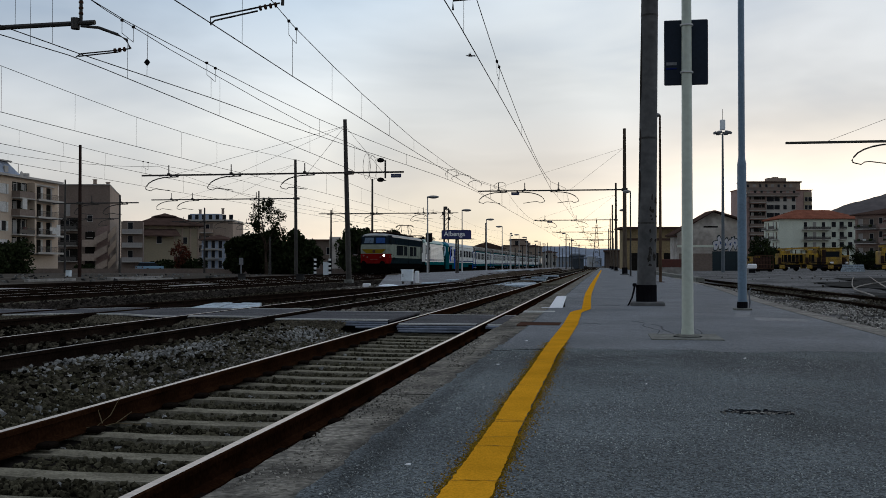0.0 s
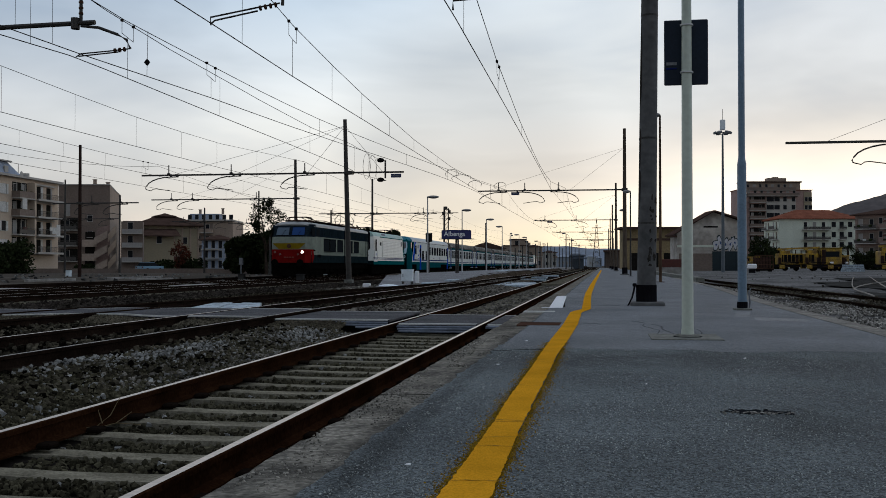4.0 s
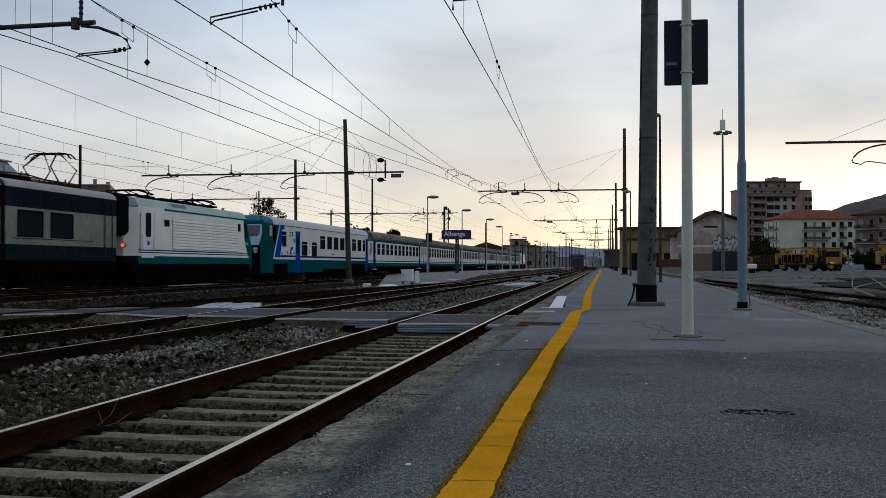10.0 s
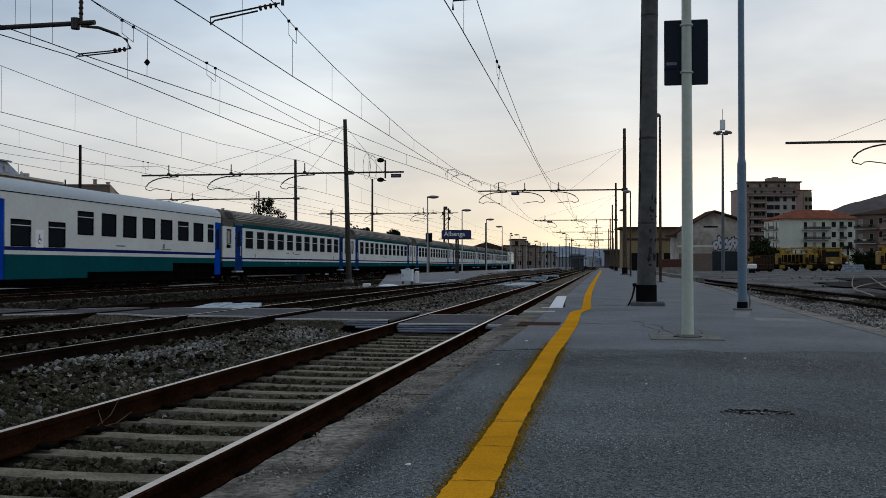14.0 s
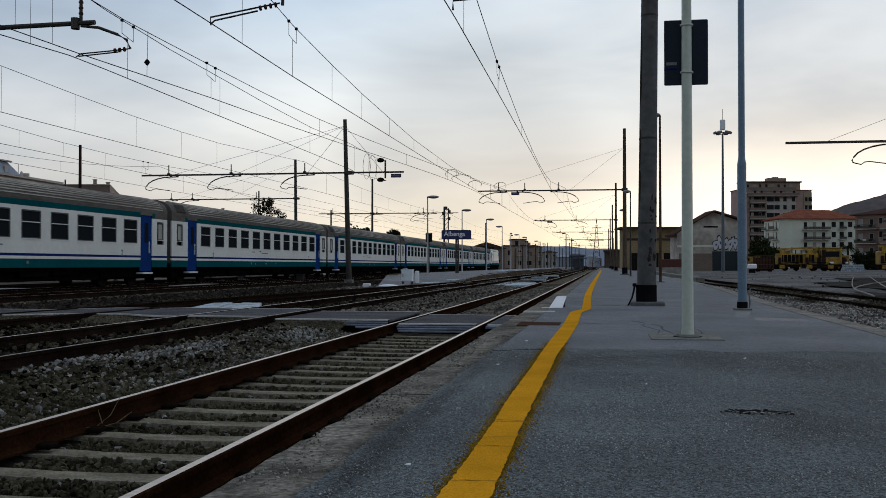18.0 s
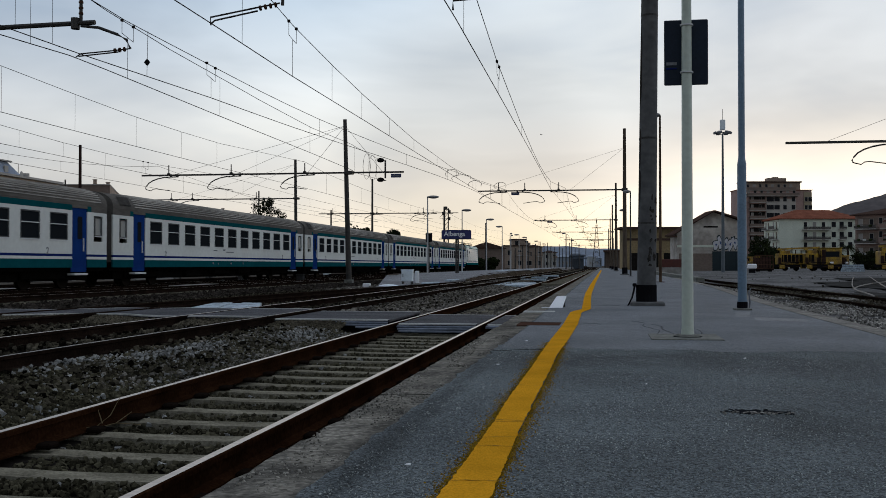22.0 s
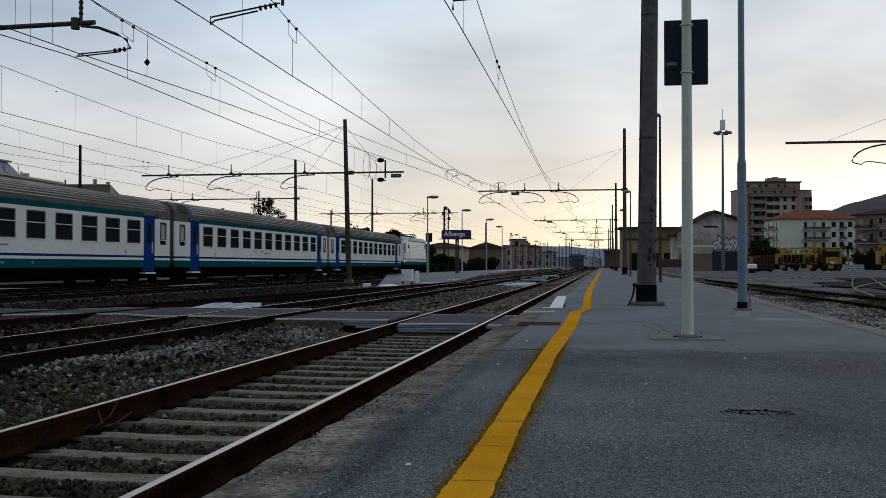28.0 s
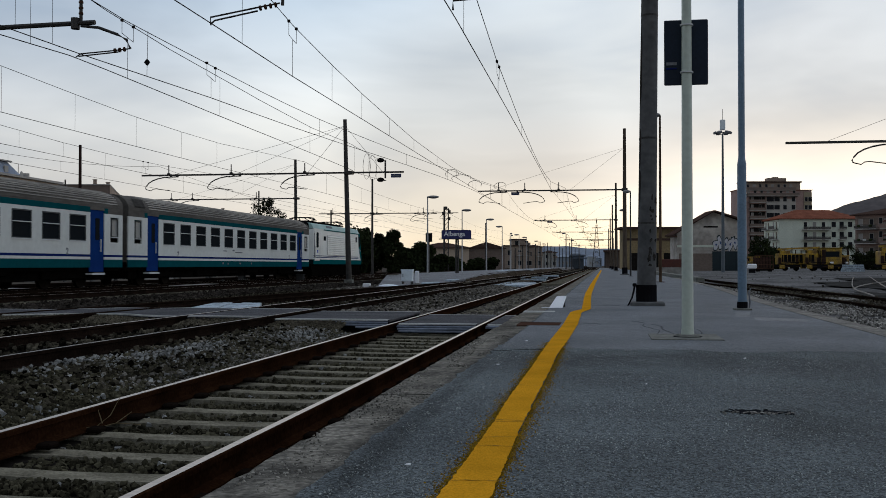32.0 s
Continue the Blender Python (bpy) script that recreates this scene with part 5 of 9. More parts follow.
def pantograph(th, y, up=0.0, mat="rust"):
    """A diamond pantograph on the roof; up: how far its head stands over the base."""
    base, top = 3.98, 4.22 + up
    part("pantograph_base", Mesh().box(-0.75, 0.75, y - 0.95, y - 0.85, base - 0.1, base).box(-0.75, 0.75, y + 0.85, y + 0.95, base - 0.1, base).box(-0.7, -0.62, y - 0.9, y + 0.9, base - 0.1, base).box(0.62, 0.7, y - 0.9, y + 0.9, base - 0.1, base), M[mat], th)
    mid = (base + top) / 2
    kn = 1.25 if up < 0.5 else 0.95
    for s in (-1, 1):
        for x in (-0.55, 0.55):
            part("pantograph_arm", Mesh().tube([(x, y + s * 0.35, base + 0.02), (x, y + s * kn, mid), (x * 0.6, y + s * 0.12, top)], 0.036, 6), M[mat], th)
    bow = [(-0.95, y, top - 0.22), (-0.75, y, top - 0.03), (-0.5, y, top), (0.5, y, top), (0.75, y, top - 0.03), (0.95, y, top - 0.22)]
    part("collector_head", Mesh().tube([(a, b - 0.18, c) for a, b, c in bow], 0.03, 6).tube([(a, b + 0.18, c) for a, b, c in bow], 0.03, 6), M[mat], th)


def make_articulated_loco():
    th = thing("articulated_locomotive", "old blue and grey articulated electric locomotive with a red nose", "locomotive", (T5, 0, Z5))
    a, m0, m1, b = 2.0, 9.75, 10.05, 17.75
    wins = [(4.82, 1.62), (6.49, 1.60), (8.53, 1.66), (11.53, 1.62), (13.6, 1.58)]
    wall, band, skirt = Mesh(), Mesh(), Mesh()
    for y0, y1 in ((1.0, m0), (m1, b)):
        g = [(y - w / 2, y + w / 2) for y, w in wins if y0 < y < y1]
        sides(wall, y0, y1, 1.58, 1.84)
        pillars(wall, max(y0, 2.0), y1, 1.84, 2.76, g)
        sides(wall, max(y0, 2.0), y1, 2.76, 2.84)
        sides(band, max(y0, 2.0), y1, 2.84, 3.50)
        sides(skirt, y0, y1, 1.05, 1.58)
    part("side_wall", wall, M["loco_grey"], th, "pearl grey side wall")
    part("upper_band", band, M["loco_blue"], th, "dark blue upper band")
    part("skirt", skirt, M["loco_skirt"], th, "slate grey lower skirt")
    for y0, y1 in ((1.6, m0), (m1, b)):
        part("roof", Mesh().along_y(roof_arc(HW + 0.005, 3.50, 3.86, 12, 0.0, 0.6), y0, y1), M["loco_roof"], th, "pale grey roof", smooth=True)
    part("joint_bellows", Mesh().along_y([(-1.36, 1.0), (1.36, 1.0), (1.37, 3.5), (1.2, 3.72), (0.9, 3.90), (-0.9, 3.90), (-1.2, 3.72), (-1.37, 3.5)], m0 - 0.02, m1 + 0.02), M["bellows"], th)
    for y, w in wins:
        Windows.put(th, y, 2.30, w, 0.92, None, frame_mat="bellows")
    # nose
    def slice_(zs):
        out = []
        for z in zs:
            y = {1.05: 0.50, 1.95: 0.42, 2.40: 0.46, 2.80: 0.62, 3.50: 1.02, 3.66: 1.15}[z]
            h = {1.05: 1.10, 1.95: 1.14, 2.40: 1.14, 2.80: 1.12, 3.50: 1.05, 3.66: 1.0}[z]
            out.append((y, h, z))
        return out

    def front(zs, me, flank=True):
        sl = slice_(zs)
        for (y0, h0, z0), (y1, h1, z1) in zip(sl, sl[1:]):
            me.add([(-h0, y0, z0), (h0, y0, z0), (h1, y1, z1), (-h1, y1, z1)], [(0, 1, 2, 3)])
            for s in (1, -1):
                q = [(s * h0, y0, z0), (s * HW, 1.05 + (y0 - 0.42) * 0.5, z0), (s * HW, 1.05 + (y1 - 0.42) * 0.5, z1), (s * h1, y1, z1)]
                me.add(q, [(0, 1, 2, 3) if s > 0 else (3, 2, 1, 0)])
                if not flank:
                    continue
                q = [(s * HW, 1.05 + (y0 - 0.42) * 0.5, z0), (s * HW, a, z0), (s * HW, a, z1), (s * HW, 1.05 + (y1 - 0.42) * 0.5, z1)]
                me.add(q, [(0, 1, 2, 3) if s > 0 else (3, 2, 1, 0)])
        return me

    part("red_nose", front([1.05, 1.95], Mesh(), False), M["loco_red"], th, "bright red lower nose")
    part("grey_nose", front([1.95, 2.40, 2.80], Mesh()), M["loco_grey"], th, "pearl grey nose band")
    part("cab_upper", front([2.80, 3.50, 3.66], Mesh()), M["loco_blue"], th, "dark blue cab upper part")
    part("cab_roof", Mesh().sweep(roof_arc(1, 0, 1, 12, 0.0, 0.6), [lambda u, v: (u * 1.02, 1.05, 3.58 + v * 0.08), lambda u, v: (u * 1.3, 1.3, 3.52 + v * 0.25), lambda u, v: (u * (HW + 0.003), 1.62, 3.50 + v * 0.355)]), M["loco_roof"], th, smooth=True)
    for strip_x in (HW + 0.006, -HW - 0.006):
        part("red_flank", strip(Mesh(), [(1.0, 1.06), (1.2, 1.06), (1.65, 1.45), (1.4, 1.95), (1.0, 1.95)], strip_x, 0.02 if strip_x > 0 else -0.02), M["loco_red"], th)
    part("yellow_band", Mesh().add([(-1.15, 0.412, 2.36), (-0.72, 0.412, 1.98), (0.72, 0.412, 1.98), (1.15, 0.412, 2.36)], [(0, 1, 2, 3)]), M["loco_yellow"], th, "yellow chevron on the nose")
    part("nose_emblem", Mesh().tube([(0, 0.412, 2.17), (0, 0.398, 2.17)], 0.15, 16), M["rust"], th, "round brown emblem")
    for s in (-1, 1):
        sc = Mesh()
        x0, x1 = (0.10, 1.0) if s > 0 else (-1.0, -0.10)
        f = lambda z: 0.62 + (z - 2.80) * (0.40 / 0.70) - 0.008
        sc.add([(x0, f(2.92), 2.92), (x1, f(2.92), 2.92), (x1 - 0.03 * (s > 0), f(3.44), 3.44), (x0 + 0.03 * (s < 0), f(3.44), 3.44)], [(0, 1, 2, 3)])
        part("windscreen", sc, M["glass_blue"] if s > 0 else M["glass_pale"], th, "windscreen with the sky's reflection painted in")
        part("windscreen_frame", Mesh().tube([(x0, f(2.90), 2.90), (x1, f(2.90), 2.90), (x1 - 0.03 * (s > 0), f(3.46), 3.46), (x0 + 0.03 * (s < 0), f(3.46), 3.46), (x0, f(2.90), 2.90)], 0.022, 5), M["bellows"], th)
        part("wiper", Mesh().tube([(x0 * 0.5 + x1 * 0.5, f(2.9) - 0.03, 2.9), (x0 * 0.3 + x1 * 0.7, f(3.25) - 0.03, 3.25)], 0.012, 4), M["black"], th)
        lamp = part("headlight", Mesh().tube([(s * 0.95, 0.46, 1.77), (s * 0.95, 0.34, 1.77)], 0.13, 16), M["loco_red"], th)
        part("lamp_glass", Mesh().tube([(s * 0.95, 0.34, 1.77), (s * 0.95, 0.325, 1.77)], 0.085, 16), M["lamp_on"] if s > 0 else M["lamp_off"], lamp, "lit white headlight" if s > 0 else "unlit headlight")
        part("marker_lamp", Mesh().tube([(s * 0.62, 0.46, 1.62), (s * 0.62, 0.39, 1.62)], 0.07, 10), M["lamp_off"], th)
        for yy, w in ((1.42, 0.75), (2.55, 0.8)):
            part("cab_window", pane_mesh(w, 0.52, 0.06), M["glass_dark"], th, m=pose(s * (HW + 0.008), yy, 3.13, 0, 0, 0 if s > 0 else 180))
    part("side_vent", Mesh().box(HW, HW + 0.01, 2.45, 3.25, 1.42, 1.62), M["bellows"], th)
    part("rear_wall", Mesh().box(-HW + 0.06, HW - 0.06, b - 0.06, b, 1.05, 3.5), M["loco_blue"], th)
    part("rear_nose", Mesh().box(-1.15, 1.15, b, b + 0.12, 1.05, 1.9, 0.03), M["loco_red"], th, "red rear nose")
    part("rear_panel", Mesh().box(-1.35, 1.35, b, b + 0.1, 1.92, 2.84, 0.03), M["loco_grey"], th)
    for y in (16.75, 17.35):
        part("handrail", Mesh().tube([(HW + 0.04, y, 1.3), (HW + 0.04, y, 3.5)], 0.02, 6), M["battery"], th)
    door = part("rear_door", Mesh().box(HW, HW + 0.01, 16.72, 17.4, 1.6, 2.83), M["loco_grey"], th, "grey cab door")
    part("door_window", Mesh().box(HW, HW + 0.012, 16.86, 17.26, 2.88, 3.38), M["glass_dark"], door)
    for y0, y1 in ((4.2, 5.7), (6.0, 7.5), (7.8, 9.3), (10.6, 12.1), (12.4, 13.9), (14.2, 15.7)):
        gr = part("side_grille", Mesh().box(HW, HW + 0.012, y0, y1, 2.98, 3.40, 0.004), M["loco_skirt"], th)
        for k in range(5):
            part("grille_slat", Mesh().box(HW + 0.012, HW + 0.024, y0 + 0.04, y1 - 0.04, 3.02 + k * 0.075, 3.05 + k * 0.075), M["loco_blue"], gr)
    for y0, y1 in ((2.2, 2.8), (4.0, 9.3), (10.4, 15.8)):
        part("window_rail", Mesh().box(HW, HW + 0.01, y0, y1, 1.78, 1.80), M["loco_skirt"], th)
    part("number_plate", Mesh().box(-0.42, 0.42, 0.40, 0.412, 1.36, 1.47), M["loco_red"], th)
    for q in (-0.28, -0.1, 0.1, 0.28):
        part("number_bar", Mesh().box(q - 0.06, q + 0.06, 0.392, 0.40, 1.37, 1.46), M["number_red"], th)
    part("roof_cable", Mesh().tube([(0.6, 4.4, 4.05), (0.62, 7.0, 4.12), (0.6, 9.6, 4.02), (0.62, 12.5, 4.1), (0.5, 14.4, 4.0)], 0.025, 5), M["rust_dark"], th)
    for y in (5.0, 7.0, 9.0, 11.0, 12.2):
        part("roof_insulator", Mesh().tube([(0.6, y, 3.8), (0.6, y, 4.08)], 0.05, 8), M["rust"], th)
    part("horn", Mesh().tube([(0.3, 1.6, 3.86), (0.3, 1.25, 3.92)], 0.03, 8, 0.07), M["rust_dark"], th)
    part("roof_equipment", Mesh().box(-0.9, 0.9, 4.6, 9.4, 3.84, 4.0, 0.05).box(-0.8, 0.8, 10.4, 12.6, 3.84, 3.98, 0.05), M["underframe"], th)
    part("roof_walk", Mesh().box(-0.35, 0.35, 1.7, 4.4, 3.9, 3.97, 0.02), M["rust"], th)
    for y in (2.2, 4.0, 12.9, 15.9):
        part("roof_insulator", Mesh().tube([(0.5, y, 3.75), (0.5, y, 4.0)], 0.06, 8).tube([(-0.5, y, 3.75), (-0.5, y, 4.0)], 0.06, 8), M["rust"], th)
    part("roof_rail", Mesh().tube([(0.85, 2.0, 3.98), (0.85, 17.2, 3.98)], 0.02, 5), M["rust"], th)
    for y in (13.0, 13.9, 14.8, 15.7, 16.6):
        part("rail_post", Mesh().tube([(0.85, y, 3.7), (0.85, y, 3.99)], 0.02, 5), M["rust"], th)
    pantograph(th, 2.9, 0.0, "rust_dark"), pantograph(th, 15.2, 0.9, "rust_dark")
    part("sole_bar", Mesh().box(-1.3, 1.3, 0.7, b, 0.62, 1.05), M["underframe"], th)
    part("snow_plough", Mesh().along_x([(0.55, 0.15), (0.75, 0.15), (0.85, 1.05), (0.5, 1.05)], -1.2, 1.2), M["underframe"], th)
    for y in (3.2, 9.2, 15.0):
        bogie(th, y)
    for y in (5.6, 6.8, 11.6, 12.7):
        part("underfloor_box", Mesh().box(-1.25, 1.25, y - 0.45, y + 0.45, 0.35, 0.65, 0.03), M["underframe"], th)
    # added dark filler standing in for the shade under the body
    part("underfloor_shade", Mesh().box(-1.05, 1.05, 0.9, b - 0.3, 0.22, 0.66), M["underframe"], th)
    buffers(th, 0.5, -1), buffers(th, b + 0.1, 1)
    return th


def make_single_cab_loco(label):
    th = thing("electric_locomotive", label, "locomotive", (T5, 0, Z5), group="single-cab locomotives")
    a, b = 0.85, 13.6
    w = Mesh()
    for z0, z1 in ((1.36, 1.40), (1.45, 1.50)):
        part("white_line", sides(Mesh(), a, b, z0, z1), M["e_white"], th)
    sides(w, a, b, 1.555, 3.33)
    part("side_wall", w, M["e_white"], th, "white ribbed side wall")
    for z in (1.40, 1.50):
        part("stripe", sides(Mesh(), a, 14.4, z, z + 0.055 if z > 1.45 else z + 0.05), M["coach_blue"], th)
    part("lower_panel", sides(Mesh(), a, 14.6, 0.95, 1.28), M["e_green"], th, "dark green lower panel")
    part("white_line", sides(Mesh(), a, 14.5, 1.28, 1.36), M["e_white"], th)
    part("gutter", sides(Mesh(), 3.4, 14.0, 3.33, 3.40, w=HW + 0.02), M["e_green"], th)
    prof = [(-HW, 3.40), (HW, 3.40), (1.22, 3.72), (0.95, 3.80), (-0.95, 3.80), (-1.22, 3.72)]
    part("roof", Mesh().along_y(prof, a, 14.0), M["e_roof"], th, "pale green sloping roof")
    part("end_fill", sides(Mesh(), a, 3.4, 3.33, 3.40), M["e_white"], th)
    # flat end with its gangway
    flat = Mesh()
    for s in (1, -1):
        q = [(s * HW, a, 1.28), (s * HW, a, 3.35), (s * 0.95, 0.35, 3.35), (s * 0.95, 0.35, 1.28)]
        flat.add(q, [(0, 1, 2, 3) if s > 0 else (3, 2, 1, 0)])
    flat.add([(-0.95, 0.35, 1.28), (0.95, 0.35, 1.28), (0.95, 0.35, 3.35), (-0.95, 0.35, 3.35)], [(0, 1, 2, 3)])
    low_end = Mesh().add([(-HW, a, 0.95), (-0.95, 0.36, 0.95), (0.95, 0.36, 0.95), (HW, a, 0.95), (-HW, a, 1.28), (-0.95, 0.36, 1.28), (0.95, 0.36, 1.28), (HW, a, 1.28)], [(0, 1, 5, 4), (1, 2, 6, 5), (2, 3, 7, 6), (4, 5, 6, 7), (3, 2, 1, 0)])
    part("end_beam", low_end, M["nose_dark"], th, "dark lower end beam")
    for q in (HW + 0.03, -HW - 0.03):
        part("handrail", Mesh().tube([(q, 0.95, 1.4), (q, 0.95, 3.1)], 0.018, 6), M["mark"], th)
    flat.add([(-HW, a, 3.35), (-0.95, 0.35, 3.35), (0.95, 0.35, 3.35), (HW, a, 3.35)], [(0, 1, 2, 3)])
    part("flat_end", flat, M["e_white"], th, "pale grey flat end")
    for q in (-0.98, 0.98):
        lamp = part("marker_lamp", Mesh().tube([(q, 0.42, 1.72), (q, 0.26, 1.72)], 0.10, 14), M["mark"], th)
        part("lamp_glass", Mesh().tube([(q, 0.26, 1.72), (q, 0.24, 1.72)], 0.075, 14), M["tail_glow"], lamp, "glowing orange marker lamp")
    part("gangway_bellows", Mesh().box(-1.22, 1.22, -0.75, 0.5, 2.12, 3.86, 0.18), M["bellows"], th, "black rubber gangway")
    # louvred panel
    # greyer panel; the shade between the slats is put into its colour
    lv = part("louvre_panel", Mesh().box(HW, HW + 0.015, 4.25, 12.6, 1.62, 3.02), M["louvre"], th)
    slat = Mesh().along_y([(0.0, 0.0), (0.034, 0.0), (0.026, 0.075), (0.0, 0.125)], 4.3, 12.55).data("louvre_slat", M["e_white"])
    for k in range(10):
        part("louvre_slat", slat, None, lv, m=pose(HW + 0.015, 0, 1.63 + k * 0.138))
    # driver's end
    cab = Mesh()
    nose = [(15.35, 0.62), (15.45, 1.3), (15.30, 2.1), (14.75, 3.3), (14.1, 3.78)]
    hw = [1.2, 1.22, 1.22, 1.12, 0.95]
    bk = [(14.6, 0.62), (14.6, 1.3), (14.5, 2.1), (14.1, 3.32), (14.0, 3.34)]
    for i in range(4):
        (y0, z0), (y1, z1) = nose[i], nose[i + 1]
        cab.add([(hw[i], y0, z0), (-hw[i], y0, z0), (-hw[i + 1], y1, z1), (hw[i + 1], y1, z1)], [(0, 1, 2, 3)])
        for s in (1, -1):
            q = [(s * HW, *bk[i]), (s * hw[i], y0, z0), (s * hw[i + 1], y1, z1), (s * HW, *bk[i + 1])]
            cab.add(q, [(0, 1, 2, 3) if s > 0 else (3, 2, 1, 0)])
    for s in (1, -1):
        q = [(s * HW, 14.3, 0.95), (s * HW, 14.6, 0.95), (s * HW, 14.6, 1.3), (s * HW, 14.5, 2.1), (s * HW, 14.1, 3.32), (s * HW, 13.55, 3.32), (s * HW, 13.75, 2.2)]
        cab.add(q, [tuple(range(7)) if s > 0 else tuple(range(6, -1, -1))])
        part("cab_flank", both_strip(Mesh(), [(13.6, 1.36), (14.35, 1.36), (13.75, 2.2), (13.6, 3.0)]), M["e_white"], th) if s > 0 else None
        part("cab_window", Mesh().box(s * HW - 0.01, s * HW + 0.012, 13.72, 14.15, 2.35, 3.18, 0.01), M["glass_dark"], th)
    part("cab_shell", cab, M["e_green"], th, "dark green driver's cab")
    for yy, zz, ww in ((13.95, 2.12, 0.14), (14.2, 2.04, 0.26)):
        part("lettering_bar", Mesh().box(HW + 0.002, HW + 0.008, yy - ww / 2, yy + ww / 2, zz - 0.035, zz + 0.035), M["frame_grey"], th)
    part("windscreen", Mesh().add([(1.05, 15.25, 2.25), (-1.05, 15.25, 2.25), (-0.98, 14.84, 3.15), (0.98, 14.84, 3.15)], [(0, 1, 2, 3)]), M["glass_dark"], th)
    door = part("door", Mesh().box(HW, HW + 0.02, 1.1, 2.35, 1.2, 3.35, 0.008), M["e_white"], th)
    for z in (1.40, 1.50):
        part("door_stripe", Mesh().box(HW + 0.018, HW + 0.024, 1.1, 2.35, z, z + 0.05), M["coach_blue"], door)
    part("door_handle", Mesh().tube([(HW + 0.05, 1.16, 1.4), (HW + 0.05, 1.16, 2.2)], 0.018, 6), M["frame_grey"], door)
    part("door_window", pane_mesh(0.52, 1.05, 0.12), M["glass_dark"], door, m=pose(HW + 0.03, 1.75, 2.62))
    part("door_handle", Mesh().tube([(HW + 0.05, 2.28, 1.4), (HW + 0.05, 2.28, 2.2)], 0.018, 6), M["frame_grey"], door)
    part("side_panel", Mesh().box(HW, HW + 0.015, 2.4, 3.2, 1.57, 3.25, 0.006), M["e_white"], th)
    part("emblem_panel", Mesh().box(HW + 0.02, HW + 0.026, 1.66, 1.86, 1.74, 1.92), M["door_blue"], th)
    for y0, y1, z0, z1 in ((3.4, 3.95, 2.62, 2.92), (12.72, 13.1, 2.70, 3.12)):
        part("vent_grille", Mesh().box(HW, HW + 0.012, y0, y1, z0, z1), M["glass_dark"], th)
    part("roof_grille", Mesh().add([(1.39, 4.4, 3.40), (1.39, 6.0, 3.40), (1.245, 6.0, 3.70), (1.245, 4.4, 3.70)], [(0, 1, 2, 3)]), M["mark"], th)
    part("roof_equipment", Mesh().box(-0.8, 0.8, 4.6, 8.6, 3.8, 3.98, 0.05), M["underframe"], th)
    pantograph(th, 2.9, 0.0, "underframe"), pantograph(th, 10.4, 0.0, "underframe")
    part("sole_bar", Mesh().box(-1.3, 1.3, 0.6, 15.0, 0.6, 0.95), M["underframe"], th)
    part("battery_box", Mesh().box(-1.28, 1.28, 7.0, 9.5, 0.42, 0.95, 0.02), M["battery"], th, "dark grey battery box")
    part("underfloor_box", Mesh().box(-1.25, 1.25, 5.6, 6.9, 0.4, 0.65, 0.03), M["underframe"], th)
    bogie(th, 3.4), bogie(th, 12.1)
    # added black slab for the shade below the locomotive
    part("underfloor_shade", Mesh().box(-1.3, 1.3, 0.9, 14.8, 0.12, 0.64, 0.03), M["underframe"], th)
    buffers(th, 0.35, -1), buffers(th, 15.3, 1)
    return th


TRAIN = [(make_articulated_loco(), 0.0)]
_loco = make_single_cab_loco("white and green electric locomotive with a louvred side")
TRAIN.append((_loco, 18.9))
TRAIN.append((make_control_coach(), 35.3))
_coach = make_coach()
for _i in range(6):
    TRAIN.append((_coach if _i == 0 else copy_thing(_coach, pose(T5, 62.2 + 26.7 * _i, Z5)), 62.2 + 26.7 * _i))
TRAIN.append((copy_thing(_loco, pose(T5, 222.4, Z5)), 222.4))


# ---- the island platform with the station sign ----
M["sand_wall"] = material("tan_render", (0.50, 0.40, 0.31), 0.92, var=0.10, scale=0.25, fine=3, bump=0.2)
M["brown_wall"] = material("brown_render", (0.195, 0.150, 0.125), 0.92, var=0.22, scale=0.25, fine=3)
M["stair_wall"] = material("pale_brown_render", (0.32, 0.25, 0.20), 0.92, var=0.2, scale=0.3, fine=3)
M["flight_wall"] = material("warm_brown_parapet", (0.40, 0.32, 0.26), 0.92, var=0.2, scale=0.3, fine=3)
M["beige_wall"] = material("beige_render", (0.28, 0.24, 0.165), 0.92, var=0.12, scale=0.2, fine=3)
M["grey_wall"] = material("grey_render", (0.38, 0.37, 0.34), 0.92, var=0.25, scale=0.2, fine=3)
M["blue_wall"] = material("bluish_render", (0.30, 0.36, 0.47), 0.92, var=0.2, scale=0.2, fine=3)
M["white_wall"] = material("white_render", (0.62, 0.67, 0.58), 0.9, var=0.14, scale=0.2, fine=3)
M["yellow_wall"] = material("ochre_render", (0.30, 0.225, 0.115), 0.9, var=0.3, scale=0.2, fine=3)
M["shed_wall"] = material("stained_plaster", (0.53, 0.50, 0.46), 0.92, var=0.35, scale=0.35, fine=1.2, col2=(0.30, 0.27, 0.24))
M["rust_wall"] = material("reddish_brown_render", (0.39, 0.27, 0.245), 0.92, var=0.25, scale=0.2, fine=3)
M["umber_wall"] = material("umber_render", (0.29, 0.205, 0.18), 0.92, var=0.25, scale=0.2, fine=3)
M["tiles"] = material("terracotta_tiles", (0.26, 0.10, 0.065), 0.85, var=0.3, scale=0.6, fine=8, bump=0.4, spec=0.0)
M["tiles_dark"] = material("dark_brown_tiles", (0.085, 0.055, 0.045), 0.85, var=0.3, scale=0.6, fine=8, spec=0.0)
M["slab"] = material("pale_concrete_slab", (0.42, 0.40, 0.37), 0.9, var=0.2, scale=0.5)
M["win"] = glassy("house_window_glass", (0.014, 0.016, 0.02), 0.2)
# for flat panels: the shade inside recesses is put into this colour
M["recess"] = material("painted_recess_shade", (0.02, 0.018, 0.016), 0.95, var=0.3, spec=0.0)
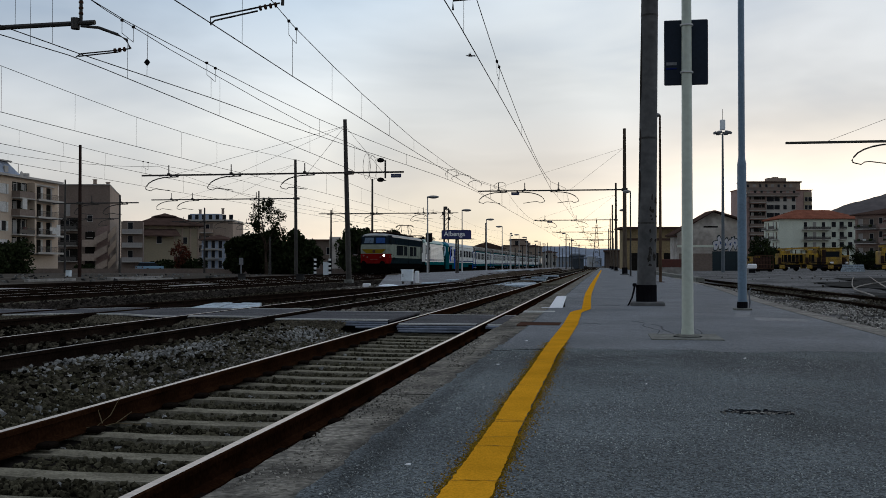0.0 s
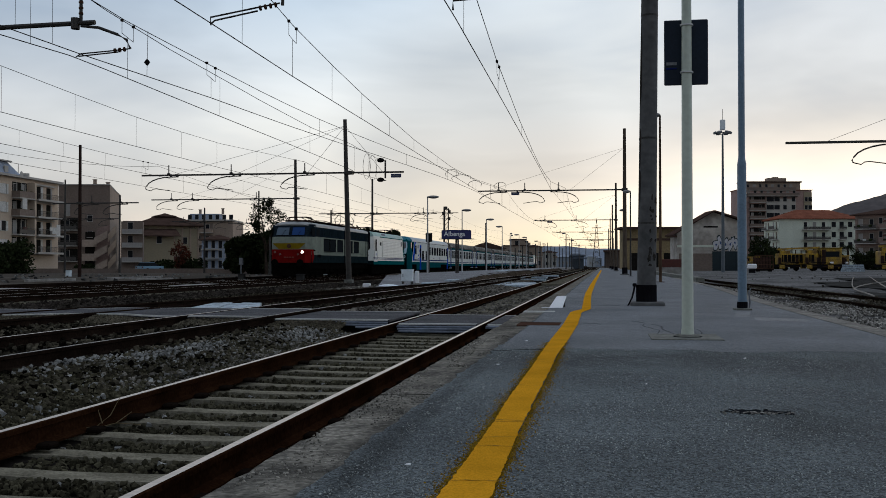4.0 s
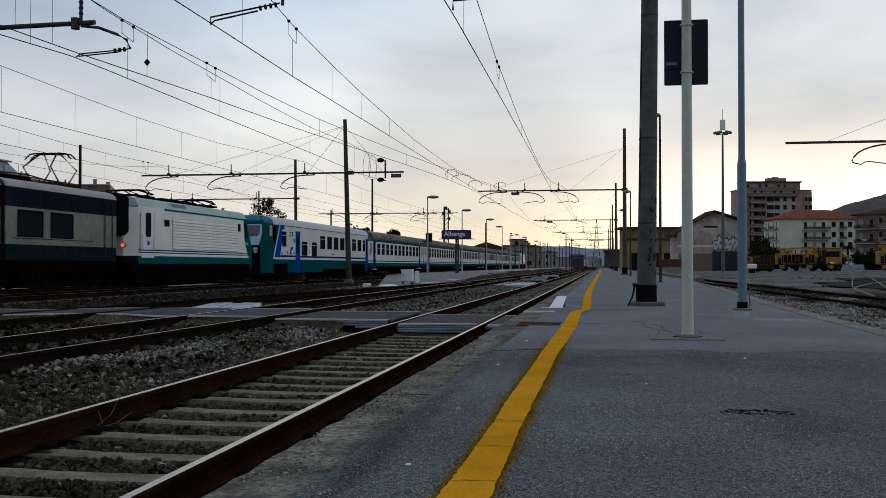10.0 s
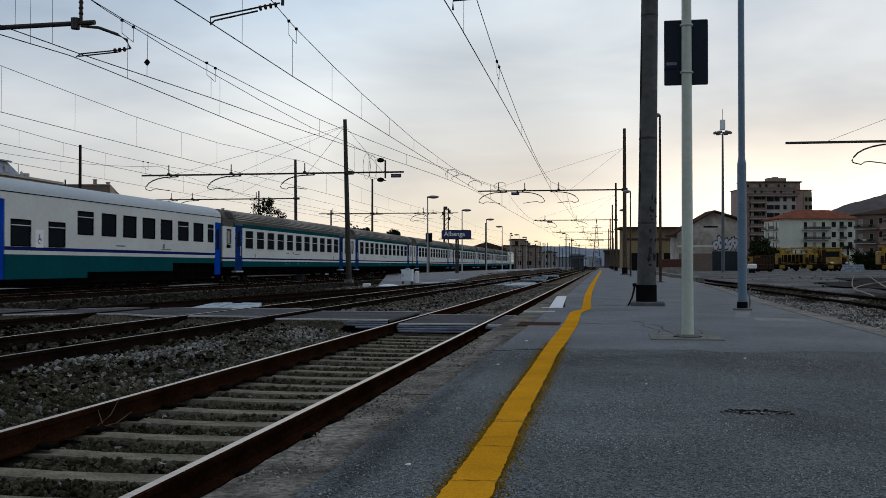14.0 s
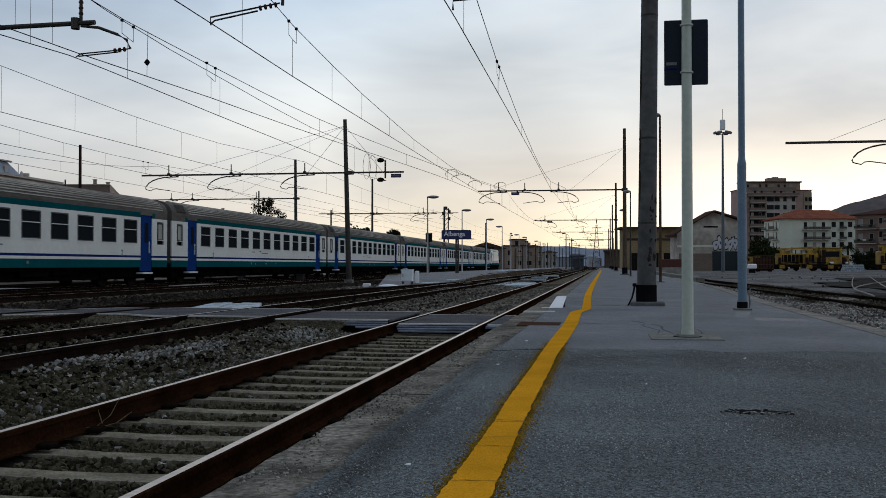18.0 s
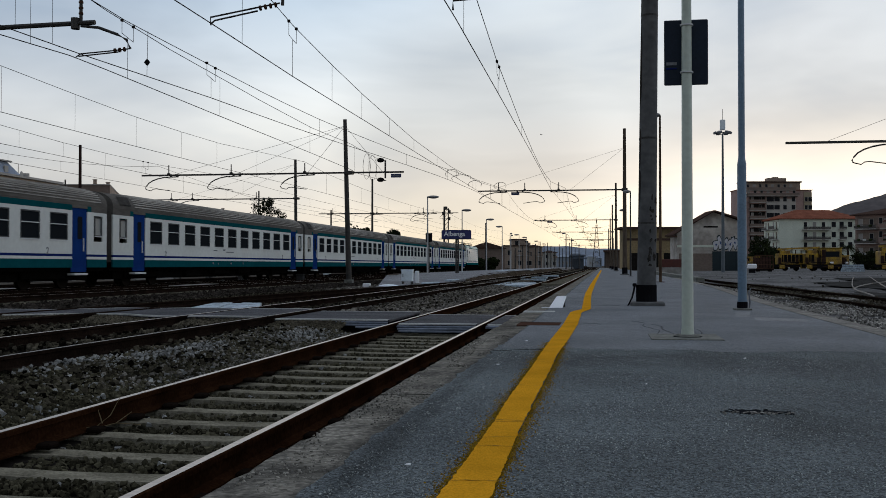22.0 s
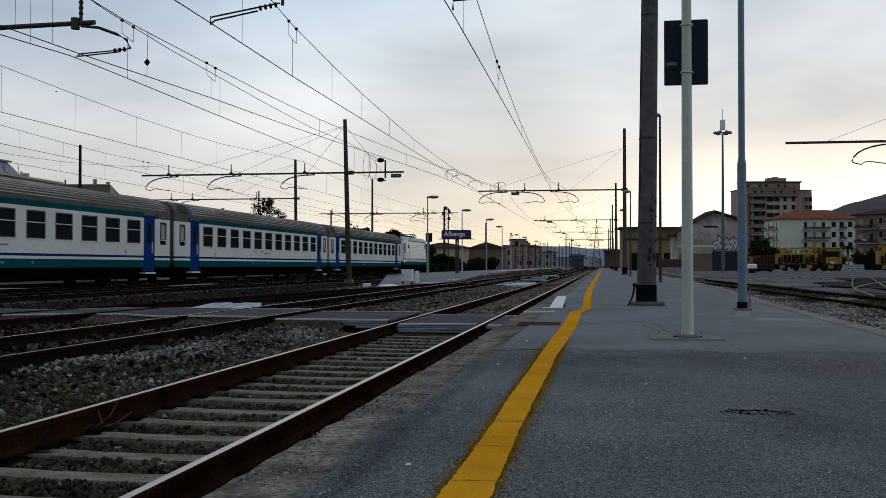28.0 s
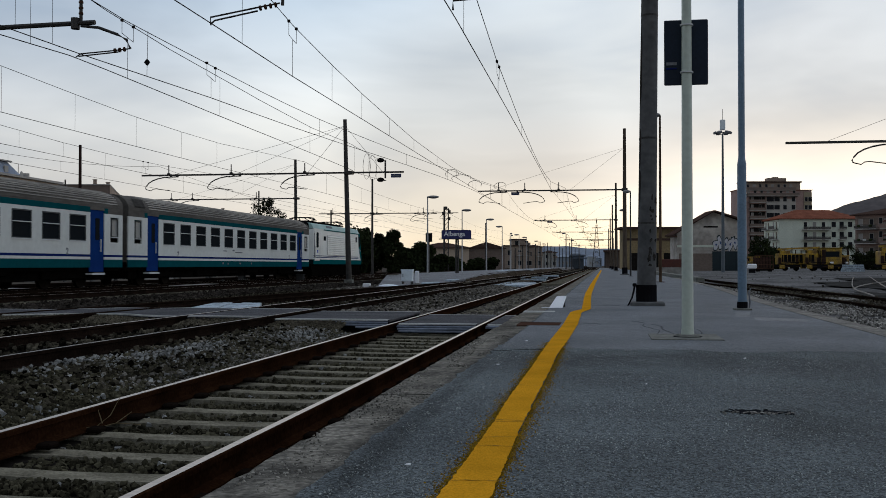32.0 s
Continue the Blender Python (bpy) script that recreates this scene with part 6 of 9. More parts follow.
M["shutter"] = material("grey_roller_shutter", (0.30, 0.29, 0.28), 0.8, var=0.15)
M["railing"] = material("painted_railing", (0.06, 0.055, 0.05), 0.7, var=0.2)
M["leaf"] = material("dark_foliage", (0.030, 0.040, 0.018), 0.8, var=0.5, scale=0.8, fine=6, per=0.45, spec=0.0)
M["russet"] = material("russet_foliage", (0.15, 0.052, 0.035), 0.8, var=0.5, scale=0.8, fine=6, per=0.45, spec=0.0)
M["bark"] = material("bark", (0.06, 0.045, 0.035), 0.9, var=0.4, spec=0.0)
M["hill"] = material("wooded_hill", (0.090, 0.074, 0.073), 0.95, var=0.5, scale=0.012, fine=0.12)
# the blue of the distance haze is put into this colour
M["far_hill"] = material("haze_tinted_hill", (0.18, 0.225, 0.30), 0.95, var=0.2, scale=0.003, fine=0.03)
M["mach_yellow"] = material("worn_yellow_machine_paint", (0.44, 0.27, 0.012), 0.6, var=0.6, scale=1.1, fine=7, col2=(0.13, 0.075, 0.02))
M["graffiti"] = material("graffiti_white", (0.55, 0.56, 0.60), 0.8, var=0.1)
M["graffiti_dark"] = material("graffiti_teal", (0.012, 0.028, 0.036), 0.8, var=0.3)
M["graffiti_blue"] = material("graffiti_blue", (0.05, 0.09, 0.22), 0.8, var=0.2)
M["cloth"] = material("white_laundry", (0.6, 0.6, 0.58), 0.9)
M["pipe"] = material("dusty_grey_pipe", (0.30, 0.28, 0.255), 0.8, var=0.35, spec=0.1)
M["earth"] = material("dark_oily_earth", (0.072, 0.070, 0.066), 0.95, var=0.55, scale=0.8, fine=9.0, bump=0.8, bscale=12, spec=0.0)
M["red_wall"] = material("faded_red_paint", (0.10, 0.030, 0.022), 0.85, var=0.3)
M["board"] = material("bluish_grey_boards", (0.21, 0.245, 0.31), 0.85, var=0.35, scale=1.5, fine=14)

M["island"] = material("dark_platform_asphalt", (0.235, 0.242, 0.255), 0.9, var=0.3, scale=0.8, fine=40, bump=0.4, spec=0.05, speck=0.3)
M["island_kerb"] = material("sooty_kerb_stone", (0.085, 0.075, 0.064), 0.95, var=0.5, scale=1.5, fine=12, bump=0.8, bscale=9, per=0.3, spec=0.0)
M["brown_earth"] = material("brown_trodden_earth", (0.085, 0.067, 0.050), 0.95, var=0.55, scale=1.2, fine=9, bump=0.9, bscale=7, spec=0.0)
P2 = 0.42                     # the island platform's top


def build_island():
    th = thing("island_platform", "low asphalt island platform between the tracks", "platform", kind="structure")
    me = Mesh()
    left = lambda y: -10.3 - min(1.0, max(0.0, (y - 46) / 20.0)) * 3.3
    right = lambda y: -9.0 + max(0.0, min(1.0, (y - 46) / 14.0)) * 0.85
    slab(me, 90.0, 300.0, lambda y: left(y) + 0.3, lambda y: right(y) - 0.3, -0.3, P2, 40)
    part("platform_asphalt", me, M["island"], th)
    ramp_ = Mesh()
    n = 45
    low_side = lambda y: float(np.interp(y, (45, 51, 56, 60, 64, 68, 80, 90), (-0.05, 0.03, 0.07, 0.16, 0.25, 0.31, 0.38, P2)))
    for i in range(n + 1):
        y = 45.0 + 45.0 * i / n
        z = -0.04 + (P2 + 0.04) * min(1.0, (y - 45.0) / 10.0)
        o = len(ramp_.v)
        ramp_.v.extend([(left(y), y, z), (right(y), y, low_side(y)), (left(y), y, -0.4), (right(y), y, -0.4)])
        if i:
            p = o - 4
            ramp_.f.extend([(p, p + 1, o + 1, o), (p + 1, p + 3, o + 3, o + 1), (p + 2, p, o, o + 2)])
            ramp_.mi.extend([0, 0, 0])
    part("ramp", ramp_, M["island"], th, "asphalt ramp down to the tracks")
    for s, f in ((0, left), (1, right)):
        y = 56.0 if s == 0 else 90.0
        while y < 140:
            k = Mesh()
            x = f(y + 1)
            k.box(x if s == 0 else x - 0.3, x + 0.3 if s == 0 else x, y, y + 1.98, -0.3, P2 + 0.012, 0.02)
            part("kerb_stone", k, M["island_kerb"], th)
            y += 2.0
    bank = Mesh()
    ys = np.arange(60.0, 200.0, 0.7)
    for i, y in enumerate(ys):
        top, x = min(low_side(y), P2) + 0.02, right(y)
        for u, v in ((-0.35, 0.97), (-0.1, 0.93), (0.12, 0.72), (0.3, 0.42), (0.45, 0.1), (0.5, -0.4)):
            g = 0.10 * noise.noise(Vector((x + u * 3, y * 0.45, 5))) + 0.07 * noise.noise(Vector((u * 6, y * 1.4, 9)))
            bank.v.append((x + u, y, -0.12 + (top + 0.12) * v + (g if -0.3 < u < 0.48 else -0.03)))
        if i:
            for k in range(5):
                p, q = (i - 1) * 6 + k, i * 6 + k
                bank.f.append((p, p + 1, q + 1, q)), bank.mi.append(0)
    part("earth_bank", bank, M["brown_earth"], th, "lumpy brown earth heaped along the platform edge", smooth=True)
    for x, y, a, b in ((-8.75, 51.6, 0.28, 1.3), (-8.5, 57.5, 0.2, 1.6), (-9.6, 96.0, 0.5, 3.0), (-9.9, 112.0, 0.8, 5.0), (-8.3, 118.0, 0.25, 2.5)):
        z = low_side(y) + 0.02 if y < 90 else P2 + 0.004
        part("pale_rubble", Mesh().box(x - a, x + a, y - b, y + b, z - 0.06, z + 0.05, 0.03), M["cover_plate"], th, "pale broken slabs lying on the platform")


build_island()


def lamp_post(label, x, y, z, h, arm=0.75, side=1.0, r=0.06, mat=None, group="platform lamps"):
    th = thing("lamp_post", label, "lamp post", (x, y, z), group=group)
    mat = mat or M["galv"]
    part("post", Mesh().tube([(0, 0, 0), (0, 0, h * 0.5), (0, 0, h)], r, 10, r * 0.6), mat, th, smooth=True)
    part("base_plate", Mesh().box(-0.16, 0.16, -0.16, 0.16, 0, 0.03), mat, th)
    hd = part("lamp_head", Mesh().sphere((side * arm * 0.45, 0, h + 0.02), 0.5, 12, 6, (arm * 1.05, 0.45, 0.2)), M["lamp_head"], th, smooth=True)
    part("diffuser", Mesh().sphere((side * arm * 0.5, 0, h - 0.035), 0.34, 10, 5, (arm * 1.0, 0.4, 0.18)), M["white"], hd, smooth=True)


for x, y in ((-11.43, 66.2), (-11.39, 82.6), (-11.3, 99.5), (-11.57, 118.1), (-12.2, 150), (-12.1, 163.8), (-11.9, 190), (-11.9, 215), (-11.9, 245)):
    lamp_post("grey platform lamp with a flat oval head", x, y, P2, 5.05, 0.8, 1 if y < 110 else -1, mat=M["pole_grey"])
for x, y in ((-12.0, 133.0), (-12.6, 141)):
    lamp_post("slim grey platform lamp with a round head", x, y, P2, 4.7, 0.3, 1, mat=M["pole_grey"])


def build_sign():
    th = thing("station_sign", "blue station name sign with white letters on posts", "station sign", (-10.2, 71.0, P2), rz=6.0)
    part("panel", Mesh().box(-1.05, 1.05, -0.04, 0.04, 2.42, 3.02, 0.02), M["sign_blue"], th)
    built_text("lettering", "Albenga", 0.46, M["white"], th, pose(-0.13, -0.05, 2.76, 90))
    part("frame_bar", Mesh().box(-1.25, 1.25, -0.03, 0.03, 2.38, 2.44).box(-1.0, 1.0, -0.03, 0.03, 3.02, 3.05), M["galv"], th)
    for x in (-0.02, 0.12):
        part("post", Mesh().tube([(x, 0.08, 0), (x, 0.08, 2.9)], 0.06, 8), M["galv"], th)
    part("second_panel", Mesh().box(-1.0, 1.0, 0.12, 0.18, 2.44, 3.02, 0.02), M["sign_blue"], th)


build_sign()


def build_signal():
    th = thing("platform_signal", "dark signal box seen from behind on a post", "signal", (-12.06, 70.4, P2))
    part("post", Mesh().tube([(0, 0, 0), (0, 0, 2.3)], 0.05, 8), M["galv"], th)
    part("signal_head", Mesh().box(-0.22, 0.22, -0.12, 0.12, 2.2, 2.82, 0.03), M["black"], th)
    x, y, z = spot(0.55, 155, 0.1)
    th = thing("lattice_mast", "dark steel lattice mast with gear at its top", "mast", (x, y, z))
    for q in (-0.28, 0.28):
        part("upright", Mesh().tube([(q, 0, 0), (q, 0, 9.6)], 0.09, 6), M["galv"], th)
    for i in range(14):
        part("brace", Mesh().tube([(-0.28, 0, 0.3 + i * 0.66), (0.28, 0, 0.96 + i * 0.66)], 0.04, 4), M["galv"], th)
    for q, zz, w in ((-0.1, 9.35, 0.46), (0.5, 8.8, 0.26), (-0.55, 8.55, 0.24), (0.47, 7.75, 0.26)):
        part("switch_gear", Mesh().box(q - w / 2, q + w / 2, -0.2, 0.2, zz, zz + 0.5, 0.04), M["galv"], th)


build_signal()


def build_cabinets():
    th = thing("trackside_cabinet", "pale grey-blue trackside equipment cabinet on short legs", "cabinet", (-9.48, 49.1, 0.05))
    part("body", Mesh().box(-0.27, 0.27, -0.2, 0.2, 0.14, 0.68, 0.015), M["cabinet"], th)
    part("lid", Mesh().box(-0.29, 0.29, -0.22, 0.22, 0.68, 0.72, 0.01), M["cabinet"], th)
    part("door", Mesh().box(-0.23, 0.23, -0.215, -0.2, 0.18, 0.64, 0.005), M["cabinet"], th)
    for q in (-0.22, 0.22):
        for r in (-0.15, 0.15):
            part("leg", Mesh().box(q - 0.03, q + 0.03, r - 0.03, r + 0.03, -0.15, 0.14), M["galv"], th)
    part("door_handle", Mesh().box(-0.20, -0.17, -0.24, -0.215, 0.36, 0.50), M["galv"], th)
    th = thing("marker_post", "short white plastic marker post", "marker post", (-9.02, 49.2, 0.04))
    part("post", Mesh().box(-0.10, 0.10, -0.07, 0.07, 0.0, 0.66, 0.03), M["white"], th)
    part("foot", Mesh().box(-0.16, 0.16, -0.12, 0.12, -0.15, 0.06, 0.01), M["concrete"], th)
    th = thing("point_motor_cover", "low pale metal cover beside the rails", "point machine", (-9.9, 46.6, 0.0))
    part("cover", Mesh().sphere((0, 0, 0), 0.5, 14, 6, (1.0, 0.9, 0.18)), M["cabinet"], th)
    th = thing("trackside_box", "small white box beside the rails", "box", (-11.15, 47.5, -0.02))
    part("body", Mesh().box(-0.18, 0.18, -0.15, 0.15, -0.1, 0.13, 0.03), M["white"], th)
    # yard furniture between the far tracks
    for a, d, h, lab in ((-34.94, 95, 0.75, "pale low relay box in the yard"), (-13.84, 70, 0.5, "grey dwarf signal box by the track"), (-8.68, 62, 0.55, "dark point machine with pale lid")):
        x, y, z = spot(a, d, 0.0)
        th = thing("relay_box", lab, "relay box", (x, y, z))
        part("body", Mesh().box(-0.22, 0.22, -0.2, 0.2, -0.1, h * 0.7, 0.04), M["cabinet"] if "pale low" in lab else M["battery"], th)
        part("lid", Mesh().box(-0.25, 0.25, -0.22, 0.22, h * 0.7, h * 0.7 + 0.06, 0.02), M["battery"], th)
    x, y, z = spot(-14.28, 72, 0.0)
    th = thing("dwarf_signal", "small dwarf signal on a short post", "signal", (x, y, z))
    part("post", Mesh().tube([(0, 0, 0), (0, 0, 1.1)], 0.05, 8), M["mark"], th)
    part("signal_head", Mesh().box(-0.13, 0.13, -0.1, 0.1, 1.0, 1.5, 0.03), M["mark"], th)
    for xp in (-11.93, -10.56):
        x, y, z = spot(xp, 95, 0.0)
        th = thing("striped_post", "black and white striped buffer post", "post", (x, y, z), group="striped posts")
        for i in range(8):
            part("band", Mesh().tube([(0, 0, i * 0.2), (0, 0, i * 0.2 + 0.2)], 0.13, 8), M["white"] if i % 2 else M["black"], th)
    x, y, z = spot(-11.04, 96, 0.0)
    th = thing("white_cabinet", "tall pale signal cabinet", "cabinet", (x, y, z))
    part("body", Mesh().box(-0.22, 0.22, -0.2, 0.2, 0, 1.25, 0.03), M["cabinet"], th)
    part("lid", Mesh().box(-0.25, 0.25, -0.23, 0.23, 1.25, 1.3, 0.01), M["cabinet"], th)


build_cabinets()


# ---- the crossing laid over the tracks ----
def build_crossing():
    th = thing("track_crossing", "asphalt service crossing with white painted edges across the tracks", "crossing", kind="structure")
    y0, y1 = 16.75, 19.9

    def deck(xa, xb, z, front=0.0, back=0.0, mat="deck", name="deck_panel"):
        ya, yb = y0 + front, y1 - back
        part(name, Mesh().box(xa, xb, ya, yb, z - 0.045, z, 0.012), M[mat], th)
        # black core set back; the shadow gap below the edge is its colour
        part("deck_support", Mesh().box(xa + 0.02, xb - 0.02, ya + 0.05, yb - 0.05, -0.28, z - 0.046), M["black"], th)
        part("edge_board", Mesh().box(xa + 0.03, xb - 0.03, ya - 0.025, ya - 0.002, z - 0.018, z + 0.003), M["white_paint"], th, "white painted edge board")
        for yy in (ya + 0.06, yb - 0.06):
            part("edge_line", Mesh().box(xa + 0.02, xb - 0.02, yy - 0.035, yy + 0.035, z + 0.001, z + 0.005), M["white_paint"], th)

    deck(T1 + 0.82, EDGE - 0.03, -0.01)
    deck(T1 - 0.68, T1 + 0.68, -0.005)
    deck(T2 + 0.84, T1 - 0.84, 0.05, 0.15)
    deck(T2 - 0.68, T2 + 0.68, 0.095)
    # one asphalt sheet, its edges curving, carries on past the connecting track
    fy = ((-15.0, 17.3), (-12.5, 17.25), (-10.9, 17.25), (-10.4, 17.55), (-10.0, 17.9), (-9.3, 17.87), (-8.7, 17.5), (-8.1, 16.98), (-7.4, 16.72), (T2 - 0.84, 16.68))
    by = ((-15.0, 19.4), (-12.3, 19.4), (-11.0, 19.4), (-10.1, 20.4), (-8.7, 20.2), (-7.6, 19.9), (T2 - 0.84, 19.85))

    def ribbon(lo, hi, z0, z1, n=40):
        """A sheet between two edges given along x."""
        me = Mesh()
        for i in range(n + 1):
            x = -15.0 + (T2 - 0.84 + 15.0) * i / n
            up = 0.068 + 0.025 * min(1.0, max(0.0, (x + 9.2) / 0.8))
            o = len(me.v)
            me.v.extend([(x, lo(x), up + z0), (x, hi(x), up + z0), (x, hi(x), up + z1), (x, lo(x), up + z1)])
            if i:
                p = o - 4
                for a, b in ((0, 1), (1, 2), (2, 3), (3, 0)):
                    me.f.append((p + b, p + a, o + a, o + b)), me.mi.append(0)
        me.f.extend([(0, 1, 2, 3), tuple(len(me.v) - 4 + k for k in (3, 2, 1, 0))]), me.mi.extend([0, 0])
        return me

    ff = lambda x: float(np.interp(x, [p[0] for p in fy], [p[1] for p in fy])) + 0.03 * noise.noise(Vector((x * 3, 1, 0)))
    bb = lambda x: float(np.interp(x, [p[0] for p in by], [p[1] for p in by])) + 0.03 * noise.noise(Vector((x * 3, 2, 0)))
    part("deck_panel", ribbon(ff, bb, -0.04, 0.0), M["deck"], th, "worn asphalt sheet with curving edges")
    # black core again, painted for the shade under the sheet's edge
    part("deck_support", ribbon(lambda x: ff(x) + 0.12, lambda x: bb(x) - 0.1, -0.3, -0.041), M["black"], th)
    part("edge_line", ribbon(lambda x: ff(x) - 0.02, lambda x: ff(x) + 0.035, -0.022, 0.004), M["white_paint"], th, "white painted edge")
    part("edge_line", ribbon(lambda x: bb(x) - 0.06, lambda x: bb(x) + 0.0, -0.02, 0.004), M["white_paint"], th, "white painted edge")
    for k in range(3):
        part("step_board", Mesh().box(T1 - 0.67 + 0.03 * k, T1 + 0.64 - 0.05 * k, y0 - 0.12 - k * 0.09, y0 - 0.05 - k * 0.09, -0.065 - k * 0.034, -0.035 - k * 0.034, 0.006), M["board"], th, "weathered bluish board")
        part("step_board", Mesh().box(-4.5 + 0.2 * k, T1 - 0.86, y0 + 0.03 - k * 0.09, y0 + 0.10 - k * 0.09, -0.012 - k * 0.034, 0.018 - k * 0.034, 0.006), M["board"], th, "weathered bluish board")
    part("step_board", Mesh().box(T1 + 0.83, EDGE - 0.06, y0 - 0.2, y0 - 0.03, -0.07, -0.025, 0.008), M["board"], th, "weathered bluish board")
    for k in range(5):
        a, b = k / 5, (k + 0.94) / 5
        lo = lambda u: Vector((-8.62 + 1.55 * u, 20.32 + 0.05 * math.sin(u * 3.1), 0))
        hi = lambda u: Vector((-9.02 + 1.15 * u, 22.75 + 0.1 * u, 0))
        q = [lo(a), lo(b), hi(b), hi(a)]
        z0 = 0.075 + 0.012 * math.sin(k * 2.3)
        part("cover_board", Mesh().add([(p.x, p.y, -0.02) for p in q] + [(p.x, p.y, z0 + (0.02 if n > 1 else 0.0)) for n, p in enumerate(q)], [(3, 2, 1, 0), (4, 5, 6, 7), (0, 1, 5, 4), (1, 2, 6, 5), (2, 3, 7, 6), (3, 0, 4, 7)]), M["cover_plate"], th, "pale bluish cover board")
    # a pale plate and old timbers farther along
    part("far_plate", Mesh().box(-5.45, -3.75, 50.0, 58.0, -0.1, 0.0, 0.02), M["cover_plate"], th, "pale cover plate between the tracks")
    for xa, xb, ya, yb, z in ((-9.15, -8.75, 60.5, 64.5, 0.05), (-9.0, -8.65, 66.0, 69.0, 0.09), (-6.5, -4.5, 82.0, 84.5, 0.03), (-6.2, -4.2, 96.0, 98.5, 0.03), (-5.6, -3.9, 70.0, 71.2, 0.03)):
        part("far_plate", Mesh().box(xa, xb, ya, yb, -0.1, z, 0.01), M["cover_plate"], th, "pale cover plate between the tracks")
    part("far_deck", Mesh().box(T2 - 0.66, T2 + 0.66, 52, 53.2, -0.1, 0.06, 0.01), M["sleeper"], th)
    part("far_deck", Mesh().box(T1 - 0.66, T1 + 0.66, 57, 58.5, -0.2, -0.03, 0.01), M["sleeper"], th)


build_crossing()


# ---- things on the near platform ----
def build_platform_things():
    # pale green post with the back of a sign
    th = thing("sign_post", "pale green steel post with the dark back of a sign", "sign post", (0.81, 10.11, PLAT))
    part("post", Mesh().tube([(0, 0, 0), (0, 0, 0.1), (0, 0, 3.2), (-0.01, 0, 6.5)], 0.0665, 20, 0.037), M["pole_green"], th, smooth=True)
    sg = part("sign_panel", Mesh().box(-0.21, 0.21, 0.06, 0.085, 2.465, 3.105, 0.008), M["sign_back"], th, "dark blue sign panel seen from behind")
    part("lettering_bar", Mesh().box(-0.19, -0.09, 0.054, 0.058, 2.66, 2.69), M["mark"], sg)
    part("lettering_bar", Mesh().box(-0.19, -0.09, 0.054, 0.058, 2.62, 2.635), M["coach_blue"], sg)
    for z in (2.57, 3.03):
        part("band_clip", Mesh().tube([(0, 0, z), (0, 0, z + 0.012)], 0.064, 16), M["frame_grey"], th)
    part("concrete_base", Mesh().box(-0.36, 0.31, -0.36, 0.42, -0.02, 0.010, 0.004), M["base_concrete"], th, "cracked concrete base flush with the asphalt")
    part("base_collar", Mesh().tube([(0, 0, 0.008), (0, 0, 0.02), (0, 0, 0.035)], 0.125, 20, 0.105), M["base_concrete"], th, smooth=True)
    part("base_rim", Mesh().tube([(0, 0, 0.0), (0, 0, 0.016)], 0.138, 20), M["asphalt_crack"], th)
    # blue-grey lamp post
    th = thing("lamp_post", "tall blue-grey steel lamp post with a rusty foot", "lamp post", (2.16, 16.5, PLAT))
    part("post", Mesh().tube([(0, 0, 0.1), (0, 0, 2.3)], 0.07, 16), M["pole_blue"], th, smooth=True)
    part("collar", Mesh().tube([(0, 0, 2.28), (0, 0, 2.40)], 0.07, 16, 0.052), M["pole_blue"], th, smooth=True)
    part("upper_post", Mesh().tube([(0, 0, 2.38), (0, 0, 8.0)], 0.052, 16, 0.045), M["pole_blue"], th, smooth=True)
    part("foot_sleeve", Mesh().tube([(0, 0, 0), (0, 0, 0.13)], 0.082, 16), M["black"], th)
    part("cable", Mesh().tube([(0.1, 0, 0), (0.12, 0.02, 0.12), (0.10, 0, 0.28), (0.13, 0, 0.34)], 0.012, 6), M["mark"], th)
    part("concrete_patch", Mesh().box(-0.13, 0.13, -0.16, 0.12, -0.05, 0.03, 0.006), M["base_concrete"], th)
    # the fittings of the big mast
    th = thing("mast_footing", "concrete footing block with a black band round the mast", "footing", (0.75, 18.1, PLAT))
    part("block", Mesh().box(-0.28, 0.30, -0.32, 0.3, -0.05, 0.07, 0.02), M["mast_concrete"], th)
    part("black_band", Mesh().tube([(0, 0, 0.07), (0, 0, 0.36)], 0.178, 18), M["black"], th)
    part("earth_cable", Mesh().tube([(-0.2, -0.1, 0.36), (-0.22, -0.1, 0.26), (-0.25, -0.12, 0.14), (-0.32, -0.15, 0.0)], 0.016, 6), M["black"], th)
    part("cable_box", Mesh().box(-0.24, -0.17, -0.14, -0.06, 0.33, 0.39, 0.01), M["black"], th)
    # farther lamps along the platform
    lamp_post("dark platform lamp with a short flat head", 2.35, 42.9, PLAT, 6.9, 0.45, -1, 0.065, mat=M["post_brown"])
    for x, y, h in ((1.75, 66.0, 5.4), (1.95, 92.0, 5.6), (1.95, 140.0, 5.6), (1.9, 185, 5.6)):
        lamp_post("slim platform lamp with a flat head", x, y, PLAT, h, 0.5, -1, 0.06)
    # board lying at the edge
    th = thing("white_board", "small white metal board leaning at the platform edge", "board", (-0.80, 16.85, PLAT))
    part("sheet", Mesh().add([(-0.08, 0, 0.0), (0.14, 0.02, 0.0), (0.19, 0.48, 0.185), (0.03, 0.46, 0.18), (-0.08, 0.008, -0.012), (0.14, 0.028, -0.012), (0.19, 0.488, 0.173), (0.03, 0.468, 0.168)], [(0, 1, 2, 3), (7, 6, 5, 4), (0, 4, 5, 1), (1, 5, 6, 2), (2, 6, 7, 3), (3, 7, 4, 0)]), M["white"], th)
    part("foot", Mesh().box(0.06, 0.17, 0.40, 0.45, -0.01, 0.14), M["galv"], th)
    part("lip", Mesh().box(-0.2, -0.07, -0.02, 0.03, -0.005, 0.012, 0.004), M["white"], th)
    # gutter grate and patches let into the asphalt
    th = thing("platform_repairs", "patches, joints and cracks in the platform asphalt", "paving", kind="structure")
